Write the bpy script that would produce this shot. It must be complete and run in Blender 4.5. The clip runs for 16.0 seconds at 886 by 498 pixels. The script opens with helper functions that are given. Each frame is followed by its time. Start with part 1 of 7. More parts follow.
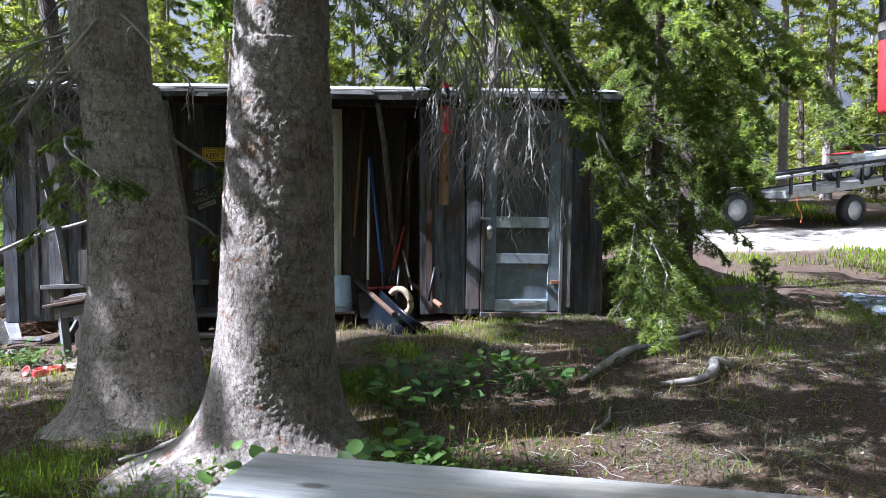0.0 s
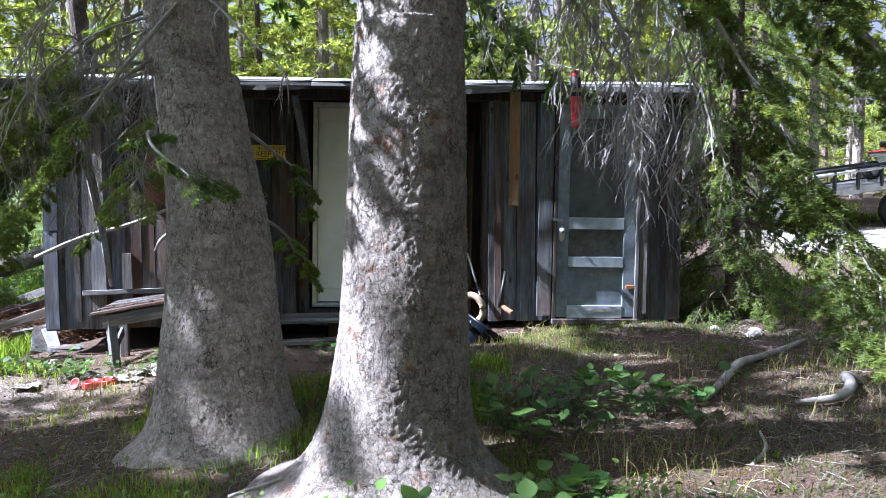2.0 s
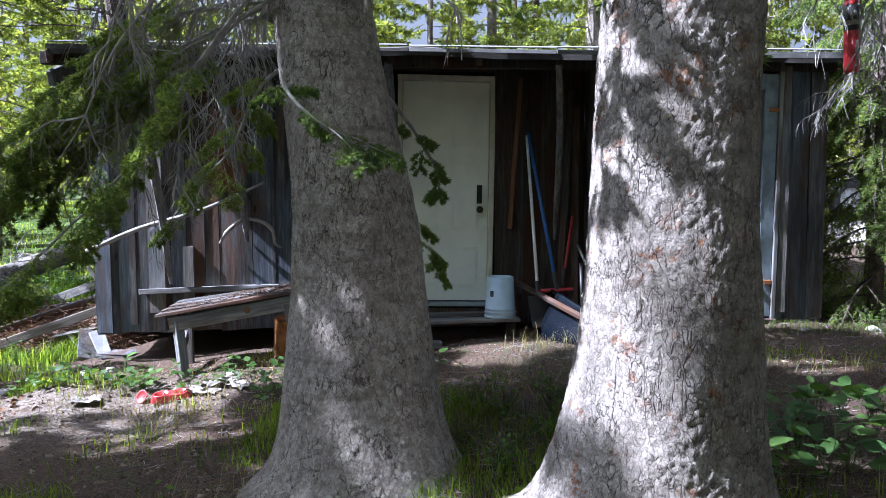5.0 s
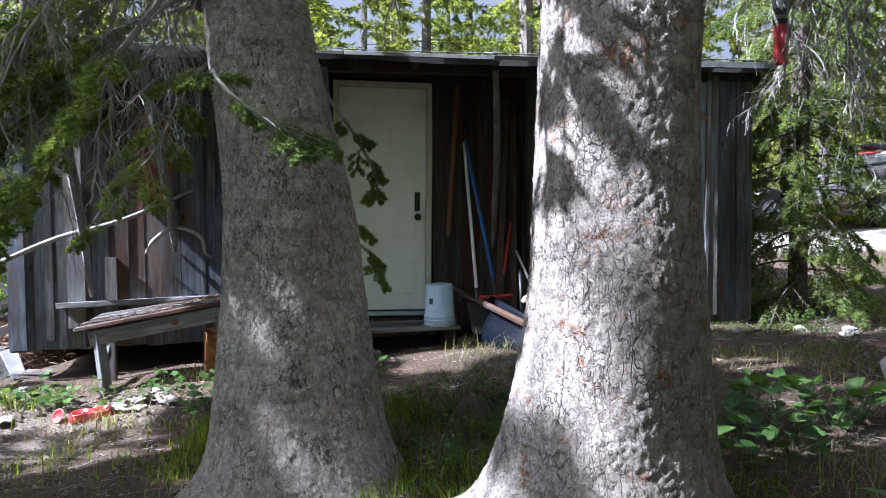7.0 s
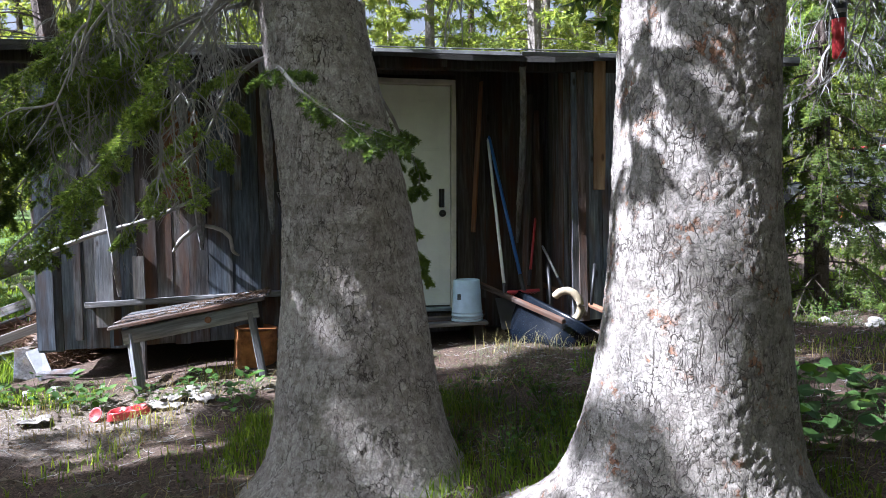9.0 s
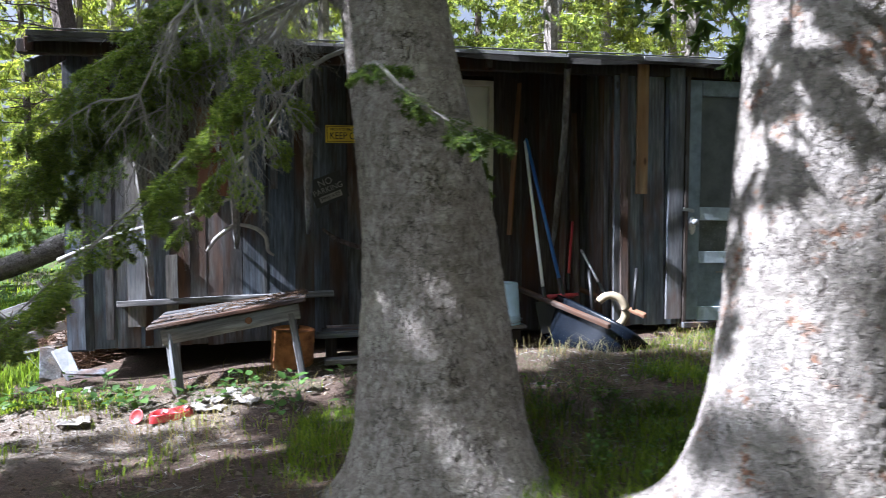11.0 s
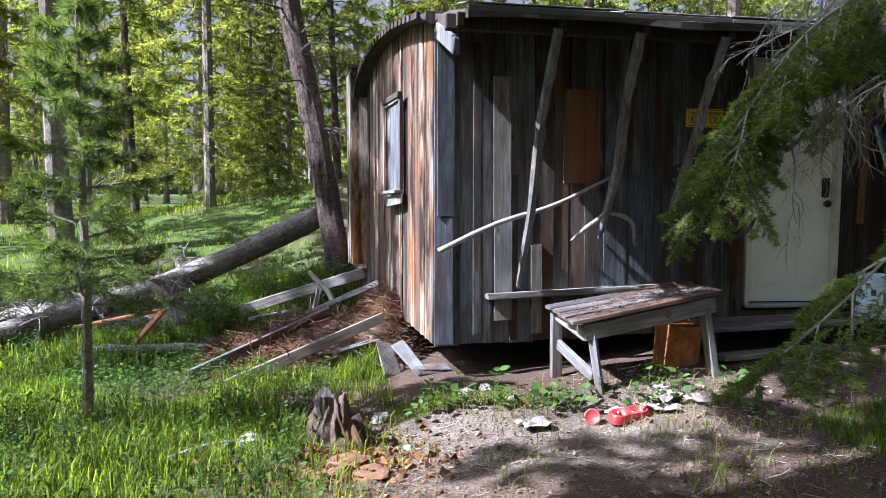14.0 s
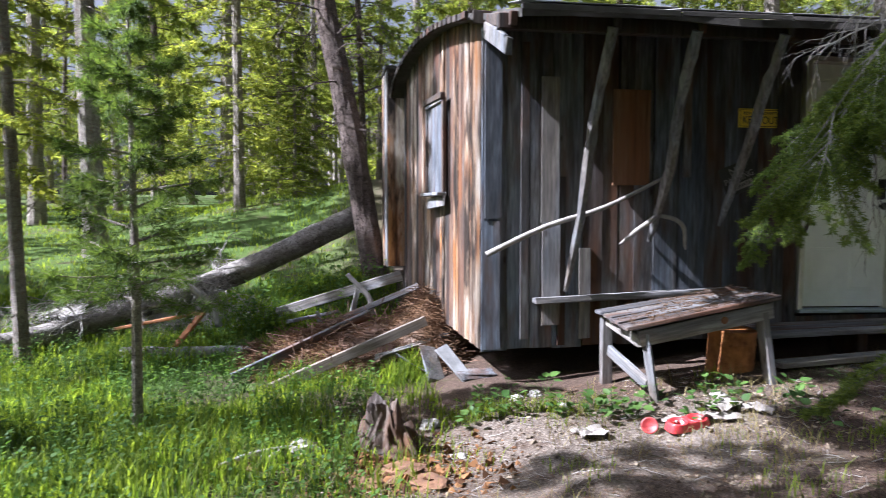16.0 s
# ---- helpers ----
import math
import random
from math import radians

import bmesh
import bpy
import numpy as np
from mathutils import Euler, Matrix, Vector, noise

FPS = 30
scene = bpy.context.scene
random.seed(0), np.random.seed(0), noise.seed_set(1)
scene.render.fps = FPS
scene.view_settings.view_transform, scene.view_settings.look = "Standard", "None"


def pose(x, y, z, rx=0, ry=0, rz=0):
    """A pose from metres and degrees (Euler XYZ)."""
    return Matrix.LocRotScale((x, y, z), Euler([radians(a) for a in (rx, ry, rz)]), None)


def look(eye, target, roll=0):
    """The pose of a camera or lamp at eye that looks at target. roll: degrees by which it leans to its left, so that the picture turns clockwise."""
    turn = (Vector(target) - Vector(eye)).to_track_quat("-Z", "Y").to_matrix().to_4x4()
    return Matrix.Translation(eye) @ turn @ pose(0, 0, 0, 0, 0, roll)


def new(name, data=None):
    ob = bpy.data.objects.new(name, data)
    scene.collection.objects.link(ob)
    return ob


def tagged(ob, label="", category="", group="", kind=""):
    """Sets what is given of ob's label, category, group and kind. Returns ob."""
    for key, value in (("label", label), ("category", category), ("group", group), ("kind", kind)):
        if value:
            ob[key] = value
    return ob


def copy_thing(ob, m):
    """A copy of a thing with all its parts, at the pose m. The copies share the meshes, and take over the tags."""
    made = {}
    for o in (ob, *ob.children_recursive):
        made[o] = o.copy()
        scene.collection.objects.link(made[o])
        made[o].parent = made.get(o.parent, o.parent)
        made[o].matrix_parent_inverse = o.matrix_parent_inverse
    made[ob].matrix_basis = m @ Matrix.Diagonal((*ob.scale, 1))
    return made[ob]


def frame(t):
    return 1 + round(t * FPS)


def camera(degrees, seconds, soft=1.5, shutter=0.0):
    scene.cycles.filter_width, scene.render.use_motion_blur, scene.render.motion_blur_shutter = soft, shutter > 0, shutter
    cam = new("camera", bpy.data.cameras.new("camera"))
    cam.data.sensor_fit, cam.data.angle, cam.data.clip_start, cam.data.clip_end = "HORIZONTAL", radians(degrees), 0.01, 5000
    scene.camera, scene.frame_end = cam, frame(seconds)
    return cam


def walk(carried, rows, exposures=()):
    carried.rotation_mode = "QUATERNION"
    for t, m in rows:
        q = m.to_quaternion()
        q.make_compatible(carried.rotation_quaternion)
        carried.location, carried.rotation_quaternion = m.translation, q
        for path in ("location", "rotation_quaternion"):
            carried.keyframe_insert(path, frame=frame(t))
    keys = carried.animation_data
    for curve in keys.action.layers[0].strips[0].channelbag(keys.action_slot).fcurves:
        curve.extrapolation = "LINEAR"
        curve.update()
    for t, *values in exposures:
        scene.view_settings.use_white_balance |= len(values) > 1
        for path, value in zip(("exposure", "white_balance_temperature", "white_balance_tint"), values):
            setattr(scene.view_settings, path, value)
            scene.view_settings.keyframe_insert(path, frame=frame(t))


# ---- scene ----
cam = camera(65.2, 16.0, soft=0.4, shutter=0.35)
PATH = [
    (0, (0.02, 0.099, 1.464), (-0.001, 2.095, 1.333), 0.3),
    (0.5, (-0.129, 0.202, 1.464), (-0.146, 2.198, 1.334), 0.2),
    (1, (-0.387, 0.298, 1.476), (-0.404, 2.294, 1.344), 0.3),
    (1.5, (-0.534, 0.367, 1.468), (-0.55, 2.362, 1.336), 0.2),
    (2, (-0.647, 0.489, 1.474), (-0.665, 2.485, 1.34), 0.2),
    (2.5, (-0.763, 0.655, 1.493), (-0.778, 2.65, 1.353), 0.2),
    (3, (-0.899, 0.856, 1.506), (-0.914, 2.851, 1.364), 0.2),
    (3.5, (-1.242, 1.058, 1.521), (-1.26, 3.053, 1.383), 0.1),
    (4, (-1.414, 1.143, 1.523), (-1.431, 3.138, 1.384), 0.1),
    (4.5, (-1.525, 1.202, 1.509), (-1.547, 3.197, 1.372), 0.2),
    (4.7, (-1.551, 1.251, 1.437), (-1.575, 3.246, 1.293), -0.0),
    (6.8, (-1.58, 1.365, 1.226), (-1.575, 3.364, 1.156), 0.4),
    (7, (-1.579, 1.375, 1.245), (-1.416, 3.367, 1.162), -0.4),
    (7.5, (-1.624, 1.383, 1.247), (-1.436, 3.372, 1.156), -0.9),
    (8, (-1.745, 1.363, 1.239), (-1.546, 3.351, 1.149), -0.8),
    (8.5, (-1.874, 1.372, 1.235), (-1.674, 3.36, 1.148), -0.8),
    (8.7, (-1.874, 1.372, 1.235), (-1.688, 3.361, 1.145), -1.0),
    (10.8, (-2.136, 1.43, 1.254), (-1.929, 3.417, 1.164), -0.0),
    (11, (-2.295, 1.485, 1.233), (-2.076, 3.471, 1.15), -0.1),
    (11.5, (-2.792, 1.603, 1.217), (-2.572, 3.589, 1.144), -0.2),
    (12, (-3.406, 1.752, 1.307), (-3.182, 3.736, 1.199), -0.0),
    (12.5, (-4.056, 1.889, 1.34), (-3.824, 3.872, 1.213), 0.1),
    (13, (-4.678, 1.969, 1.319), (-4.438, 3.95, 1.188), -0.1),
    (13.5, (-5.106, 2.057, 1.269), (-4.872, 4.039, 1.145), -0.0),
    (14, (-5.275, 2.101, 1.242), (-5.042, 4.084, 1.123), -0.0),
    (14.5, (-5.466, 2.143, 1.242), (-5.238, 4.126, 1.12), -0.2),
    (15, (-5.514, 2.179, 1.265), (-5.465, 4.174, 1.139), -0.0),
    (15.5, (-5.496, 2.203, 1.242), (-5.466, 4.199, 1.126), 0.5),
    (16, (-5.477, 2.207, 1.259), (-5.298, 4.196, 1.141), 0.0),
]
walk(cam, [(t, look(eye, target, roll)) for t, eye, target, roll in PATH], exposures=((0, 2.34, 5190, 18), (1.0, 2.61, 5090, 20), (3.3, 2.65, 5040, 20), (4.5, 2.42, 4990, 20), (8, 2.48, 5150, 18), (11, 2.55, 5180, 16), (12.2, 2.98, 5230, 16), (13, 2.61, 5230, 18), (14, 2.20, 5310, 20), (15.2, 2.20, 5260, 21), (16, 2.14, 5370, 20)))

# ---- light ----
SUN_AZ, SUN_EL = 9.0, 45.0          # degrees: from -x towards -y, and above the ground
to_sun = Vector((-math.cos(radians(SUN_AZ)) * math.cos(radians(SUN_EL)), -math.sin(radians(SUN_AZ)) * math.cos(radians(SUN_EL)), math.sin(radians(SUN_EL))))
world = bpy.data.worlds.new("world")
scene.world = world
world.use_nodes = True
wn = world.node_tree.nodes
sky = wn.new("ShaderNodeTexSky")
sky.air_density, sky.dust_density, sky.ozone_density = 1.0, 9.0, 0.4
sky.sky_type, sky.sun_disc, sky.sun_elevation, sky.sun_rotation = "NISHITA", False, radians(SUN_EL), math.atan2(to_sun.x, to_sun.y)
haze = wn.new("ShaderNodeHueSaturation")
haze.inputs["Saturation"].default_value, haze.inputs["Value"].default_value = 0.28, 1.2
world.node_tree.links.new(sky.outputs[0], haze.inputs["Color"])
world.node_tree.links.new(haze.outputs[0], wn["Background"].inputs[0])
wn["Background"].inputs[1].default_value = 0.038
sun = new("sun", bpy.data.lights.new("sun", "SUN"))
sun.data.energy, sun.data.angle, sun.data.color = 5.0, radians(0.53), (1.0, 0.945, 0.84)
sun.matrix_world = look(to_sun * 60, (0, 0, 0))

# ---- tools for meshes ----
rng = np.random.default_rng(7)


def unit(a):
    return a / np.maximum(np.linalg.norm(a, axis=-1, keepdims=True), 1e-9)


class Geo:
    """Collects vertices, triangles and quads and links them as one mesh object."""

    def __init__(self):
        self.v, self.t, self.q, self.n = [], [], [], 0

    def add(self, v, tris=None, quads=None):
        v = np.asarray(v, dtype=np.float32).reshape(-1, 3)
        if tris is not None and len(tris):
            self.t.append(np.asarray(tris, dtype=np.int32).reshape(-1, 3) + self.n)
        if quads is not None and len(quads):
            self.q.append(np.asarray(quads, dtype=np.int32).reshape(-1, 4) + self.n)
        self.v.append(v)
        self.n += len(v)

    def data(self, name, smooth=False):
        v = np.concatenate(self.v)
        t = np.concatenate(self.t) if self.t else np.zeros((0, 3), np.int32)
        q = np.concatenate(self.q) if self.q else np.zeros((0, 4), np.int32)
        me = bpy.data.meshes.new(name)
        me.vertices.add(len(v))
        me.vertices.foreach_set("co", v.ravel())
        me.loops.add(t.size + q.size)
        me.loops.foreach_set("vertex_index", np.concatenate([t.ravel(), q.ravel()]).astype(np.int32))
        me.polygons.add(len(t) + len(q))
        starts = np.concatenate([np.arange(len(t)) * 3, t.size + np.arange(len(q)) * 4]).astype(np.int32)
        me.polygons.foreach_set("loop_start", starts)
        me.update(calc_edges=True)
        me.polygons.foreach_set("use_smooth", np.full(len(t) + len(q), smooth))
        me.update()
        return me


def obj(name, geo, material, parent=None, smooth=False, label=""):
    me = geo.data(name, smooth)
    me.materials.append(material)
    ob = new(name, me)
    ob.parent = parent
    return tagged(ob, label)


def part(name, bm, material, parent=None, label="", smooth=False):
    """Links a bmesh as one mesh object under a thing or a part."""
    me = bpy.data.meshes.new(name)
    bm.to_mesh(me)
    bm.free()
    if smooth:
        me.polygons.foreach_set("use_smooth", np.full(len(me.polygons), True))
    me.materials.append(material)
    ob = new(name, me)
    ob.parent = parent
    return tagged(ob, label)


def thing(name, m, label, category, group="", kind=""):
    ob = new(name)
    ob.empty_display_size = 0.1
    ob.matrix_basis = m
    return tagged(ob, label, category, group, kind)


def box(sx, sy, sz, at=(0, 0, 0), turn=(0, 0, 0), bevel=0.004, bm=None, wear=0.0):
    """A bevelled block; with bm it is joined to that bmesh."""
    b = bmesh.new()
    bmesh.ops.create_cube(b, size=1.0)
    for v in b.verts:
        v.co = Vector((v.co.x * sx, v.co.y * sy, v.co.z * sz))
        if wear:
            v.co += Vector([random.uniform(-wear, wear) for _ in range(3)])
    if bevel:
        bmesh.ops.bevel(b, geom=b.edges[:], offset=bevel, segments=1, affect="EDGES")
    b.transform(pose(*at, *turn))
    if bm is None:
        return b
    tmp = bpy.data.meshes.new("tmp")
    b.to_mesh(tmp)
    b.free()
    bm.from_mesh(tmp)
    bpy.data.meshes.remove(tmp)
    return bm


def lathe(profile, n=24, m=None, cap=False):
    """A turned shape from (radius, height) pairs."""
    b = bmesh.new()
    rings = []
    for r, z in profile:
        rings.append([b.verts.new((r * math.cos(2 * math.pi * i / n), r * math.sin(2 * math.pi * i / n), z)) for i in range(n)])
    for a, c in zip(rings, rings[1:]):
        for i in range(n):
            b.faces.new((a[i], a[(i + 1) % n], c[(i + 1) % n], c[i]))
    if cap:
        b.faces.new(rings[0][::-1])
        b.faces.new(rings[-1])
    if m is not None:
        b.transform(m)
    return b


def tube_geo(geo, pts, radii, sides=6, wobble=0.0, caps=True):
    pts = np.asarray(pts, float)
    radii = np.broadcast_to(np.asarray(radii, float), (len(pts),))
    tan = unit(np.gradient(pts, axis=0))
    ref = np.array([0.0, 0, 1]) if abs(tan[0][2]) < 0.8 else np.array([1.0, 0, 0])
    a = unit(np.cross(tan, ref))
    b = np.cross(tan, a)
    ang = np.arange(sides) * 2 * np.pi / sides
    rr = radii[:, None] * (1 + wobble * rng.normal(size=(len(pts), sides)))
    v = pts[:, None] + rr[..., None] * (np.cos(ang)[None, :, None] * a[:, None] + np.sin(ang)[None, :, None] * b[:, None])
    i = np.arange(len(pts) - 1)[:, None] * sides
    k = np.arange(sides)
    k2 = (k + 1) % sides
    quads = np.stack([i + k, i + k2, i + sides + k2, i + sides + k], -1).reshape(-1, 4)
    v = v.reshape(-1, 3)
    tris = []
    if caps:
        n = len(v)
        v = np.concatenate([v, pts[:1], pts[-1:]])
        last = (len(pts) - 1) * sides
        tris = [(n, k2[j], k[j]) for j in range(sides)] + [(n + 1, last + k[j], last + k2[j]) for j in range(sides)]
    geo.add(v, tris, quads)


def spline(pts, n):
    """A smooth line through a few points."""
    p = np.asarray(pts, float)
    p = np.vstack([2 * p[0] - p[1], p, 2 * p[-1] - p[-2]])
    out = []
    for t in np.linspace(0, len(p) - 3 - 1e-6, n):
        i = int(t)
        f = t - i
        a, b, c, d = p[i:i + 4]
        out.append(0.5 * (2 * b + (c - a) * f + (2 * a - 5 * b + 4 * c - d) * f * f + (3 * b - a - 3 * c + d) * f ** 3))
    return np.array(out)


def sticks(geo, A, B, r0, r1):
    """Many thin three-sided prisms from A to B."""
    A, B = np.asarray(A, float), np.asarray(B, float)
    if not len(A):
        return
    n = len(A)
    d = unit(B - A)
    s = unit(np.cross(d, np.where(np.abs(d[:, 2:3]) < 0.8, [[0, 0, 1.0]], [[1.0, 0, 0]])))
    u = np.cross(d, s)
    r0, r1 = np.broadcast_to(r0, n)[:, None], np.broadcast_to(r1, n)[:, None]
    vs = []
    for base, r in ((A, r0), (B, r1)):
        for k in range(3):
            a = 2 * np.pi * k / 3
            vs.append(base + r * (np.cos(a) * s + np.sin(a) * u))
    v = np.stack(vs, 1).reshape(-1, 3)
    o = np.arange(n)[:, None] * 6
    q = np.concatenate([o + np.array([[k, (k + 1) % 3, 3 + (k + 1) % 3, 3 + k]]) for k in range(3)])
    geo.add(v, None, q)


def needles(geo, A, B, per, length, width, spread=0.85):
    """per needles (thin triangles) along each twig from A to B."""
    A, B = np.asarray(A, float), np.asarray(B, float)
    n = len(A)
    if not n:
        return
    t = rng.random((n, per, 1))
    base = A[:, None] + (B - A)[:, None] * t
    axis = np.repeat(unit(B - A)[:, None], per, 1)
    perp = unit(np.cross(axis, rng.normal(size=(n, per, 3))))
    d = unit(0.6 * axis + spread * perp)
    ln = length * (0.7 + 0.6 * rng.random((n, per, 1)))
    side = unit(np.cross(d, rng.normal(size=(n, per, 3)))) * width * 0.5
    v = np.stack([base - side, base + side, base + d * ln], 2).reshape(-1, 3)
    geo.add(v, np.arange(len(v)).reshape(-1, 3))


def bough(p0, way, length, droop, twigs=14, lift=0.25, side=0.42, sub=4, steps=10, hang=0.35):
    """A conifer bough: a drooping line with two-sided twigs and twiglets. Returns the line, twig ends and twiglet ends."""
    way = unit(np.asarray(way, float))
    pts = [np.asarray(p0, float)]
    d = way.copy()
    for i in range(steps):
        f = i / steps
        d = unit(d + np.array([0, 0, (lift if f > 0.7 else -droop) * 1.0 / steps * 2]) + rng.normal(size=3) * 0.05)
        pts.append(pts[-1] + d * length / steps)
    pts = np.array(pts)
    TA, TB, SA, SB = [], [], [], []
    for k in range(twigs):
        f = 0.18 + 0.82 * (k + rng.random() * 0.7) / twigs
        f = min(f, 0.999)
        i = int(f * steps)
        a = pts[i] + (pts[i + 1] - pts[i]) * (f * steps - i)
        ax = unit(pts[i + 1] - pts[i])
        lat = unit(np.cross(ax, [0, 0, 1.0])) * (1 if k % 2 else -1)
        ln = length * side * (1.05 - f) * (0.6 + 0.7 * rng.random()) + 0.05
        d = unit(0.65 * ax + 0.8 * lat + np.array([0, 0, -hang]) + rng.normal(size=3) * 0.15)
        mid = a + d * ln * 0.55
        d2 = unit(d + np.array([0, 0, -hang * 0.8]))
        end = mid + d2 * ln * 0.45
        TA += [a, mid]
        TB += [mid, end]
        for j in range(sub):
            g = 0.2 + 0.75 * (j + rng.random() * 0.6) / sub
            b = a + (mid - a) * min(1, g / 0.55) if g < 0.55 else mid + (end - mid) * (g - 0.55) / 0.45
            lat2 = unit(np.cross(d, [0, 0, 1.0])) * (1 if j % 2 else -1)
            d3 = unit(0.7 * d + 0.75 * lat2 + np.array([0, 0, -hang * 0.7]) + rng.normal(size=3) * 0.2)
            SA.append(b)
            SB.append(b + d3 * ln * 0.42 * (1.15 - g))
    return pts, np.array(TA), np.array(TB), np.array(SA), np.array(SB)


# ---- materials ----
def material(name, rough=0.8, metal=0.0):
    m = bpy.data.materials.new(name)
    m.use_nodes = True
    b = m.node_tree.nodes["Principled BSDF"]
    b.inputs["Roughness"].default_value, b.inputs["Metallic"].default_value = rough, metal
    return m, m.node_tree, b


def node(nt, kind, **inputs):
    n = nt.nodes.new(kind)
    for key, value in inputs.items():
        n.inputs[key.replace("_", " ")].default_value = value
    return n


def ramp(nt, fac, stops, interpolation="LINEAR"):
    r = nt.nodes.new("ShaderNodeValToRGB")
    r.color_ramp.interpolation = interpolation
    e = r.color_ramp.elements
    while len(e) < len(stops):
        e.new(0.5)
    for el, (p, c) in zip(e, stops):
        el.position, el.color = p, (*c, 1) if len(c) == 3 else c
    nt.links.new(fac, r.inputs[0])
    return r.outputs[0]


def mix(nt, fac, a, b, blend="MIX"):
    n = nt.nodes.new("ShaderNodeMix")
    n.data_type, n.blend_type = "RGBA", blend
    for sock, value in ((n.inputs[0], fac), (n.inputs[6], a), (n.inputs[7], b)):
        if hasattr(value, "node"):
            nt.links.new(value, sock)
        else:
            sock.default_value = value if isinstance(value, (int, float)) else (*value, 1)
    return n.outputs[2]


def noise_at(nt, vec, scale, detail=4.0, rough=0.6, stretch=(1, 1, 1)):
    mp = nt.nodes.new("ShaderNodeMapping")
    mp.inputs["Scale"].default_value = stretch
    nt.links.new(vec, mp.inputs[0])
    n = node(nt, "ShaderNodeTexNoise", Scale=scale, Detail=detail, Roughness=rough)
    nt.links.new(mp.outputs[0], n.inputs["Vector"])
    return n.outputs[0]


def bump(nt, b, height, strength=0.4, distance=0.01):
    n = node(nt, "ShaderNodeBump", Strength=strength, Distance=distance)
    nt.links.new(height, n.inputs["Height"])
    nt.links.new(n.outputs[0], b.inputs["Normal"])


def coords(nt, which="Object"):
    return nt.nodes.new("ShaderNodeTexCoord").outputs[which]


def wood(name, stops, warm=(0.30, 0.13, 0.05), warmth=0.25, grain=1.0, tone=0.5, streaks=0.5, blacken=0.0):
    """Weathered boards: grain along z, each piece with its own tone, patches of raw wood."""
    m, nt, b = material(name, 0.85)
    info = nt.nodes.new("ShaderNodeObjectInfo")
    add = nt.nodes.new("ShaderNodeVectorMath")
    sc = nt.nodes.new("ShaderNodeVectorMath")
    sc.operation = "SCALE"
    sc.inputs[0].default_value = (17, 31, 23)
    nt.links.new(info.outputs["Random"], sc.inputs["Scale"])
    nt.links.new(coords(nt), add.inputs[0])
    nt.links.new(sc.outputs[0], add.inputs[1])
    vec = add.outputs[0]
    g = noise_at(nt, vec, 11 * grain, 7, 0.62, (5, 5, 0.35))
    fine = noise_at(nt, vec, 34 * grain, 4, 0.7, (7, 7, 0.25))
    base = ramp(nt, g, [(0.25, stops[0]), (0.5, stops[1]), (0.75, stops[2])])
    patch = noise_at(nt, vec, 1.5, 3, 0.6, (3, 3, 0.7))
    w = ramp(nt, patch, [(0.62 - warmth * 0.35, (0, 0, 0)), (0.80 - warmth * 0.3, (1, 1, 1))])
    base = mix(nt, w, base, mix(nt, g, warm, tuple(c * 0.35 for c in warm)))
    rnd = ramp(nt, info.outputs["Random"], [(0.0, (1 - tone,) * 3), (0.5, (1.0, 0.97, 0.93)), (1.0, (1 + tone * 0.6,) * 3)])
    base = mix(nt, 1.0, base, rnd, "MULTIPLY")
    cool = noise_at(nt, vec, 0.9, 3, 0.6, (4, 4, 0.5))
    base = mix(nt, ramp(nt, cool, [(0.40, (0, 0, 0)), (0.58, (0.8, 0.8, 0.8))]), base, mix(nt, 1.0, base, (0.82, 0.98, 1.22), "MULTIPLY"))
    streak = noise_at(nt, vec, 3.2, 4, 0.6, (4, 4, 0.16))
    base = mix(nt, streaks, base, ramp(nt, streak, [(0.36, (0.34, 0.30, 0.27)), (0.54, (1, 1, 1))]), "MULTIPLY")
    if blacken:
        blackening = noise_at(nt, vec, 2.6, 6, 0.62, (2.6, 2.6, 0.55))
        base = mix(nt, blacken, base, ramp(nt, blackening, [(0.41, (0.06, 0.042, 0.032)), (0.485, (0.62, 0.50, 0.41)), (0.54, (1.10, 1.07, 1.02))]), "MULTIPLY")
    crack = ramp(nt, fine, [(0.30, (0.25, 0.25, 0.25)), (0.40, (1, 1, 1))])
    base = mix(nt, 0.6, base, crack, "MULTIPLY")
    knots = node(nt, "ShaderNodeTexVoronoi", Scale=2.6)
    mp = nt.nodes.new("ShaderNodeMapping")
    mp.inputs["Scale"].default_value = (2.2, 2.2, 0.9)
    nt.links.new(vec, mp.inputs[0])
    nt.links.new(mp.outputs[0], knots.inputs["Vector"])
    kn = ramp(nt, knots.outputs["Distance"], [(0.05, (0.2, 0.13, 0.08)), (0.10, (1, 1, 1))])
    base = mix(nt, 0.8, base, kn, "MULTIPLY")
    nt.links.new(base, b.inputs["Base Color"])
    b.inputs["Specular IOR Level"].default_value = 0.3
    bump(nt, b, fine, 0.6, 0.004)
    return m


WALL_WOOD = wood("weathered_boards", [(0.040, 0.036, 0.034), (0.110, 0.106, 0.106), (0.21, 0.212, 0.22)], (0.17, 0.082, 0.045), 0.42, tone=0.40, streaks=0.5, blacken=0.5)
BLUE_BOARD = wood("blue_grey_boards", [(0.045, 0.047, 0.052), (0.120, 0.128, 0.143), (0.23, 0.245, 0.27)], (0.15, 0.085, 0.055), 0.28, tone=0.30, streaks=0.5, blacken=0.4)
RED_BOARD = wood("red_brown_boards", [(0.045, 0.030, 0.023), (0.12, 0.085, 0.066), (0.20, 0.165, 0.145)], (0.19, 0.08, 0.035), 0.55, tone=0.35, streaks=0.5, blacken=0.45)
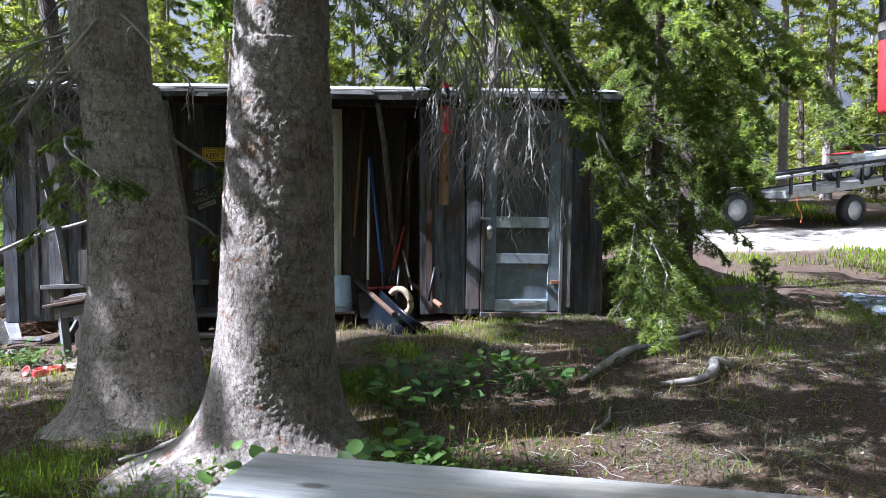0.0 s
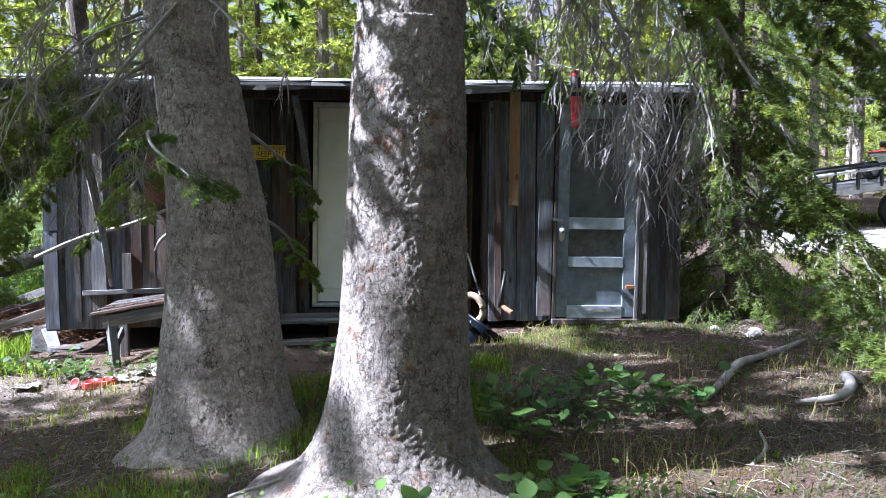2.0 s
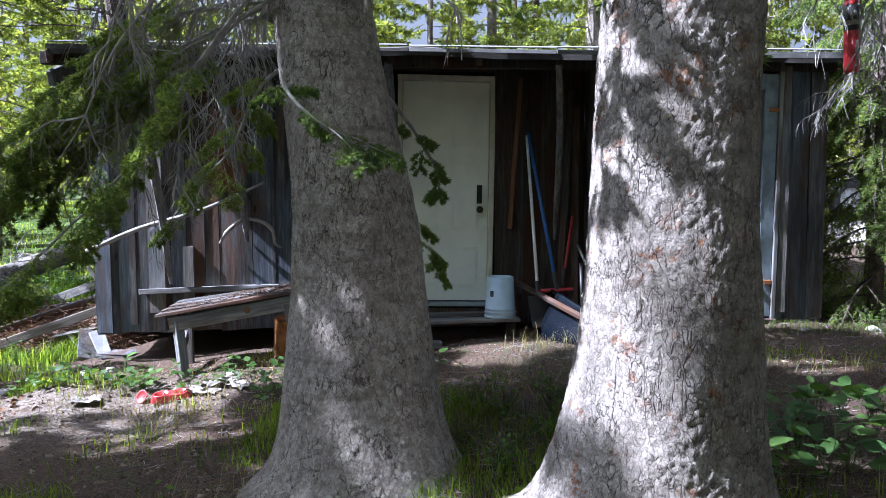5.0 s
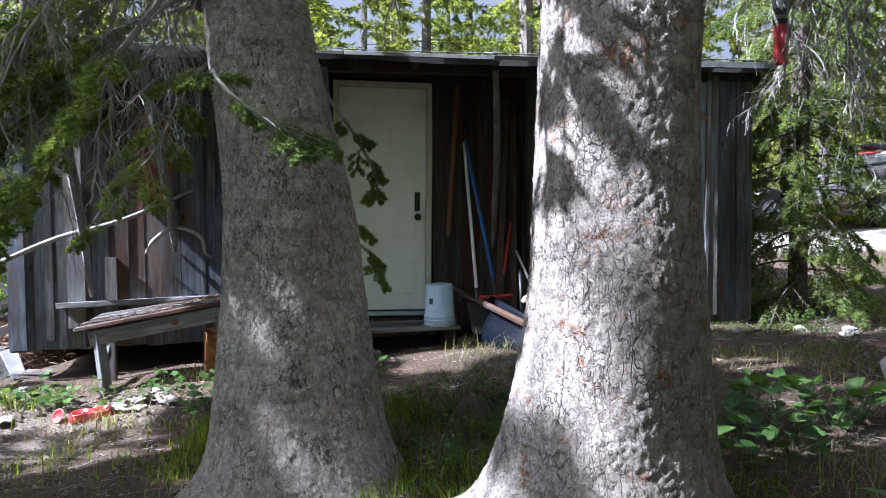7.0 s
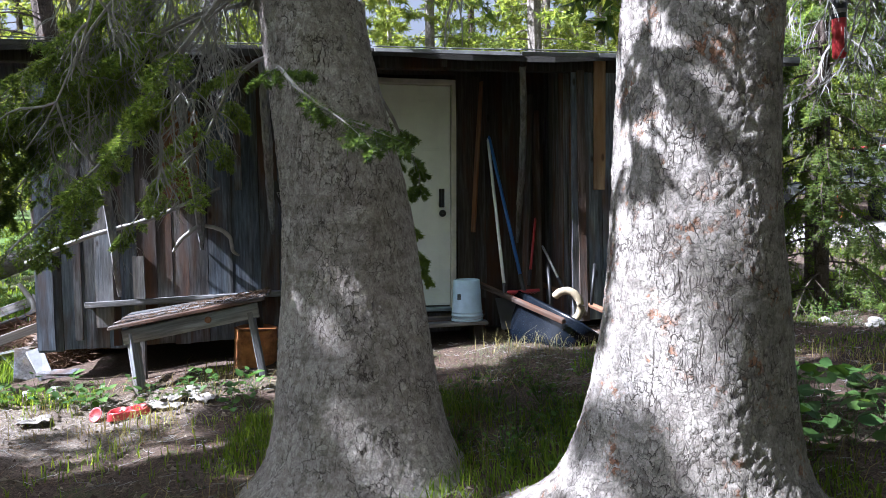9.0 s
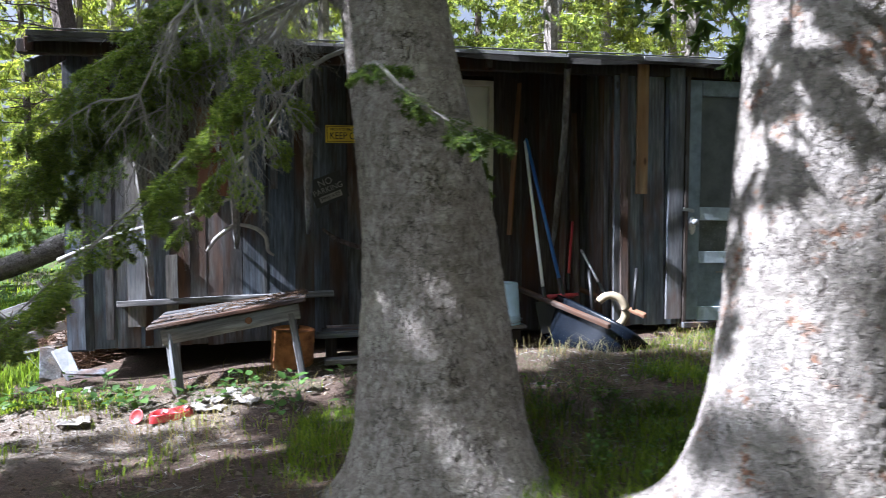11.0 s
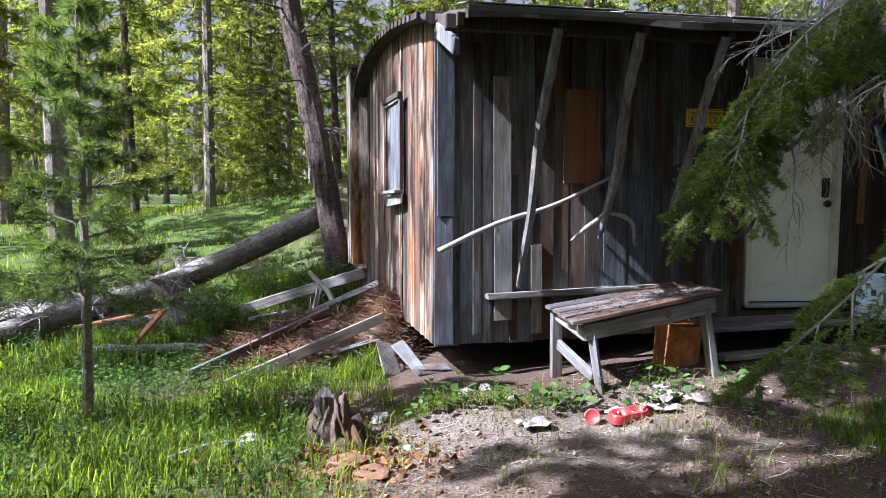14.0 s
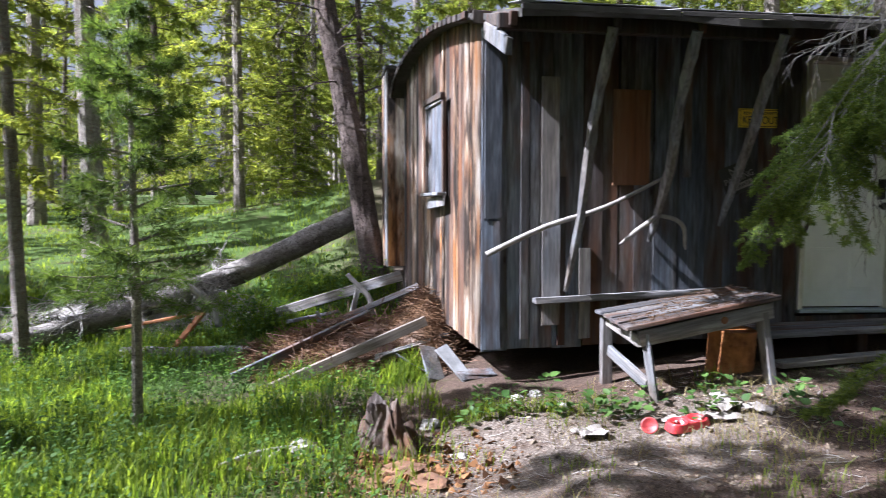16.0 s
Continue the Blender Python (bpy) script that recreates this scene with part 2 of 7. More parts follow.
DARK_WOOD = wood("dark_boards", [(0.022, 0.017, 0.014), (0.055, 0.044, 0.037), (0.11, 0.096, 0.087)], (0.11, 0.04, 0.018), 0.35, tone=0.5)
# strongest black streaks: charred wood, and dappled shade put into the colour
END_WOOD = wood("sunworn_boards", [(0.10, 0.07, 0.05), (0.30, 0.245, 0.19), (0.50, 0.45, 0.39)], (0.36, 0.15, 0.04), 0.45, tone=0.5, streaks=0.95, blacken=1.0)
GREY_WOOD = wood("silver_wood", [(0.10, 0.094, 0.088), (0.21, 0.20, 0.193), (0.34, 0.327, 0.318)], (0.22, 0.14, 0.08), 0.15, tone=0.3, blacken=0.35)
BROWN_WOOD = wood("brown_wood", [(0.10, 0.05, 0.025), (0.20, 0.10, 0.055), (0.30, 0.17, 0.09)], (0.28, 0.11, 0.045), 0.4, tone=0.2)
TAN_WOOD = wood("raw_tan_wood", [(0.20, 0.11, 0.05), (0.36, 0.22, 0.11), (0.46, 0.31, 0.17)], (0.36, 0.18, 0.07), 0.3, tone=0.2)


def simple(name, colour, rough=0.6, metal=0.0, vary=0.25, scale=6.0, bumps=0.15, colour2=None, which="Object"):
    """Paint, metal or plastic with soft variation and fine relief."""
    m, nt, b = material(name, rough, metal)
    c = coords(nt, which)
    n = noise_at(nt, c, scale, 6, 0.65)
    dark = colour2 or tuple(x * (1 - vary) for x in colour)
    nt.links.new(ramp(nt, n, [(0.3, dark), (0.62, colour)]), b.inputs["Base Color"])
    f = noise_at(nt, c, scale * 12, 3)
    nt.links.new(ramp(nt, f, [(0.2, (rough * 0.75,) * 3), (0.8, (min(1, rough * 1.25),) * 3)]), b.inputs["Roughness"])
    bump(nt, b, f, bumps, 0.003)
    return m


def foliage(name, a, b2, trans=0.45, rough=0.55, vary=0.4):
    """Leaves and needles: two greens by piece, light shining through."""
    m, nt, b = material(name, rough)
    geo = nt.nodes.new("ShaderNodeNewGeometry")
    info = nt.nodes.new("ShaderNodeObjectInfo")
    c = ramp(nt, geo.outputs["Random Per Island"], [(0.0, a), (1.0, b2)])
    big = noise_at(nt, coords(nt), 0.9, 2)
    c = mix(nt, 1.0, c, ramp(nt, big, [(0.3, (1 - vary,) * 3), (0.7, (1 + vary * 0.6,) * 3)]), "MULTIPLY")
    c = mix(nt, 1.0, c, ramp(nt, info.outputs["Random"], [(0, (0.75, 0.8, 0.8)), (1, (1.2, 1.12, 0.95))]), "MULTIPLY")
    nt.links.new(c, b.inputs["Base Color"])
    b.inputs["Specular IOR Level"].default_value = 0.2
    tr = nt.nodes.new("ShaderNodeBsdfTranslucent")
    nt.links.new(mix(nt, 1.0, c, (1.7, 1.6, 0.7), "MULTIPLY"), tr.inputs[0])
    ms = nt.nodes.new("ShaderNodeMixShader")
    ms.inputs[0].default_value = trans
    nt.links.new(b.outputs[0], ms.inputs[1])
    nt.links.new(tr.outputs[0], ms.inputs[2])
    nt.links.new(ms.outputs[0], nt.nodes["Material Output"].inputs[0])
    return m


NEEDLES = foliage("spruce_needles", (0.075, 0.128, 0.044), (0.20, 0.265, 0.084), 0.58)
FAR_NEEDLES = foliage("forest_needles", (0.10, 0.145, 0.036), (0.26, 0.30, 0.085), 0.58)
GRASS = foliage("grass_blades", (0.062, 0.118, 0.018), (0.205, 0.28, 0.040), 0.66)
DRY_GRASS = foliage("dry_grass", (0.17, 0.14, 0.06), (0.32, 0.27, 0.13), 0.3)
LEAF = foliage("broad_leaves", (0.05, 0.108, 0.022), (0.12, 0.20, 0.04), 0.50, 0.6)
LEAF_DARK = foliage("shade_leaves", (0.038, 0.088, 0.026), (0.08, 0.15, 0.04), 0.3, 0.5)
MATTED = foliage("matted_grass", (0.06, 0.078, 0.045), (0.15, 0.165, 0.115), 0.3)
DEAD_TWIG = simple("dead_twigs", (0.29, 0.27, 0.25), 0.9, vary=0.5, scale=9)
BROWN_NEEDLES = foliage("brown_needles", (0.085, 0.048, 0.03), (0.18, 0.105, 0.062), 0.1)


def bark(name, deep, mid, light, red, scale=1.0, worn=0.5):
    """Flaking bark: pale uneven plates, thin broken cracks, and brown patches where flakes have dropped."""
    m, nt, b = material(name, 0.9)
    c = coords(nt)

    def cracks(freq, squash, warp_by, lo, hi):
        mp = nt.nodes.new("ShaderNodeMapping")
        mp.inputs["Scale"].default_value = (1, 1, squash)
        nt.links.new(c, mp.inputs[0])
        warp = node(nt, "ShaderNodeTexNoise", Scale=freq * 0.55 * scale, Detail=4.0)
        nt.links.new(mp.outputs[0], warp.inputs["Vector"])
        wv = nt.nodes.new("ShaderNodeMix")
        wv.data_type, wv.blend_type = "RGBA", "LINEAR_LIGHT"
        wv.inputs[0].default_value = warp_by / (freq * scale)
        nt.links.new(mp.outputs[0], wv.inputs[6])
        nt.links.new(warp.outputs["Color"], wv.inputs[7])
        edge = node(nt, "ShaderNodeTexVoronoi", Scale=freq * scale)
        edge.feature = "DISTANCE_TO_EDGE"
        cell = node(nt, "ShaderNodeTexVoronoi", Scale=freq * scale)
        for v in (edge, cell):
            nt.links.new(wv.outputs[2], v.inputs["Vector"])
        return ramp(nt, edge.outputs[0], [(lo, (0, 0, 0)), (hi, (1, 1, 1))]), cell.outputs["Color"]

    plates, tones = cracks(34.0, 0.62, 1.5, 0.004, 0.055)
    chips, chip_tones = cracks(70.0, 0.8, 1.5, 0.0, 0.10)
    rifts, _ = cracks(19.0, 0.30, 1.5, 0.006, 0.034)
    fine = noise_at(nt, c, 120 * scale, 5, 0.75)
    breaks = noise_at(nt, c, 11 * scale, 4, 0.65)
    breaks2 = noise_at(nt, c, 7 * scale, 4, 0.65, (1.3, 1.3, 0.7))
    plates = mix(nt, ramp(nt, breaks, [(0.43, (0.97, 0.97, 0.97)), (0.60, (0.05, 0.05, 0.05))]), plates, (1, 1, 1))
    rifts = mix(nt, ramp(nt, breaks2, [(0.47, (1, 1, 1)), (0.62, (0.05, 0.05, 0.05))]), rifts, (1, 1, 1))
    chips = mix(nt, 0.74, chips, (1, 1, 1))
    edge = mix(nt, 1.0, mix(nt, 1.0, plates, rifts, "MULTIPLY"), chips, "MULTIPLY")
    tone, chip = nt.nodes.new("ShaderNodeSeparateColor"), nt.nodes.new("ShaderNodeSeparateColor")
    nt.links.new(tones, tone.inputs[0])
    nt.links.new(chip_tones, chip.inputs[0])
    plate = mix(nt, mix(nt, 0.45, tone.outputs[0], chip.outputs[0]), mid, light)
    bare = ramp(nt, noise_at(nt, c, 9 * scale, 5, 0.7), [(0.70 - 0.12 * worn, (0, 0, 0)), (0.78 - 0.12 * worn, (1, 1, 1))])
    plate = mix(nt, mix(nt, 1.0, bare, ramp(nt, chip.outputs[1], [(0.35, (0, 0, 0)), (0.6, (0.9, 0.9, 0.9))]), "MULTIPLY"), plate, red)
    plate = mix(nt, 0.7, plate, ramp(nt, fine, [(0.32, (0.62, 0.61, 0.60)), (0.68, (1.22, 1.22, 1.22))]), "MULTIPLY")
    mottle = noise_at(nt, c, 26 * scale, 4, 0.65)
    plate = mix(nt, 0.9, plate, ramp(nt, mottle, [(0.34, (0.74, 0.72, 0.70)), (0.50, (1, 1, 1)), (0.68, (1.12, 1.12, 1.12))]), "MULTIPLY")
    big = noise_at(nt, c, 2.6, 5)
    plate = mix(nt, 0.9, plate, ramp(nt, big, [(0.3, (0.72, 0.70, 0.67)), (0.7, (1.10, 1.10, 1.12))]), "MULTIPLY")
    ringed = noise_at(nt, c, 8.0, 4, 0.6, (0.35, 0.35, 3.2))
    plate = mix(nt, 0.5, plate, ramp(nt, ringed, [(0.36, (0.60, 0.58, 0.56)), (0.5, (1, 1, 1))]), "MULTIPLY")
    nt.links.new(mix(nt, edge, deep, plate), b.inputs["Base Color"])
    hgt = mix(nt, 0.2, mix(nt, 0.4, edge, mix(nt, 0.5, tone.outputs[2], chip.outputs[2])), fine)
    bump(nt, b, hgt, 1.0, 0.016 / scale)
    b.inputs["Specular IOR Level"].default_value = 0.25
    return m


BARK_PALE = bark("pale_spruce_bark", (0.055, 0.044, 0.038), (0.185, 0.165, 0.148), (0.385, 0.355, 0.322), (0.25, 0.125, 0.07), 1.0, 1.2)
BARK_GREY = bark("grey_spruce_bark", (0.05, 0.038, 0.031), (0.25, 0.220, 0.195), (0.50, 0.455, 0.412), (0.20, 0.13, 0.09), 1.0, 0.3)
BARK_FAR = bark("forest_bark", (0.08, 0.065, 0.055), (0.22, 0.19, 0.165), (0.36, 0.33, 0.30), (0.22, 0.13, 0.08), 0.8)
BARK_RED = bark("reddish_bark", (0.022, 0.015, 0.013), (0.085, 0.062, 0.054), (0.18, 0.145, 0.13), (0.17, 0.08, 0.05), 0.5)


def ground_material():
    m, nt, b = material("forest_floor", 0.95)
    c = coords(nt)
    big = noise_at(nt, c, 0.55, 5, 0.6)
    mid = noise_at(nt, c, 3.2, 6, 0.7)
    fine = noise_at(nt, c, 60, 5, 0.75)
    straw = noise_at(nt, c, 40, 4, 0.7, (1.0, 5.0, 1))
    litter = ramp(nt, fine, [(0.3, (0.020, 0.013, 0.010)), (0.5, (0.060, 0.040, 0.030)), (0.72, (0.155, 0.112, 0.088))])
    litter = mix(nt, ramp(nt, straw, [(0.55, (0, 0, 0)), (0.7, (1, 1, 1))]), litter, (0.20, 0.15, 0.115))
    green = ramp(nt, fine, [(0.3, (0.02, 0.035, 0.008)), (0.7, (0.07, 0.105, 0.025))])
    g = mix(nt, ramp(nt, mid, [(0.56, (0, 0, 0)), (0.72, (0.8, 0.8, 0.8))]), litter, green)
    dust = ramp(nt, fine, [(0.3, (0.045, 0.035, 0.028)), (0.7, (0.15, 0.12, 0.097))])
    g = mix(nt, ramp(nt, big, [(0.54, (0, 0, 0)), (0.68, (0.75, 0.75, 0.75))]), g, dust)
    sep = nt.nodes.new("ShaderNodeSeparateXYZ")
    nt.links.new(c, sep.inputs[0])

    def band(sock, stops):
        mr = nt.nodes.new("ShaderNodeMath")
        mr.operation = "MULTIPLY_ADD"
        nt.links.new(sock, mr.inputs[0])
        mr.inputs[1].default_value, mr.inputs[2].default_value = 0.025, 0.25
        return ramp(nt, mr.outputs[0], [((p * 0.025 + 0.25), (v,) * 3) for p, v in stops])
    road = mix(nt, 1.0, band(sep.outputs[0], [(4.0, 0), (5.4, 1)]), band(sep.outputs[1], [(11.5, 0), (12.2, 1), (13.9, 1), (14.4, 0)]), "MULTIPLY")
    # yard: bare dirt, kept to the sun patch so its paleness adds to the sunlight
    yard = mix(nt, 1.0, band(sep.outputs[0], [(-5.5, 0), (-5.0, 1), (-3.5, 1), (-2.9, 0)]), band(sep.outputs[1], [(5.2, 0), (5.8, 1), (6.5, 1), (6.8, 0)]), "MULTIPLY")
    road2 = mix(nt, 1.0, road, ramp(nt, mid, [(0.36, (0.3, 0.3, 0.3)), (0.5, (1, 1, 1))]), "MULTIPLY")
    yard_lit = mix(nt, 1.0, yard, ramp(nt, mid, [(0.36, (0.25, 0.25, 0.25)), (0.52, (1, 1, 1))]), "MULTIPLY")
    dirt = ramp(nt, fine, [(0.3, (0.05, 0.040, 0.032)), (0.5, (0.135, 0.112, 0.093)), (0.75, (0.36, 0.32, 0.275))])
    lush = mix(nt, 1.0, band(sep.outputs[0], [(-9.5, 1), (-6.6, 1), (-5.2, 0)]), ramp(nt, mix(nt, 0.5, mid, big), [(0.42, (0.2, 0.2, 0.2)), (0.5, (1, 1, 1))]), "MULTIPLY")
    g = mix(nt, lush, g, ramp(nt, fine, [(0.3, (0.025, 0.045, 0.010)), (0.7, (0.085, 0.135, 0.028))]))
    g = mix(nt, yard_lit, g, dirt)
    # road colour is paler than the dirt to imitate glaring sunlight on it
    g = mix(nt, road2, g, (0.46, 0.43, 0.38))
    nt.links.new(g, b.inputs["Base Color"])
    b.inputs["Specular IOR Level"].default_value = 0.15
    bump(nt, b, mix(nt, 0.5, fine, mid), 0.8, 0.03)
    return m


GROUND = ground_material()
WHITE_PAINT = simple("white_door_paint", (0.82, 0.84, 0.79), 0.45, vary=0.16, scale=2.5, bumps=0.05)
CREAM_TRIM = simple("cream_trim_paint", (0.62, 0.60, 0.50), 0.6, vary=0.35, scale=5)
BLUE_GREY = simple("blue_grey_paint", (0.20, 0.245, 0.29), 0.7, vary=0.55, scale=7, bumps=0.4)
PALE_BLUE = simple("pale_blue_paint", (0.36, 0.42, 0.47), 0.7, vary=0.4, scale=9, bumps=0.4)
DIRTY_GLASS = simple("dusty_pane", (0.10, 0.115, 0.12), 0.25, vary=0.7, scale=5)
TAR = simple("tar_paper", (0.06, 0.055, 0.05), 0.85, vary=0.5, scale=9, bumps=0.6)
ROLL_ROOF = simple("grey_roll_roofing", (0.20, 0.20, 0.20), 0.7, vary=0.5, scale=5, bumps=0.6)
DULL_TIN = simple("dull_tin", (0.15, 0.15, 0.15), 0.65, 0.2, vary=0.5, scale=6)
TIN = simple("galvanised_tin", (0.36, 0.37, 0.38), 0.45, 0.6, vary=0.4, scale=7)
BLACK = simple("black_steel", (0.009, 0.009, 0.010), 0.5, 0.0, vary=0.5, scale=8)
RUBBER = simple("black_rubber", (0.02, 0.02, 0.02), 0.8, vary=0.3)
RUST = simple("rusty_steel", (0.33, 0.13, 0.045), 0.85, 0.0, scale=7, colour2=(0.10, 0.038, 0.02), bumps=0.5)
RED = simple("red_plastic", (0.46, 0.035, 0.04), 0.4, vary=0.3, scale=10)
YELLOW = simple("yellow_sign_paint", (0.72, 0.50, 0.02), 0.5, vary=0.2, scale=12)
INK = simple("black_ink", (0.02, 0.02, 0.02), 0.6, vary=0.2)
BLUE = simple("blue_paint", (0.03, 0.12, 0.42), 0.45, vary=0.3)
WHITE = simple("white_plastic", (0.72, 0.76, 0.78), 0.4, vary=0.18, scale=8)
BUCKET = simple("pale_blue_plastic", (0.42, 0.56, 0.68), 0.45, vary=0.2, scale=9)
CHROME = simple("bright_metal", (0.62, 0.62, 0.62), 0.3, 0.9, vary=0.3)
ROCK = simple("grey_stone", (0.33, 0.31, 0.285), 0.9, vary=0.5, scale=14, bumps=0.8)
ROT = simple("rotten_orange_wood", (0.15, 0.075, 0.036), 0.95, scale=14, colour2=(0.07, 0.035, 0.02), bumps=1.0)
PAPER = simple("dirty_white_paper", (0.29, 0.262, 0.235), 0.85, vary=0.55, scale=14, bumps=0.5)


# ---- ground ----
def gz(x, y):
    """Height of the ground."""
    x, y = np.asarray(x, float), np.asarray(y, float)
    z = np.interp(x, [-40, -12, -7, -5.4, -3.8, -2.1, -0.4, 1.0, 2.2, 5.0, 14], [0.2, -0.1, -0.2, -0.2, -0.14, 0.08, 0.25, 0.31, 0.35, 0.40, 0.55])
    s = lambda a, b, t: np.clip((t - a) / (b - a), 0, 1) ** 2 * (3 - 2 * np.clip((t - a) / (b - a), 0, 1))
    z = z + np.interp(y, [8.0, 9.5, 20, 60, 400], [0, 0.08, 1.15, 2.2, 8])
    z = z + 0.10 * s(6.0, 6.9, y) * s(-1.8, -3.2, x) * s(-5.2, -4.4, x)
    z = z + 0.30 * s(9.0, 11.0, y) * s(-7.6, -5.4, x) * s(-3, -5, x)
    z = z + 0.75 * s(12.5, 18.0, y) * s(-11.5, -7.0, x) * s(4.0, 0.0, x)
    near = np.exp(-((x + 2) ** 2 + (y - 5) ** 2) / 900)
    b = 0.022 * np.sin(2.1 * x + 0.6) * np.sin(1.7 * y + 1.1) + 0.012 * np.sin(5.3 * x + 2.0 * y) + 0.008 * np.sin(9.1 * y - 4.7 * x) + 0.006 * np.sin(15 * x + 1) * np.sin(13 * y)
    return z + b * near


def build_ground():
    xs = np.concatenate([np.linspace(-400, -40, 16)[:-1], np.linspace(-40, -10, 40)[:-1], np.linspace(-10, 8, 190)[:-1], np.linspace(8, 40, 40)[:-1], np.linspace(40, 400, 16)])
    ys = np.concatenate([np.linspace(-300, -20, 10)[:-1], np.linspace(-20, 0, 24)[:-1], np.linspace(0, 13, 140)[:-1], np.linspace(13, 50, 50)[:-1], np.linspace(50, 500, 16)])
    X, Y = np.meshgrid(xs, ys)
    v = np.stack([X, Y, gz(X, Y)], -1).reshape(-1, 3)
    nx, ny = len(xs), len(ys)
    i = (np.arange(ny - 1)[:, None] * nx + np.arange(nx - 1)).ravel()
    g = Geo()
    g.add(v, None, np.stack([i, i + 1, i + nx + 1, i + nx], -1))
    tagged(obj("ground", g, GROUND, smooth=True), "brown forest floor of needles, dirt and patchy grass", "ground", kind="structure")


build_ground()

# ---- shed: u along the front wall, v into the building ----
SHED = pose(-4.72, 7.42, 0, 0, 0, 4.0)
ANGLE = radians(4.0)


def W(u, v, z):
    return SHED @ Vector((u, v, z))


def board(name, mat, parent, u0, u1, z0, z1, v, thick=0.022, flare=0.004, top=None, rag=0.007, lean=0.0, axis="u"):
    """An upright sawn board on a wall plane; outline a little uneven, lower end ragged. Its origin is its foot."""
    n = 5
    w = (u1 - u0) / 2
    vs = []
    ang = random.uniform(-1, 1) * flare
    t0, t1 = (z1, z1) if top is None else top
    foot = random.uniform(-rag, rag)
    for k in range(n):
        f = k / (n - 1)
        bow = random.uniform(-1, 1) * flare
        for sx, tz in ((-1, t0), (1, t1)):
            z = (z0 + foot + sx * random.uniform(0, rag) * 0.4) * (1 - f) + tz * f
            x = sx * w + bow * 0.5 + lean * f
            for d in (0, thick):
                vs.append((x, d + ang * sx, z - z0))
    q = []
    for k in range(n - 1):
        a = k * 4
        q += [(a, a + 2, a + 6, a + 4), (a + 3, a + 1, a + 5, a + 7), (a + 1, a, a + 4, a + 5), (a + 2, a + 3, a + 7, a + 6)]
    q += [(0, 1, 3, 2), (n * 4 - 4, n * 4 - 2, n * 4 - 1, n * 4 - 3)]
    g = Geo()
    g.add(vs, None, q)
    ob = obj(name, g, mat, parent)
    ob.location = ((u0 + u1) / 2, v - thick, z0) if axis == "u" else (0, 0, 0)
    return ob


# the roof's profile across the building (v, z): a low arch with a wide front eave
ROOF = [(-0.86, 2.52), (-0.3, 2.66), (0.1, 2.73), (0.5, 2.80), (1.0, 2.87), (1.6, 2.90), (2.1, 2.88), (2.5, 2.82), (2.8, 2.72), (2.98, 2.58)]


def roof_z(v):
    return float(np.interp(v, [p[0] for p in ROOF], [p[1] for p in ROOF]))


def plain_wall(name, pts, z0, z1, mat, label, thick=0.05):
    """A backing wall between plan points (u, v), with thickness."""
    (u0, v0), (u1, v1) = pts
    ln = math.hypot(u1 - u0, v1 - v0)
    b = box(ln, thick, z1 - z0, (ln / 2, thick / 2, (z1 - z0) / 2), bevel=0)
    ob = part(name, b, mat)
    ob.matrix_world = SHED @ pose(u0, v0, z0, 0, 0, math.degrees(math.atan2(v1 - v0, u1 - u0)))
    return tagged(ob, label, "wall", kind="structure")


DOOR = (2.69, 3.52, 0.42, 2.45)
GATE = (5.04, 5.79, 0.38, 2.40)       # blue-grey door of the enclosed bay
BAY_U, BAY_V, END_U = 4.40, -0.72, 6.25


def wall_parent(name, label):
    ob = thing(name, SHED, label, "wall", kind="structure")
    return ob


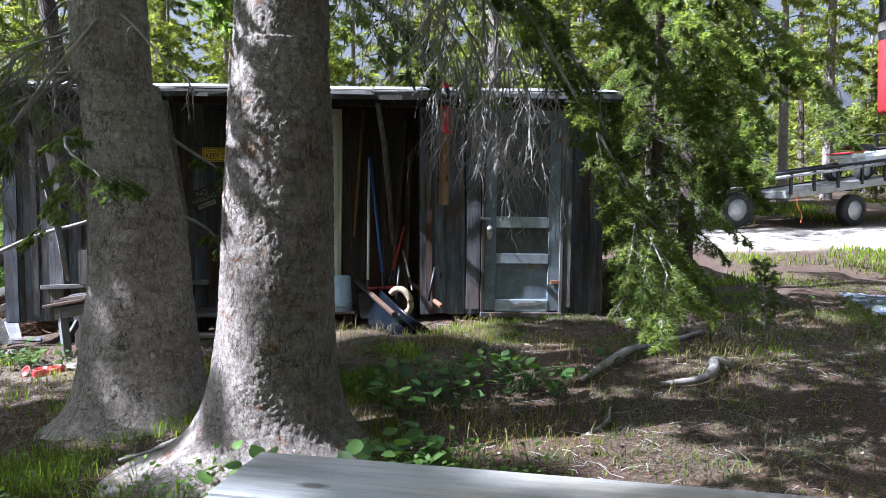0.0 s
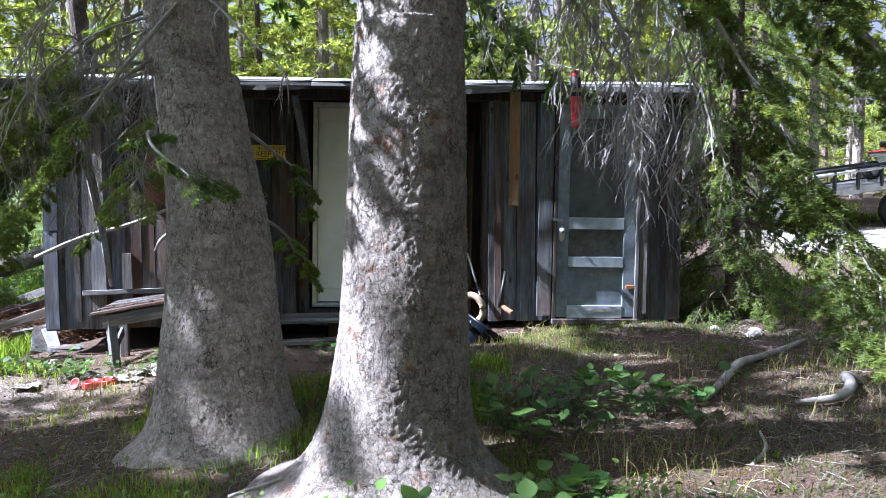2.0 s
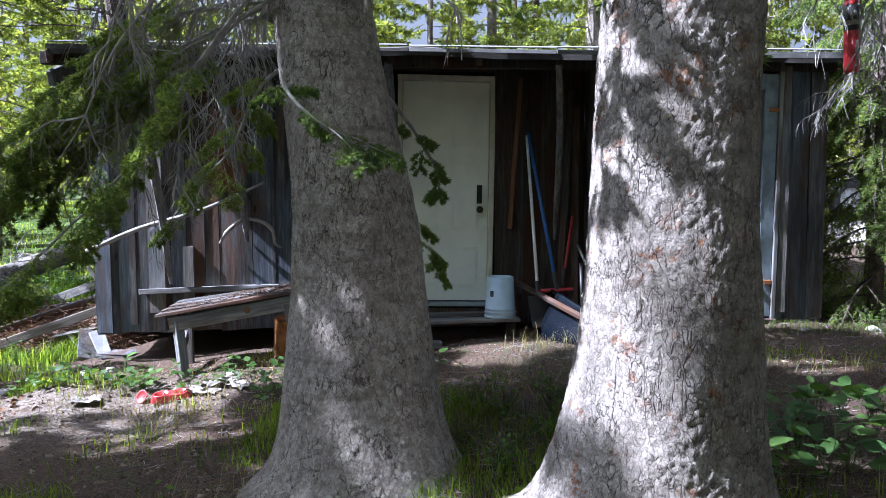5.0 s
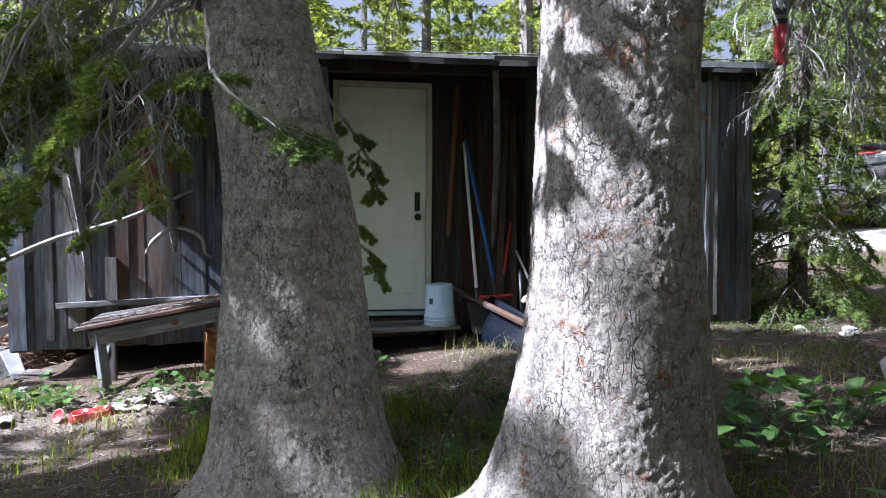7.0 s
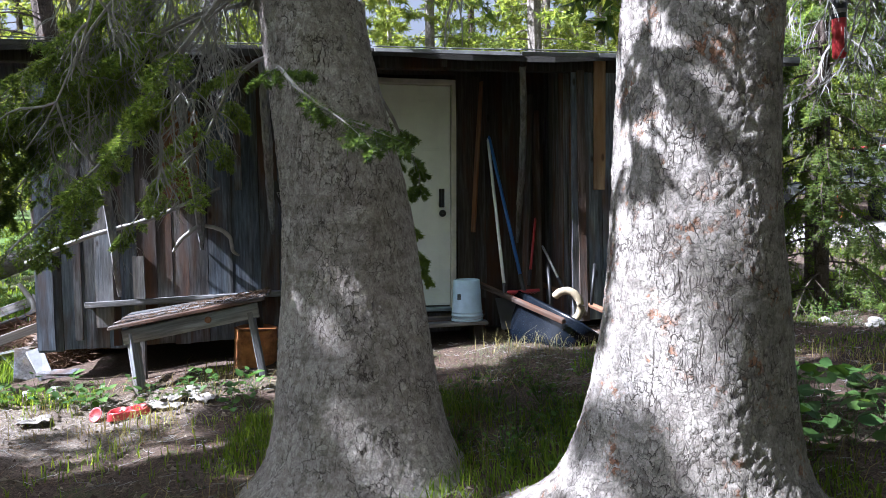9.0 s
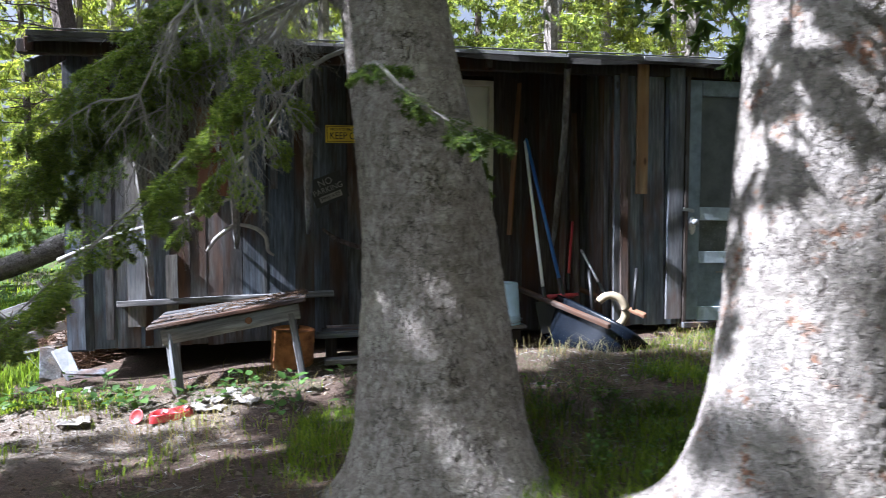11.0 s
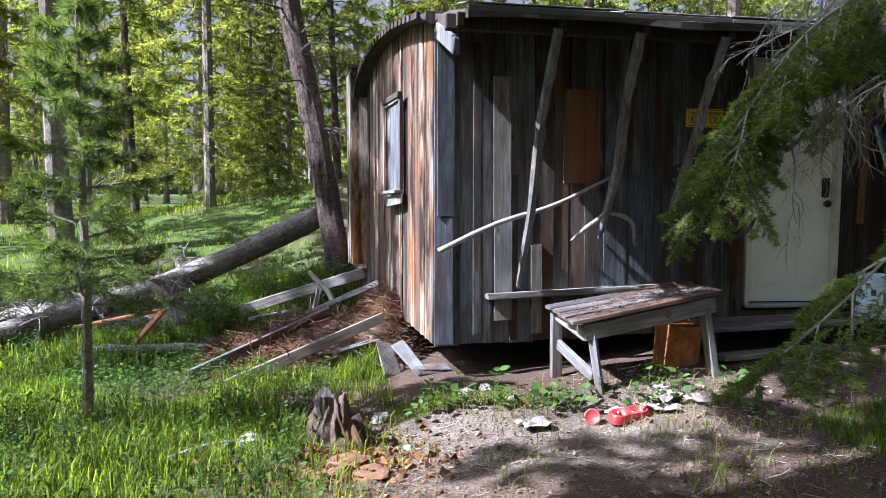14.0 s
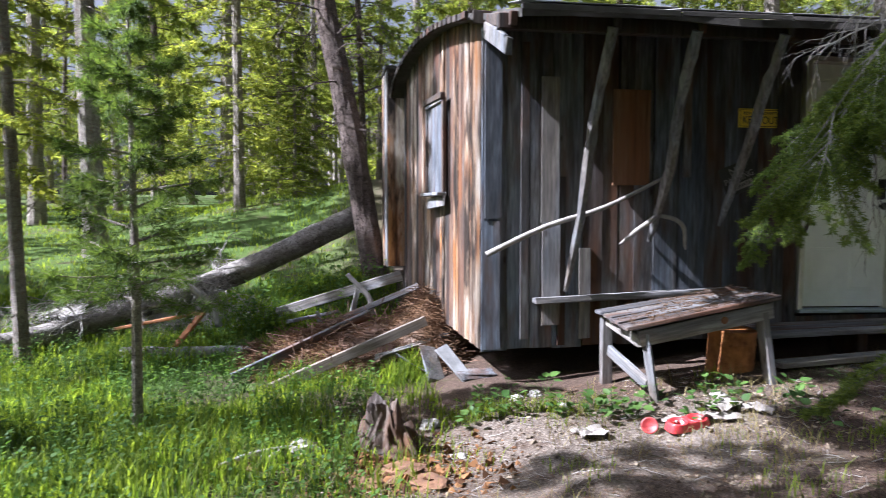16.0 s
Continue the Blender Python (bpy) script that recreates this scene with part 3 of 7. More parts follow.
def front_wall():
    wall = wall_parent("wall_front", "dark weathered plank wall under the porch eave")
    u = 0.0
    k = 0
    while u < BAY_U - 0.02:
        w = random.choice((0.13, 0.16, 0.18, 0.20, 0.24))
        e = min(u + w, BAY_U)
        if u < DOOR[0] - 0.06 and e > DOOR[0] - 0.07:
            e = DOOR[0] - 0.055
        if DOOR[0] - 0.06 <= u < DOOR[1]:
            u = DOOR[1] + 0.055
            continue
        # right of the door the darker wood carries the shade of the porch recess
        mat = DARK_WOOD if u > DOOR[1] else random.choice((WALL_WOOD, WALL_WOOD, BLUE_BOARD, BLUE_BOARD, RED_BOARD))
        z0 = 0.17 + 0.02 * min(u, 3) + random.uniform(-0.004, 0.004)
        board("plank", mat, wall, u + 0.0018, e - 0.0018, z0, roof_z(0) - 0.02, -random.choice((0, 0, 0.003, 0.006)), lean=random.uniform(-0.012, 0.012) + 0.0)
        u = e
        k += 1
    # battens, patches and lighter boards nailed over the planks
    for u0, u1, z0, z1, mat, v in ((0.02, 0.15, 1.18, 2.62, BLUE_BOARD, -0.03), (0.0, 0.14, 0.18, 1.16, BLUE_BOARD, -0.026), (0.30, 0.36, 0.25, 2.5, WALL_WOOD, -0.035), (0.47, 0.61, 0.36, 1.15, GREY_WOOD, -0.035),
                                   (0.46, 0.60, 1.15, 2.25, GREY_WOOD, -0.032), (0.60, 0.66, 0.2, 1.5, DARK_WOOD, -0.025), (0.77, 0.86, 0.25, 0.95, GREY_WOOD, -0.03), (1.62, 1.68, 1.5, 2.3, WALL_WOOD, -0.03),
                                   (1.03, 1.33, 1.44, 2.17, BROWN_WOOD, -0.035), (2.42, 2.50, 0.3, 2.4, WALL_WOOD, -0.03), (3.72, 3.83, 0.5, 2.5, DARK_WOOD, -0.02)):
        board("batten", mat, wall, u0, u1, z0, z1, v, 0.018)
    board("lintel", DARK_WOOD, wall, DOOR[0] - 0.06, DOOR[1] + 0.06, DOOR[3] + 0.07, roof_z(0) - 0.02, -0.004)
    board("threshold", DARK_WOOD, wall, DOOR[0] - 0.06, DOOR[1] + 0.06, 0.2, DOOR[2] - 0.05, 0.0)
    return wall


def bay_walls():
    wall = wall_parent("wall_bay", "grey weathered plank wall of the enclosed porch bay")
    u = BAY_U
    while u < END_U - 0.02:
        w = random.choice((0.12, 0.15, 0.18))
        e = min(u + w, END_U)
        if u < GATE[0] - 0.05 and e > GATE[0] - 0.05:
            e = GATE[0] - 0.045
        if GATE[0] - 0.05 <= u < GATE[1]:
            u = GATE[1] + 0.045
            continue
        board("plank", random.choice((WALL_WOOD, BLUE_BOARD, BLUE_BOARD)), wall, u + 0.003, e - 0.003, 0.36, 2.53, BAY_V - random.choice((0, 0.006, 0.012)), lean=random.uniform(-0.02, 0.02))
        u = e
    board("plank", TAN_WOOD, wall, 4.58, 4.68, 1.45, 2.50, BAY_V - 0.03, 0.02, lean=0.01)
    board("plank", RED_BOARD, wall, 4.46, 4.52, 0.40, 2.42, BAY_V - 0.03, 0.02, lean=-0.02)
    board("plank", BLUE_BOARD, wall, 4.86, 4.99, 0.40, 2.48, BAY_V - 0.03, 0.02, lean=0.02)
    board("plank", GREY_WOOD, wall, GATE[1] + 0.05, GATE[1] + 0.12, 0.42, 2.45, BAY_V - 0.03, 0.02)
    board("lintel", PALE_BLUE, wall, GATE[0] - 0.06, GATE[1] + 0.04, GATE[3] + 0.01, GATE[3] + 0.10, BAY_V - 0.004)
    return wall


def side_boards(name, label, start, end, z0, top, mats, widths, offset=0.0):
    """A plank wall between two plan points; boards stand proud of it on its left side."""
    (u0, v0), (u1, v1) = start, end
    ln = math.hypot(u1 - u0, v1 - v0)
    ang = math.degrees(math.atan2(v1 - v0, u1 - u0))
    ob = thing(name, SHED @ pose(u0, v0, 0, 0, 0, ang), label, "wall", kind="structure")
    s = 0.0
    while s < ln - 0.01:
        w = min(random.choice(widths), ln - s)
        va, vb = (v0 + (v1 - v0) * t / ln for t in (s, s + w))
        board("plank", random.choice(mats), ob, s + 0.0018, s + w - 0.0018, z0(s) if callable(z0) else z0, 0, offset + random.choice((0.022, 0.025, 0.029)), top=(top(va), top(vb)), lean=random.uniform(-0.01, 0.01))
        s += w
    return ob


front_wall()
bay_walls()
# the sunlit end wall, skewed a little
end_wall = side_boards("wall_end", "sun-bleached plank end wall with orange and dark stains and painted dappled shade", (-0.28, 2.92), (-0.004, -0.004), lambda s: 0.30 - 0.045 * s, lambda v: roof_z(v) - 0.03, [END_WOOD, END_WOOD, END_WOOD, END_WOOD, RED_BOARD, DARK_WOOD], (0.07, 0.09, 0.12, 0.15))
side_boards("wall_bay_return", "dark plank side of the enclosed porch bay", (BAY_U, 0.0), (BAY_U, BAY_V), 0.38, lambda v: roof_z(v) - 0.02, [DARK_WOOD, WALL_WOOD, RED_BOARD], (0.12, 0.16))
plain_wall("wall_bay_end", [(END_U, BAY_V), (END_U, 3.0)], 0.3, 2.52, WALL_WOOD, "weathered plank wall at the far end")
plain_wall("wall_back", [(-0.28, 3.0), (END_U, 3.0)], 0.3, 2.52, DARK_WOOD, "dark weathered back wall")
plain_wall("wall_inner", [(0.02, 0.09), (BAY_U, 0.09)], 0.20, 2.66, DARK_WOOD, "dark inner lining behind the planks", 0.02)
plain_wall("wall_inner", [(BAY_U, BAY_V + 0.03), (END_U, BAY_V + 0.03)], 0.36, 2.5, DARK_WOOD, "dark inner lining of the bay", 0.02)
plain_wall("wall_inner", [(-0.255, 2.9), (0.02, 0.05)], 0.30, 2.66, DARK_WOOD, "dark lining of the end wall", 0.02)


def roof():
    ob = thing("roof", SHED, "low arched shed roof of tar paper with a wide eave", "roof", kind="structure")
    fine = [(v, roof_z(v)) for v in np.concatenate([np.linspace(-0.86, 2.5, 24), np.linspace(2.6, 2.98, 5)])]
    us = np.linspace(-0.12, END_U + 0.14, 40)
    g = Geo()
    rows = []
    for i, u in enumerate(us):
        for j, (v, z) in enumerate(fine):
            edge = 0.012 * math.sin(7 * u) + random.uniform(-0.008, 0.008)
            skew = -0.28 * max(0, v) / 2.92 * (1 - u / END_U) if u < 2 else 0
            u2 = max(u, 0.07) if v < -0.12 else u
            rows.append((u2 + skew, v + (edge if j == 0 else 0), z + edge * 0.5 + 0.012 * math.sin(3.1 * u + v)))
    n = len(fine)
    i = (np.arange(len(us) - 1)[:, None] * n + np.arange(n - 1)).ravel()
    top = np.array(rows)
    bot = top - [0, 0, 0.05]
    q = np.stack([i, i + n, i + n + 1, i + 1], -1)
    m = len(top)
    quads = [q, q[:, ::-1] + m]
    k = np.arange(len(us) - 1) * n
    quads.append(np.stack([k, k + m, k + n + m, k + n], -1))
    quads.append(np.stack([k + n - 1, k + 2 * n - 1, k + 2 * n - 1 + m, k + n - 1 + m], -1))
    j = np.arange(n - 1)
    quads.append(np.stack([j, j + 1, j + 1 + m, j + m], -1))
    j2 = j + (len(us) - 1) * n
    quads.append(np.stack([j2, j2 + m, j2 + 1 + m, j2 + 1], -1))
    g.add(np.concatenate([top, bot]), None, np.concatenate(quads))
    obj("roof_deck", g, TAR, ob)
    # purlins and the eave beam
    part("eave_beam", box(END_U + 0.1, 0.07, 0.10, (END_U / 2, -0.72, 2.46), bevel=0.006), DARK_WOOD, ob)
    for u in (0.0, 0.7, 1.3, 1.95, 2.6, 3.3, 3.95):
        part("rafter", box(0.05, 0.85, 0.09, (u + 0.04, -0.38, 2.565), (13.5, 0, 0), 0.005), DARK_WOOD, ob)
    # light flashing and roofing roll turned over the eave, in uneven lengths
    u = 0.06
    while u < END_U:
        w = random.uniform(0.5, 1.3)
        e = min(u + w, END_U + 0.12)
        h = random.uniform(0.025, 0.038) if u < 4.7 else random.uniform(0.045, 0.07)
        part("drip_edge", box(e - u - 0.01, 0.012, h, ((u + e) / 2, -0.885 - random.uniform(0, 0.006), 2.525 - h * 0.25), (random.uniform(-14, 8), random.uniform(-0.4, 0.4), 0), 0.002), DULL_TIN if u > 2.2 else TAR, ob, "dull metal drip edge")
        part("roofing_sheet", box(e - u - 0.015, 0.34, 0.008, ((u + e) / 2, -0.70, 2.592 + random.uniform(0, 0.01)), (13.5, random.uniform(-0.3, 0.3), 0), 0.002), ROLL_ROOF, ob, "grey lifting roofing sheet")
        u = e
    # ragged rake boards on the end
    for a, c in zip(fine, fine[1:]):
        if a[0] < -0.2:
            continue
        ang = math.degrees(math.atan2(c[1] - a[1], c[0] - a[0]))
        off = -0.28 * max(0, a[0]) / 2.92
        part("rake_strip", box(0.03, math.hypot(c[0] - a[0], c[1] - a[1]) + 0.01, 0.05, (-0.14 + off, (a[0] + c[0]) / 2, (a[1] + c[1]) / 2 - 0.03), (ang, 0, 0), 0.003), DARK_WOOD, ob)
    # broken corner bracket that hangs out under the eave
    part("bracket", box(0.045, 0.74, 0.115, (0.02, -0.40, 2.44), (22, 0, 0), 0.006, wear=0.006), GREY_WOOD, ob, "silver-grey split board under the eave corner")
    part("fascia_stub", box(0.26, 0.03, 0.10, (0.05, -0.06, 2.66), (0, 2, 0), 0.005), DARK_WOOD, ob)
    return ob


roof()


def lean_to():
    """The narrow addition behind the end wall."""
    ob = thing("wall_addition", SHED @ pose(-0.46, 3.0, 0, 0, 0, 90), "grey plank edge of a rear addition", "wall", kind="structure")
    part("plank", box(0.32, 0.03, 2.3, (0.16, 0.0, 1.72), bevel=0.004), GREY_WOOD, ob)
    part("plank", box(0.28, 0.03, 2.3, (0.46, 0.01, 1.70), bevel=0.004), END_WOOD, ob)
    part("cap", box(0.7, 0.5, 0.04, (0.32, -0.22, 2.89), (0, 0, 0), 0.004), TAR, ob)
    part("plank", box(0.03, 0.4, 2.25, (0.0, -0.2, 1.70), bevel=0.004), END_WOOD, ob)
    return ob


lean_to()


def end_window():
    """A boarded window in the end wall."""
    (u0, v0), (u1, v1) = (-0.28, 2.92), (0.0, 0.0)
    ang = math.degrees(math.atan2(v1 - v0, u1 - u0))
    s = 1.75                                      # along the wall from its back end
    f = s / math.hypot(u1 - u0, v1 - v0)
    ob = thing("window_1", SHED @ pose(u0 + (u1 - u0) * f, v0 + (v1 - v0) * f, 0, 0, 0, ang), "boarded window with grey planks and a broken sill", "window", kind="structure")
    for k in range(4):
        part("shutter_board", box(0.125, 0.02, 0.82, (-0.20 + 0.13 * k, -0.055, 1.80), (0, random.uniform(-0.6, 0.6), 0), 0.003), BLUE_BOARD, ob)
    part("head_trim", box(0.66, 0.05, 0.055, (0.0, -0.075, 2.245), (0, 1.5, 0), 0.005), DARK_WOOD, ob)
    part("head_trim", box(0.60, 0.04, 0.03, (0.0, -0.065, 2.205), (0, 0, 0), 0.004), GREY_WOOD, ob)
    part("side_trim", box(0.05, 0.035, 0.85, (0.30, -0.06, 1.80), (0, 0, 0), 0.004), DARK_WOOD, ob)
    part("side_trim", box(0.05, 0.035, 0.85, (-0.30, -0.06, 1.80), (0, 0, 0), 0.004), WALL_WOOD, ob)
    part("sill", box(0.66, 0.09, 0.03, (0.0, -0.085, 1.385), (0, 0, 0), 0.004), GREY_WOOD, ob)
    part("apron", box(0.56, 0.025, 0.10, (0.05, -0.07, 1.31), (0, -3, 0), 0.004, wear=0.006), GREY_WOOD, ob)


end_window()


def panel(bm, x, z, w, h, y, depth=0.008, rim=0.018):
    """A raised panel with a moulded rim on a door face (front at -y)."""
    box(w, 0.006, h, (x, y - 0.002, z), (0, 0, 0), 0.0025, bm)
    box(w - 2 * rim, 0.008, h - 2 * rim, (x, y - 0.005, z), (0, 0, 0), 0.003, bm)


def white_door():
    w, h = DOOR[1] - DOOR[0], DOOR[3] - DOOR[2]
    ob = thing("door_1", SHED @ pose((DOOR[0] + DOOR[1]) / 2, 0.06, DOOR[2], 0, 0.9, 0), "closed white six-panel door with weathered cream frame", "door", kind="structure")
    bm = box(w - 0.04, 0.04, h - 0.03, (0, 0, h / 2), bevel=0.003)
    for x in (-0.185, 0.185):
        panel(bm, x, 0.33, 0.25, 0.36, -0.02)
        panel(bm, x, 0.98, 0.25, 0.62, -0.02)
        panel(bm, x, 1.66, 0.25, 0.46, -0.02)
    part("door_leaf", bm, WHITE_PAINT, ob)
    for x, n in ((-w / 2 - 0.005, "left_jamb"), (w / 2 + 0.005, "right_jamb")):
        part("jamb", box(0.045, 0.10, h + 0.02, (x, -0.03, h / 2), bevel=0.004), CREAM_TRIM, ob)
    part("head_jamb", box(w + 0.06, 0.10, 0.045, (0, -0.03, h + 0.012), bevel=0.004), CREAM_TRIM, ob)
    part("sill", box(w + 0.05, 0.12, 0.03, (0, -0.04, -0.015), bevel=0.004), PALE_BLUE, ob)
    plate = part("lock_plate", box(0.05, 0.012, 0.17, (w / 2 - 0.10, -0.028, 1.0), bevel=0.004), BLACK, ob, "dark door handle set")
    part("grip", lathe([(0.011, -0.07), (0.013, -0.03), (0.013, 0.03), (0.011, 0.07)], 10, pose(w / 2 - 0.10, -0.075, 1.0), True), BLACK, plate)
    for z in (0.925, 1.075):
        part("stem", lathe([(0.009, 0), (0.009, 0.05)], 8, pose(w / 2 - 0.10, -0.03, z, 90, 0, 0), True), BLACK, plate)
    part("knob", lathe([(0.014, 0), (0.014, 0.02), (0.03, 0.035), (0.032, 0.055), (0.02, 0.068), (0.001, 0.07)], 16, pose(w / 2 - 0.10, -0.03, 0.86, 90, 0, 0)), BLACK, plate, smooth=True)
    return ob


white_door()


DARK_SCREEN = simple("dusty_screen", (0.085, 0.095, 0.10), 0.6, vary=0.6, scale=4)


def grey_door():
    w, h = GATE[1] - GATE[0], GATE[3] - GATE[2]
    ob = thing("door_2", SHED @ pose((GATE[0] + GATE[1]) / 2, BAY_V - 0.02, GATE[2], 0, 0.6, 0), "old blue-grey panelled door with peeling paint", "door", kind="structure")
    for x in (-w / 2 + 0.055, w / 2 - 0.055):
        part("stile", box(0.11, 0.035, h - 0.02, (x, 0, h / 2), bevel=0.004), BLUE_GREY, ob)
    for z, t, m in ((0.06, 0.12, PALE_BLUE), (0.535, 0.10, PALE_BLUE), (0.90, 0.11, PALE_BLUE), (h - 0.075, 0.13, BLUE_GREY)):
        part("rail", box(w - 0.22, 0.037, t, (0, -0.002, z), bevel=0.004), m, ob, "faded paler rail" if m is PALE_BLUE else "")
    part("lower_panel", box(w - 0.21, 0.015, 0.38, (0, 0.008, 0.30), bevel=0.002), BLUE_GREY, ob)
    part("pane", box(w - 0.21, 0.008, 0.28, (0, 0.008, 0.71), bevel=0.001), DIRTY_GLASS, ob, "dusty dark lower pane")
    part("upper_panel", box(w - 0.21, 0.012, h - 1.08, (0, 0.008, (h + 0.82) / 2), bevel=0.002), DARK_SCREEN, ob, "dusty dark upper screen")
    # bare patches where the paint has flaked off
    for x, z, a, c in ((0.06, 0.43, 0.30, 0.03), (0.16, 0.465, 0.12, 0.05), (-0.05, 0.41, 0.12, 0.015), (0.05, 0.075, 0.30, 0.035), (0.18, 0.10, 0.10, 0.03)):
        b = bmesh.new()
        n = 14
        y = -0.0225 if z < 0.12 else -0.001
        ring = [b.verts.new((x + a / 2 * math.cos(2 * math.pi * i / n) * random.uniform(0.6, 1.1), y, z + c / 2 * math.sin(2 * math.pi * i / n) * random.uniform(0.4, 1.2))) for i in range(n)]
        b.faces.new(ring)
        ext = bmesh.ops.extrude_face_region(b, geom=b.faces[:])
        for vv in ext["geom"]:
            if isinstance(vv, bmesh.types.BMVert):
                vv.co.y -= 0.002
        part("paint_flake", b, PAPER, ob, "bare pale flaked patch")
    for x, nme in ((-w / 2 - 0.02, "jamb"), (w / 2 + 0.02, "jamb")):
        part(nme, box(0.035, 0.07, h + 0.02, (x, 0.0, h / 2), bevel=0.004), DARK_WOOD if x < 0 else GREY_WOOD, ob)
    part("sill", box(w + 0.08, 0.10, 0.05, (0, -0.01, -0.03), bevel=0.006), WALL_WOOD, ob)
    part("lock_plate", lathe([(0.001, 0), (0.032, 0.002), (0.032, 0.008), (0.02, 0.012), (0.001, 0.012)], 16, pose(-w / 2 + 0.04, -0.018, 0.80, 90, 0, 0) @ Matrix.Diagonal((1, 2.4, 1, 1))), CHROME, ob, "worn oval metal lock plate", True)
    part("knob", lathe([(0.012, 0), (0.012, 0.03), (0.028, 0.045), (0.026, 0.065), (0.001, 0.07)], 14, pose(-w / 2 + 0.04, -0.02, 0.83, 90, 0, 0)), TIN, ob, smooth=True)
    part("hasp", box(0.10, 0.012, 0.03, (-w / 2 + 0.0, -0.03, 0.93), (0, 10, 0), 0.003), TIN, ob)
    for z in (0.30, 1.72):
        part("hinge", box(0.12, 0.012, 0.035, (w / 2 - 0.02, -0.026, z), bevel=0.003), RUST, ob)


grey_door()


# ---- trees ----
def trunk_mesh(name, mat, parent, line, radii, flare=0.35, flare_h=0.5, cols=190, rough=0.006, cell=(28, 28, 17), seed=1.0, lobes=()):
    """A trunk with plated bark and root buttresses. line: points up the stem; radii: at those points."""
    base = line[0][2]
    zs = np.concatenate([np.linspace(0, 2.6, 380)[:-1], np.linspace(2.6, line[-1][2] - base, 30)])
    dense = spline(line, 400)
    cx, cy = (np.interp(zs + base, dense[:, 2], dense[:, k]) for k in (0, 1))
    R = np.interp(zs, [p[2] - base for p in line], radii)
    ang = np.linspace(0, 2 * np.pi, cols, endpoint=False)
    rows = len(zs)
    V = np.zeros((rows, cols, 3))
    lobe = np.array([sum(k * max(0, math.cos(a - b)) ** 5 for b, k in lobes) for a in ang])
    for i in range(rows):
        f = math.exp(-max(zs[i], 0) / flare_h)
        for j in range(cols):
            a = ang[j]
            r = R[i] * (1 + 0.03 * math.sin(2 * a + 3 * zs[i] + seed) + 0.02 * math.sin(5 * a - 4 * zs[i]))
            r += flare * f * (0.28 + 0.8 * lobe[j] * f)
            if zs[i] < 2.7:
                d = Vector((math.cos(a) * r * cell[0], math.sin(a) * r * cell[1], zs[i] * cell[2]))
                wob = noise.noise(d * 0.4 + Vector((seed, 0, 0)))
                dist, near = noise.voronoi(d + Vector((wob, -wob, seed)) * 0.9)
                plate = min(1.0, (dist[1] - dist[0]) * 6.0)
                lift = math.sin(near[0].x * 91.7 + near[0].y * 47.3 + near[0].z * 33.1)
                big = noise.noise(Vector((d.x * 0.3, d.y * 0.3, d.z * 0.18)))
                r += rough * (0.8 * plate - 0.5 + 0.45 * lift * plate) + rough * 0.25 * wob + rough * 0.6 * big
            V[i, j] = (cx[i] + math.cos(a) * r, cy[i] + math.sin(a) * r, zs[i] + base)
    i = np.arange(rows - 1)[:, None] * cols
    k = np.arange(cols)
    q = np.stack([i + k, i + (k + 1) % cols, i + cols + (k + 1) % cols, i + cols + k], -1).reshape(-1, 4)
    g = Geo()
    g.add(V.reshape(-1, 3), None, q)
    return obj(name, g, mat, parent, True)


def grow(wood, green, boughs, per=26, nlen=0.02, nwid=0.004, r=0.012, dead=False):
    """Adds boughs (from bough()) to the wood and needle meshes."""
    for pts, TA, TB, SA, SB in boughs:
        n = len(pts)
        tube_geo(wood, pts, np.linspace(r, r * 0.25, n), 5, 0.06, False)
        sticks(wood, TA, TB, r * 0.28, r * 0.14)
        sticks(wood, SA, SB, r * 0.14, r * 0.06)
        if not dead:
            needles(green, TA, TB, per, nlen, nwid)
            needles(green, SA, SB, per, nlen, nwid)
            half = n // 3
            needles(green, pts[half:-1], pts[half + 1:], per, nlen, nwid)


def dead_spray(wood, p0, way, length, r=0.009, depth=0, droop=0.5):
    """A bare, drooping, much-forked dead branch."""
    d = unit(np.asarray(way, float))
    pts = [np.asarray(p0, float)]
    steps = 8 if depth < 2 else 5
    for i in range(steps):
        d = unit(d + np.array([0, 0, -droop * 1.6 / steps]) + rng.normal(size=3) * 0.22)
        pts.append(pts[-1] + d * length / steps)
    pts = np.array(pts)
    rr = np.linspace(r, r * 0.35, len(pts))
    if depth < 2:
        tube_geo(wood, pts, rr, 5, 0.05, False)
    else:
        sticks(wood, pts[:-1], pts[1:], rr[:-1], rr[1:])
    if depth < 3 and length > 0.12:
        kids = (7, 6, 4)[depth]
        for k in range(kids):
            i = 1 + int((len(pts) - 2) * (k + rng.random()) / kids)
            ax = unit(pts[i + 1] - pts[i]) if i + 1 < len(pts) else d
            lat = unit(np.cross(ax, rng.normal(size=3)))
            dead_spray(wood, pts[i], 0.7 * ax + 0.8 * lat + np.array([0, 0, -0.25]), length * (0.30 + 0.28 * rng.random()), r * 0.5, depth + 1, droop * 0.9)


def near_tree(name, label, x, y, mat, line, radii, **kw):
    ob = thing(name, pose(x, y, 0), label, "tree")
    trunk_mesh("trunk", mat, ob, line, radii, **kw)
    return ob


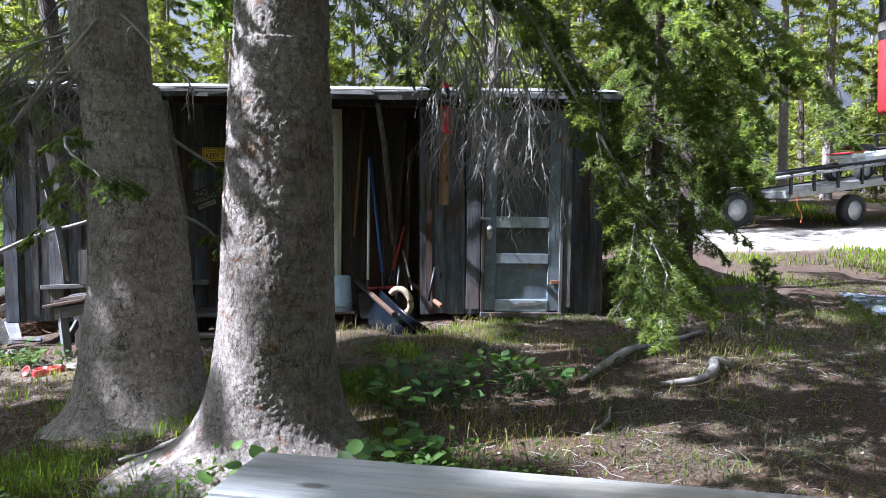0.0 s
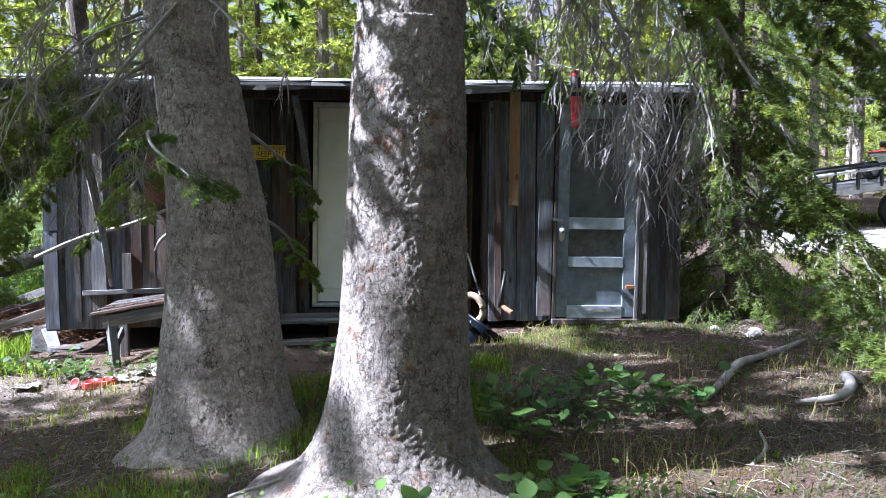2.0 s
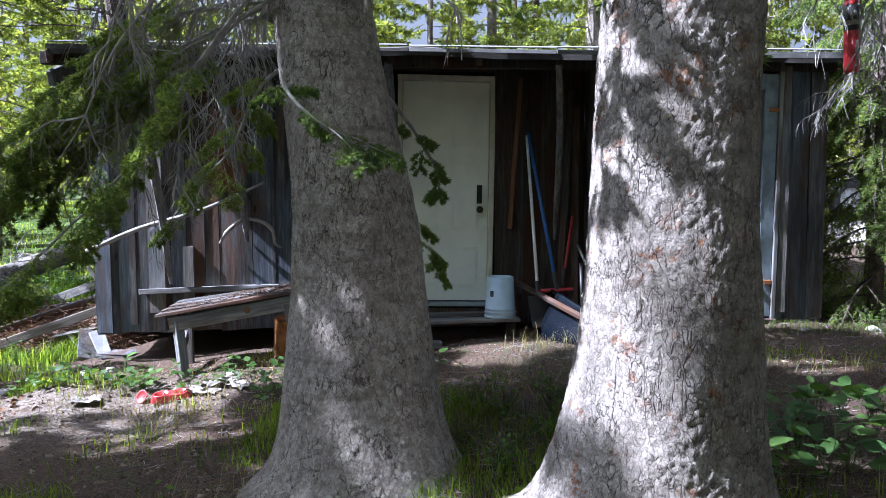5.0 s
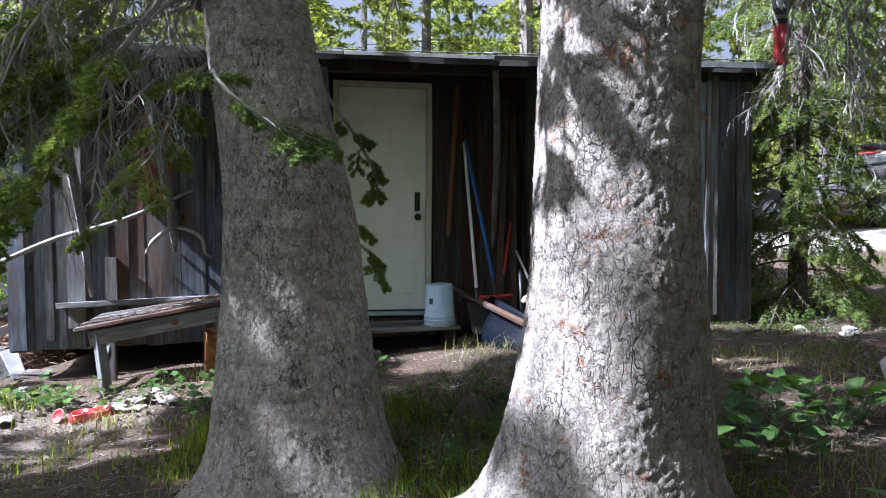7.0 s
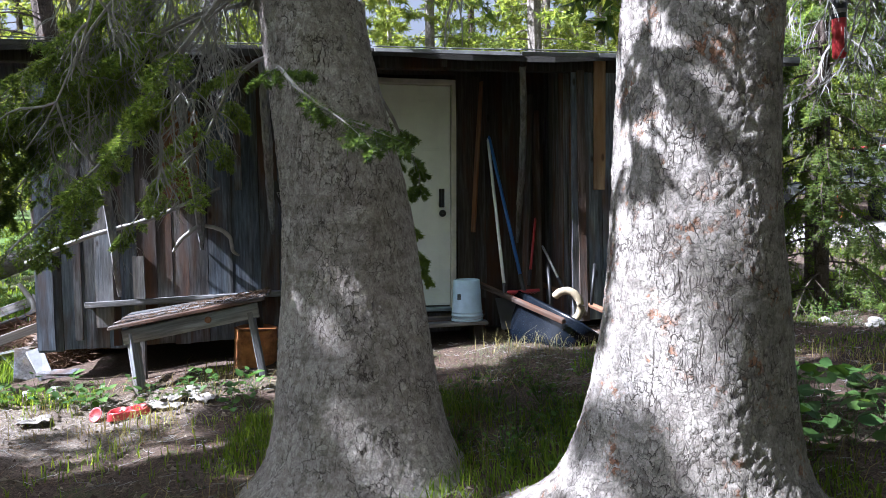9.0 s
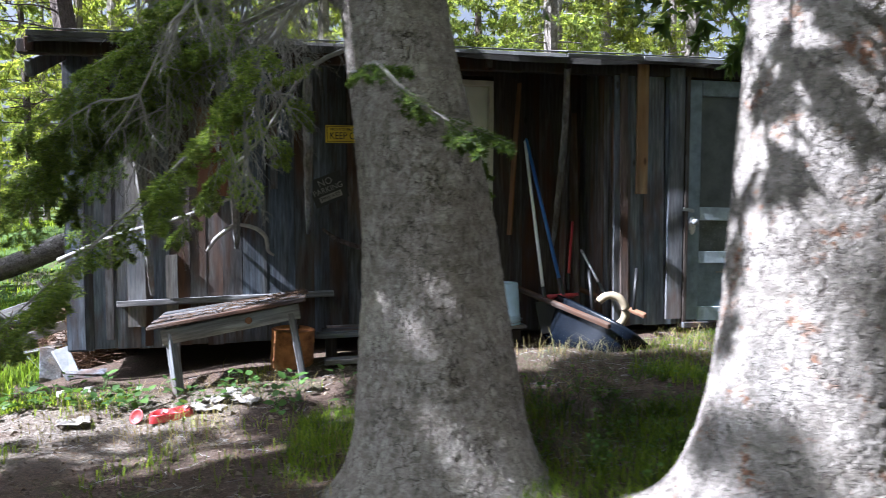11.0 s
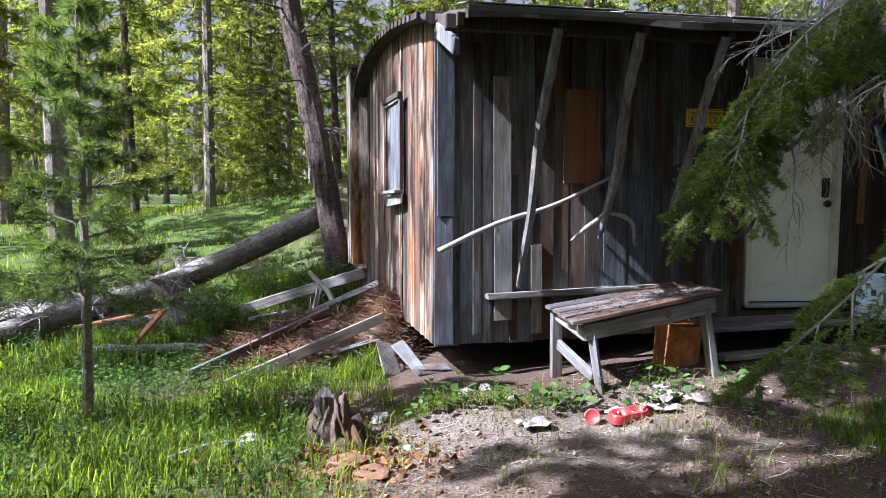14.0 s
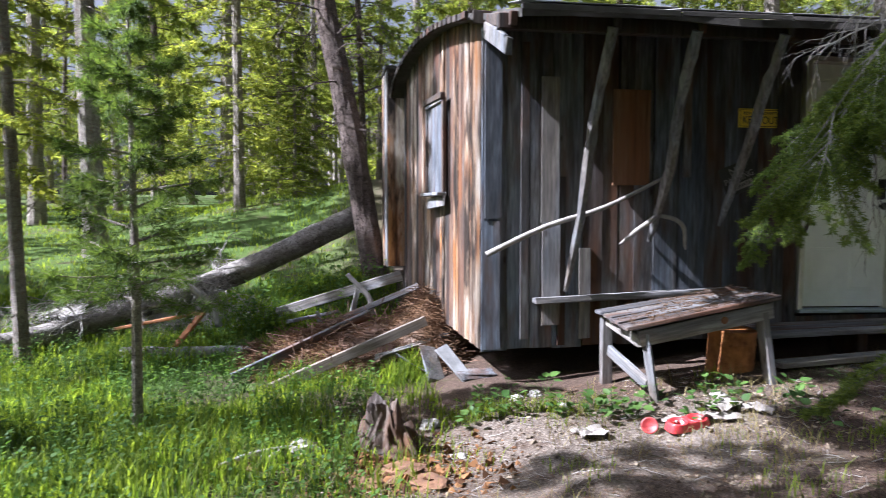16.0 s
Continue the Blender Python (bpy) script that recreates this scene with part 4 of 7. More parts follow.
# pale tree: stands close before the shed
T1 = near_tree("spruce_tree", "large pale-barked spruce with flared roots before the shed", -0.85, 3.565, BARK_PALE,
               [(-0.05, 0.04, 0.14), (-0.03, 0.02, 0.4), (0.0, 0.0, 0.9), (0.01, 0.0, 1.4), (0.03, -0.02, 2.2), (0.04, 0.0, 3.2), (0.04, 0, 17.0)], [0.335, 0.32, 0.292, 0.268, 0.23, 0.20, 0.09],
               flare=0.50, flare_h=0.20, rough=0.0044, cell=(42, 42, 25), cols=260, seed=2.0, lobes=[(6.05, 0.95), (1.4, 0.5), (2.6, 0.5), (3.75, 0.85), (4.65, 0.55), (5.3, 0.5)])
T2 = near_tree("spruce_tree", "large grey-barked leaning spruce hung with dead twigs", -2.02, 4.55, BARK_GREY,
               [(0.06, -0.10, -0.02), (0.05, -0.06, 0.4), (0.02, 0.04, 0.9), (-0.02, 0.08, 1.4), (-0.14, 0.15, 2.2), (-0.24, 0.2, 3.2), (-0.7, 0.4, 17.0)], [0.385, 0.355, 0.31, 0.288, 0.245, 0.215, 0.09],
               flare=0.36, flare_h=0.20, rough=0.0052, cell=(40, 40, 21), cols=260, seed=5.0, lobes=[(0.0, 0.8), (2.4, 0.4), (3.6, 1.1), (4.6, 0.6), (5.5, 0.8)])


def crown(tree, n, z0, z1, r0, r1, per=7, nlen=0.10, nwid=0.02, sub=3, twigs=12):
    """The high crown above the view, which shades the place."""
    wood_g, green = Geo(), Geo()
    o = np.array(tree.location)
    for k in range(n):
        f = (k + rng.random()) / n
        a = k * 2.4 + rng.random()
        z = z0 + (z1 - z0) * f
        ln = r0 + (r1 - r0) * f
        grow(wood_g, green, [bough((0.1 * math.cos(a), 0.1 * math.sin(a), z), (math.cos(a), math.sin(a), 0.05), ln * rng.uniform(0.75, 1.15), 0.45, twigs, sub=sub)], per, nlen, nwid, 0.02)
    obj("limbs", wood_g, DEAD_TWIG, tree)
    obj("crown", green, NEEDLES, tree, label="dark green needled crown")


rng = np.random.default_rng(21)
crown(T1, 58, 3.7, 17.0, 2.5, 0.6, per=10, nwid=0.055)
crown(T2, 64, 3.4, 17.0, 2.7, 0.6, per=10, nwid=0.055)


def low_limbs(tree, dead, live, name="low_limb"):
    """Limbs that come into view: each a part of its tree. Points are in the world."""
    o = Vector(tree.location)
    for spec in dead:
        g = Geo()
        pts, n, ln = spec
        line = spline([np.array(p) - o for p in pts], 14)
        ph = rng.random(3) * 6.28
        line = line + 0.05 * np.sin(np.linspace(0, 7, 14)[:, None] + ph) * np.linspace(0, 1, 14)[:, None]
        tube_geo(g, line, np.linspace(0.010, 0.003, 14), 6, 0.08)
        for k in range(n):
            i = 2 + int(11 * (k + rng.random()) / n)
            ax = unit(line[min(i + 1, 13)] - line[i - 1])
            lat = unit(np.cross(ax, rng.normal(size=3)))
            dead_spray(g, line[i], 0.5 * ax + 0.7 * lat + np.array([0, 0, -0.4]), ln * rng.uniform(0.5, 1.15), 0.0062, 1, 0.7)
        obj("dead_limb", g, DEAD_TWIG, tree, label="bare grey drooping dead branch")
    for pts, n, ln, per in live:
        g, green = Geo(), Geo()
        line = spline([np.array(p) - o for p in pts], 14)
        line = line + 0.06 * np.sin(np.linspace(0, 8, 14)[:, None] + rng.random(3) * 6.28) * np.linspace(0, 1, 14)[:, None]
        tube_geo(g, line, np.linspace(0.013, 0.003, 14), 6, 0.07)
        bs = []
        for k in range(n):
            i = 3 + int(10.9 * (k + rng.random()) / n)
            ax = unit(line[min(i + 1, 13)] - line[i - 1])
            lat = unit(np.cross(ax, [0, 0, 1.0])) * (1 if k % 2 else -1)
            bs.append(bough(line[i], 0.75 * ax + 0.65 * lat + np.array([0, 0, -0.15]), ln * rng.uniform(0.6, 1.15), 0.16, max(5, int(26 * ln)), sub=5, side=0.38))
        grow(g, green, bs, per, 0.023, 0.0052, 0.004)
        needles(green, line[5:-1], line[6:], per * 2, 0.023, 0.005)
        limb = obj("live_limb", g, DEAD_TWIG, tree)
        tagged(obj("needle_spray", green, NEEDLES, limb), "green drooping needles", kind="stuff")


rng = np.random.default_rng(22)
low_limbs(T2,
          dead=[([(-2.2, 4.6, 2.6), (-2.7, 4.5, 2.4), (-3.1, 4.4, 2.0), (-3.35, 4.4, 1.5)], 9, 0.45),
                ([(-2.2, 4.5, 2.9), (-2.6, 4.3, 2.7), (-2.9, 4.2, 2.3), (-3.0, 4.15, 1.8)], 7, 0.4),
                ([(-2.2, 4.6, 2.4), (-2.5, 4.5, 2.2), (-2.75, 4.45, 1.8), (-2.85, 4.4, 1.4)], 7, 0.4),
                ([(-2.2, 4.7, 2.9), (-2.7, 4.9, 2.75), (-3.1, 5.0, 2.2), (-3.35, 5.0, 1.5)], 16, 0.6),
                ([(-2.25, 4.8, 2.7), (-2.6, 5.2, 2.6), (-2.9, 5.5, 2.2), (-3.0, 5.6, 1.7)], 16, 0.6),
                ([(-2.3, 4.6, 3.0), (-2.8, 4.6, 2.9), (-3.1, 4.8, 2.5), (-3.3, 4.9, 2.0)], 18, 0.6),
                ([(-2.2, 4.6, 2.5), (-2.5, 4.7, 2.5), (-2.8, 4.75, 2.3), (-2.95, 4.8, 1.9)], 14, 0.55),
                ([(-2.2, 4.7, 3.0), (-2.5, 5.1, 2.9), (-2.75, 5.5, 2.6), (-2.8, 5.7, 2.2)], 14, 0.6),
                ([(-2.0, 4.4, 2.6), (-1.8, 4.32, 2.45), (-1.62, 4.3, 2.2), (-1.5, 4.3, 1.95)], 4, 0.22)],
          live=[([(-2.2, 4.8, 2.1), (-2.6, 5.2, 2.0), (-3.0, 5.6, 1.65), (-3.25, 5.75, 1.25)], 9, 0.42, 26),
                ([(-2.2, 4.5, 2.60), (-2.69, 4.42, 1.97), (-3.01, 4.40, 1.52), (-3.38, 4.38, 1.10), (-3.75, 4.35, 0.80)], 18, 0.38, 24),
                ([(-2.3, 4.65, 2.35), (-3.0, 4.72, 2.05), (-3.45, 4.8, 1.74), (-3.78, 4.82, 1.52)], 28, 0.38, 20),
                ([(-2.3, 4.75, 2.3), (-2.9, 5.0, 2.2), (-3.4, 5.1, 1.8), (-3.65, 5.15, 1.4)], 10, 0.44, 24),
                ([(-2.3, 4.6, 2.3), (-3.0, 4.75, 2.25), (-3.45, 4.82, 1.95), (-3.7, 4.88, 1.55)], 14, 0.44, 20),
                ([(-2.25, 4.6, 2.65), (-2.7, 4.7, 2.5), (-3.05, 4.75, 2.25), (-3.3, 4.78, 1.95)], 6, 0.38, 20),
                ([(-2.35, 4.5, 1.86), (-2.24, 4.2, 1.82), (-2.08, 4.10, 1.70), (-1.92, 4.08, 1.54)], 7, 0.26, 20),
                ([(-1.9, 4.85, 1.9), (-1.75, 5.25, 1.75), (-1.70, 5.45, 1.58), (-1.62, 5.5, 1.48)], 7, 0.16, 26),
                ([(-1.9, 4.85, 1.4), (-1.75, 5.25, 1.25), (-1.72, 5.45, 1.06), (-1.68, 5.5, 0.92)], 7, 0.16, 26)])
rng = np.random.default_rng(23)
low_limbs(T1,
          dead=[([(-0.8, 3.6, 3.0), (-0.3, 3.7, 2.85), (0.1, 3.7, 2.35), (0.25, 3.68, 1.75)], 18, 0.6),
                ([(-0.8, 3.7, 2.9), (-0.35, 3.9, 2.75), (0.05, 4.0, 2.4), (0.3, 4.05, 1.9)], 16, 0.6),
                ([(-0.8, 3.6, 3.1), (-0.2, 3.6, 2.95), (0.25, 3.55, 2.4), (0.45, 3.5, 1.7)], 20, 0.6),
                ([(-0.8, 3.7, 3.2), (0.1, 3.8, 3.0), (0.45, 3.8, 2.4), (0.62, 3.75, 1.8)], 18, 0.6),
                ([(-0.8, 3.7, 3.1), (-0.2, 4.3, 3.0), (0.3, 4.7, 2.6), (0.5, 4.9, 2.0)], 14, 0.6)],
          live=[([(-0.8, 3.6, 3.1), (0.1, 3.5, 2.75), (0.62, 3.32, 1.85), (0.98, 3.1, 1.22)], 20, 0.40, 24),
                ([(-0.8, 3.7, 3.0), (0.2, 3.7, 2.7), (0.75, 3.6, 1.9), (1.05, 3.5, 1.3)], 16, 0.40, 22),
                ([(-0.8, 3.6, 3.2), (0.4, 3.4, 2.9), (0.95, 3.25, 2.2), (1.18, 3.2, 1.62)], 20, 0.42, 24),
                ([(-0.7, 3.4, 3.3), (0.4, 3.2, 3.0), (0.9, 3.0, 2.45), (1.1, 2.9, 1.95)], 18, 0.42, 24),
                ([(-0.7, 3.4, 3.4), (0.5, 3.4, 3.1), (1.15, 3.25, 2.6), (1.5, 3.15, 2.05)], 18, 0.45, 24)])


SOFT_NEEDLES = foliage("soft_pine_needles", (0.055, 0.10, 0.032), (0.12, 0.18, 0.055), 0.5)


def spruce(name, label, x, y, h, r, n, per=12, nlen=0.05, nwid=0.009, z0=0.3, trunk_r=0.07, sub=4, twigs=12, mat=NEEDLES, bark_mat=BARK_GREY, droop=0.4, hang=0.35):
    """A smaller conifer clothed to the ground."""
    base = float(gz(x, y))
    ob = thing(name, pose(x, y, base), label, "tree")
    g = Geo()
    tube_geo(g, [(0, 0, -0.1), (0.01, 0, h * 0.3), (0, 0.02, h * 0.7), (0, 0, h)], [trunk_r * 1.15, trunk_r, trunk_r * 0.5, 0.008], 10, 0.05)
    green = Geo()
    for k in range(n):
        f = (k + rng.random()) / n
        a = k * 2.4 + rng.random() * 0.8
        z = z0 + (h - z0) * f
        ln = r * (1 - f) ** 0.8 * rng.uniform(0.7, 1.15) + 0.12
        grow(g, green, [bough((0, 0, z), (math.cos(a), math.sin(a), 0.12), ln, droop, twigs, sub=sub, hang=hang)], per, nlen, nwid, 0.011)
    obj("trunk", g, bark_mat, ob)
    obj("crown", green, mat, ob)
    return ob


spruce("spruce_tree", "dark green spruce with drooping boughs beside the shed", 2.15, 7.35, 6.5, 1.05, 110, per=14, nlen=0.04, nwid=0.009, z0=0.1, sub=5, twigs=16, trunk_r=0.055, droop=0.7, hang=0.8, bark_mat=BARK_RED)
spruce("spruce_tree", "broad dark spruce with layered boughs at the yard edge", 2.9, 8.6, 10.0, 1.5, 50, per=13, nlen=0.055, nwid=0.011, z0=1.9, sub=5, twigs=16, trunk_r=0.08, droop=0.5, hang=0.7, bark_mat=BARK_RED)
spruce("pine_sapling", "slender young pine with sparse soft green needles", -7.04, 6.75, 2.9, 0.55, 36, per=20, nlen=0.08, nwid=0.005, z0=0.75, trunk_r=0.03, sub=2, twigs=8, droop=-0.1, mat=SOFT_NEEDLES)
spruce("pine_sapling", "small slender young spruce standing in the grass", 2.66, 5.9, 0.62, 0.0, 18, per=26, nlen=0.028, nwid=0.004, z0=0.06, trunk_r=0.010, sub=1, twigs=4, droop=-0.6)


def forest_tree(name, label, h, r, trunk_r, n, z0, bark_mat, lean=0.0, dead=8, per=11, nlen=0.125, nwid=0.025, mat=FAR_NEEDLES, twigs=8, sub=2):
    """One background conifer, with dead stubs below and its crown above. Built at the origin."""
    ob = thing(name, pose(0, 0, 0), label, "tree", "forest trees")
    g = Geo()
    line = [(0, 0, -0.3), (lean * 0.12, 0, h * 0.12), (lean * 0.35, 0.03, h * 0.4), (lean * 0.75, -0.02, h * 0.75), (lean, 0, h)]
    tube_geo(g, spline(line, 16), np.interp(np.linspace(0, 1, 16), [0, 0.08, 0.5, 1], [trunk_r * 1.3, trunk_r, trunk_r * 0.7, 0.02]), 10, 0.04)
    green = Geo()
    for k in range(n):
        f = ((k + rng.random()) / n) ** 1.15
        a = k * 2.4 + rng.random()
        z = z0 + (h - z0) * f
        ln = r * (1 - 0.85 * f) * rng.uniform(0.55, 1.25)
        pts, TA, TB, SA, SB = bough((lean * z / h, 0, z), (math.cos(a), math.sin(a), 0.1), ln, 0.35, twigs, sub=sub, steps=5, hang=0.3)
        tube_geo(g, pts, np.linspace(0.018, 0.005, len(pts)), 3, 0.0, False)
        for A, B in ((TA, TB), (SA, SB), (pts[1:-1], pts[2:])):
            needles(green, A, B, per, nlen, nwid, 0.7)
    for k in range(dead):
        a = rng.random() * 6.28
        z = 0.6 + (z0 + 1.5 - 0.6) * rng.random()
        dead_spray(g, (lean * z / h, 0, z), (math.cos(a), math.sin(a), -0.1), rng.uniform(0.5, 1.1), 0.012, 2, 0.4)
    obj("trunk", g, bark_mat, ob)
    obj("crown", green, mat, ob)
    return ob


rng = np.random.default_rng(24)
SP, PN, YS = "tall forest spruce with sunlit green boughs", "slim pale-trunked pine with a high thin crown", "bushy young spruce, green to the ground"
KINDS = [forest_tree("forest_spruce", SP, 13, 1.9, 0.13, 80, 0.9, BARK_FAR),
         forest_tree("forest_spruce", SP, 15, 2.1, 0.15, 82, 1.6, BARK_FAR, 0.3),
         forest_tree("forest_pine", PN, 14, 1.5, 0.12, 60, 3.0, BARK_PALE, -0.3, 14),
         forest_tree("forest_spruce", YS, 6, 1.5, 0.07, 70, 0.2, BARK_FAR, 0, 4, 9, 0.10, 0.024),
         forest_tree("forest_pine", "slim dark-trunked pine with bare lower stubs", 12, 1.4, 0.10, 56, 2.4, BARK_RED, 0.5, 14),
         forest_tree("forest_spruce", SP, 14, 2.1, 0.14, 50, 0.9, BARK_FAR, 0.1, 0, 4, 0.34, 0.085, twigs=7, sub=1),
         forest_tree("forest_pine", PN, 14, 1.7, 0.12, 40, 2.6, BARK_PALE, 0.2, 0, 4, 0.34, 0.085, twigs=7, sub=1),
         forest_tree("forest_pine", "unseen tall bare-stemmed pine added to break the sunlight", 12.5, 1.9, 0.13, 34, 5.6, BARK_RED, 0.0, 0, 14, 0.14, 0.07, twigs=9, sub=3),
         forest_tree("forest_spruce", "unseen dense tall spruce added to block sun and sky", 13, 2.0, 0.13, 44, 0.9, BARK_FAR, 0.0, 0, 14, 0.14, 0.07, twigs=9, sub=3)]
placed = [(2.45, 7.0), (-7.04, 6.75), (-5.6, 11.0), (-10.5, 14.5), (6.5, 14.5), (9, 15)]


def plant(kind, x, y, s=1.0, rot=None, first=[None] * 10):
    m = pose(x, y, float(gz(x, y)), 0, 0, rng.uniform(0, 360) if rot is None else rot) @ Matrix.Scale(1.0, 4)
    src = KINDS[kind]
    if first[kind] is None:
        first[kind] = src
        src.matrix_basis = m
        src.scale = (s, s, s)
        return src
    c = copy_thing(src, m)
    c.scale = (s, s, s)
    return c


def clear(x, y, gap):
    return all((x - a) ** 2 + (y - b) ** 2 > gap * gap for a, b in placed)


def forest():
    # stems that stand out along the edge of the wood
    for kind, x, y, s, rot in ((2, -10.2, 14.2, 1.55, 0), (1, -10.24, 24.5, 1.8, 30), (2, -8.62, 8.55, 0.55, 40), (0, -8.5, 17.5, 1.0, 10), (1, -12.5, 12.0, 1.0, 200), (3, -11.0, 10.6, 0.7, 0), (0, -3.0, 13.5, 1.0, 0), (1, 0.8, 13.0, 1.0, 60),
                               (3, -8.0, 20, 1.2, 0), (0, 5.0, 17.5, 1.0, 0), (2, 9.0, 19.0, 1.1, 0), (2, 10.7, 20, 1.2, 70), (1, 12.5, 17.5, 1.0, 0), (3, 7.4, 18.5, 0.8, 0)):
        plant(kind, x, y, s, rot)
        placed.append((x, y))
    # trees added out of the picture; their crowns break the sun's light and dim the sky
    for kind, x, y, s, rot in SHADE_TREES:
        plant(kind, x, y, s, rot)
        placed.append((x, y))

    def fill(count, area, gap, odds, size, skip):
        n = tries = 0
        while n < count and tries < 8000:
            tries += 1
            x, y = rng.uniform(area[0], area[1]), rng.uniform(area[2], area[3])
            if skip(x, y) or not clear(x, y, gap):
                continue
            plant(int(rng.choice(7, p=odds)), x, y, rng.uniform(*size))
            placed.append((x, y))
            n += 1

    view = lambda x, y: -6.6 < x < 3.2 and y < 12.5 or x > 2 and y < 17 or y < 15 and -10.5 < x < -5 or y > 3 and x < -7.5 - 0.6 * (y - 2)
    fill(9, (-9, 4.5, 14, 21), 2.0, [0.45, 0.45, 0.0, 0.0, 0.10, 0, 0], (0.9, 1.2), lambda x, y: x < -6.5 and y < 18)
    fill(13, (-24, -4, 18, 27), 2.6, [0.25, 0.25, 0.30, 0.08, 0.12, 0, 0], (0.8, 1.2), view)
    fill(10, (-4, 24, 13, 27), 3.4, [0.32, 0.28, 0.18, 0.10, 0.12, 0, 0], (0.8, 1.2), view)
    fill(3, (-26, -12, 11, 16), 3.0, [0.2, 0.2, 0.4, 0.0, 0.2, 0, 0], (0.8, 1.1), view)
    fill(20, (-22, 20, 14, 28), 1.1, [0, 0, 0, 1, 0, 0, 0], (0.4, 0.9), lambda x, y: view(x, y) or x > 3 and y < 18)
    fill(44, (-42, 42, 27, 52), 2.8, [0, 0, 0, 0, 0, 0.65, 0.35], (0.85, 1.25), view)
    # unseen trees behind the camera, added to cut sky light on the wall
    fill(26, (-30, 30, -26, -3.5), 2.4, [0, 0, 0, 0, 0, 0.8, 0.2], (0.9, 1.2), lambda x, y: x < -9 and y > -6)


# unseen trees, placed by where their shadows should fall
SHADE_TREES = ((8, -8.6, 2.25, 0.665, 20), (8, -8.9, 3.5, 0.86, 40), (8, -10.6, 3.7, 0.92, 0), (7, -8.9, 4.2, 1.12, 60), (8, -9.8, -0.2, 1.35, 200), (8, -10.2, 2.9, 0.95, 75), (8, -8.8, 0.95, 0.92, 200), (7, -14.0, 8.45, 1.2, 20), (8, -14.5, 0.75, 1.2, 140), (7, -16.6, 10.0, 1.2, 20), (8, -12.4, 5.8, 0.56, 110),
               (8, -9.5, -4.2, 1.2, 30), (8, 4.9, 3.0, 1.1, 0), (8, 3.6, -1.0, 1.3, 40), (8, 0.4, -2.8, 1.35, 90), (8, -3.2, -2.5, 1.35, 10), (8, -6.2, -3.0, 1.3, 55))
forest()


def leaning_tree():
    ob = thing("leaning_pine", pose(-5.62, 11.0, 0.35), "leaning dark reddish-barked pine behind the shed", "tree")
    g = Geo()
    P = spline([(0.12, 0, -0.2), (0, 0, 0.5), (-0.25, 0, 2.0), (-0.55, 0, 3.6), (-0.9, 0, 6.5), (-1.1, 0, 11)], 30)
    tube_geo(g, P, np.interp(P[:, 2], [-0.2, 0.3, 3, 11], [0.21, 0.16, 0.135, 0.03]), 16, 0.05)
    for k in range(26):
        z = rng.uniform(1.6, 6)
        x = np.interp(z, P[:, 2], P[:, 0])
        a = rng.random() * 6.28
        dead_spray(g, (x, 0, z), (math.cos(a), math.sin(a), 0.3), rng.uniform(0.6, 1.6), 0.014, 1, 0.25)
    obj("trunk", g, BARK_RED, ob)
    green = Geo()
    w2 = Geo()
    for k in range(34):
        z = rng.uniform(5.5, 11)
        a = k * 2.4
        grow(w2, green, [bough((np.interp(z, P[:, 2], P[:, 0]), 0, z), (math.cos(a), math.sin(a), 0.1), 1.6 * (1.2 - z / 12), 0.3, 8, sub=2, steps=5)], 9, 0.15, 0.03, 0.02)
    obj("limbs", w2, BARK_RED, ob)
    obj("crown", green, FAR_NEEDLES, ob)


leaning_tree()


def far_woods():
    """The unending wood behind: simple conifers, too many to count."""
    g = Geo()
    for k in range(460):
        a = rng.uniform(0, 2 * math.pi)
        d = rng.uniform(44, 95)
        x, y = d * math.cos(a), 5 + d * math.sin(a)
        z, h, r = float(gz(x, y)), rng.uniform(7, 13), rng.uniform(1.4, 2.3)
        sticks(g, [(x, y, z)], [(x, y, z + h)], 0.16, 0.03)
        n = 150
        f = rng.random(n) ** 0.8
        b = rng.uniform(0, 6.28, n)
        q = r * (1 - 0.9 * f) * rng.uniform(0.2, 1.0, n)
        c = np.stack([x + q * np.cos(b), y + q * np.sin(b), z + 0.4 + (h - 0.4) * f], -1)
        e = rng.normal(size=(n, 2, 3)) * [0.42, 0.42, 0.22]
        v = np.stack([c, c + e[:, 0], c + e[:, 1]], 1).reshape(-1, 3)
        g.add(v, np.arange(3 * n).reshape(-1, 3))
    tagged(obj("far_woods", g, FAR_NEEDLES), "dense green conifer wood in the distance", "woods", kind="stuff")


far_woods()


# ---- things by the shed ----
def beam(name, a, b, w, h, mat, parent=None, roll=0.0, label="", wear=0.003):
    """A timber as an object of its own: its z runs along the grain."""
    a, b = Vector(a), Vector(b)
    d = b - a
    ob = part(name, box(w, h, d.length, (0, 0, d.length / 2), (0, 0, roll), 0.005, None, wear), mat, parent, label)
    ob.matrix_basis = Matrix.Translation(a) @ d.to_track_quat("Z", "Y").to_matrix().to_4x4()
    return ob


def plank(name, sx, sy, sz, at, turn, mat, parent, bevel=0.004, wear=0.003, label=""):
    """A board that lies along its parent's x: its own z runs with the grain."""
    ob = part(name, box(sz, sy, sx, bevel=bevel, wear=wear), mat, parent, label)
    ob.matrix_basis = pose(*at, *turn) @ pose(0, 0, 0, 0, 90, 0)
    return ob


def rod(name, pts, radii, mat, label, category, sides=8, n=16, wobble=0.06, group=""):
    """A free-standing round stick, pole or branch through a few points."""
    o = np.array(pts[0], float)
    g = Geo()
    P = spline(np.array(pts, float) - o, n)
    tube_geo(g, P, np.interp(np.linspace(0, 1, n), np.linspace(0, 1, len(radii)), radii), sides, wobble)
    ob = obj(name, g, mat, None, True)
    ob.location = o
    return tagged(ob, label, category, group)


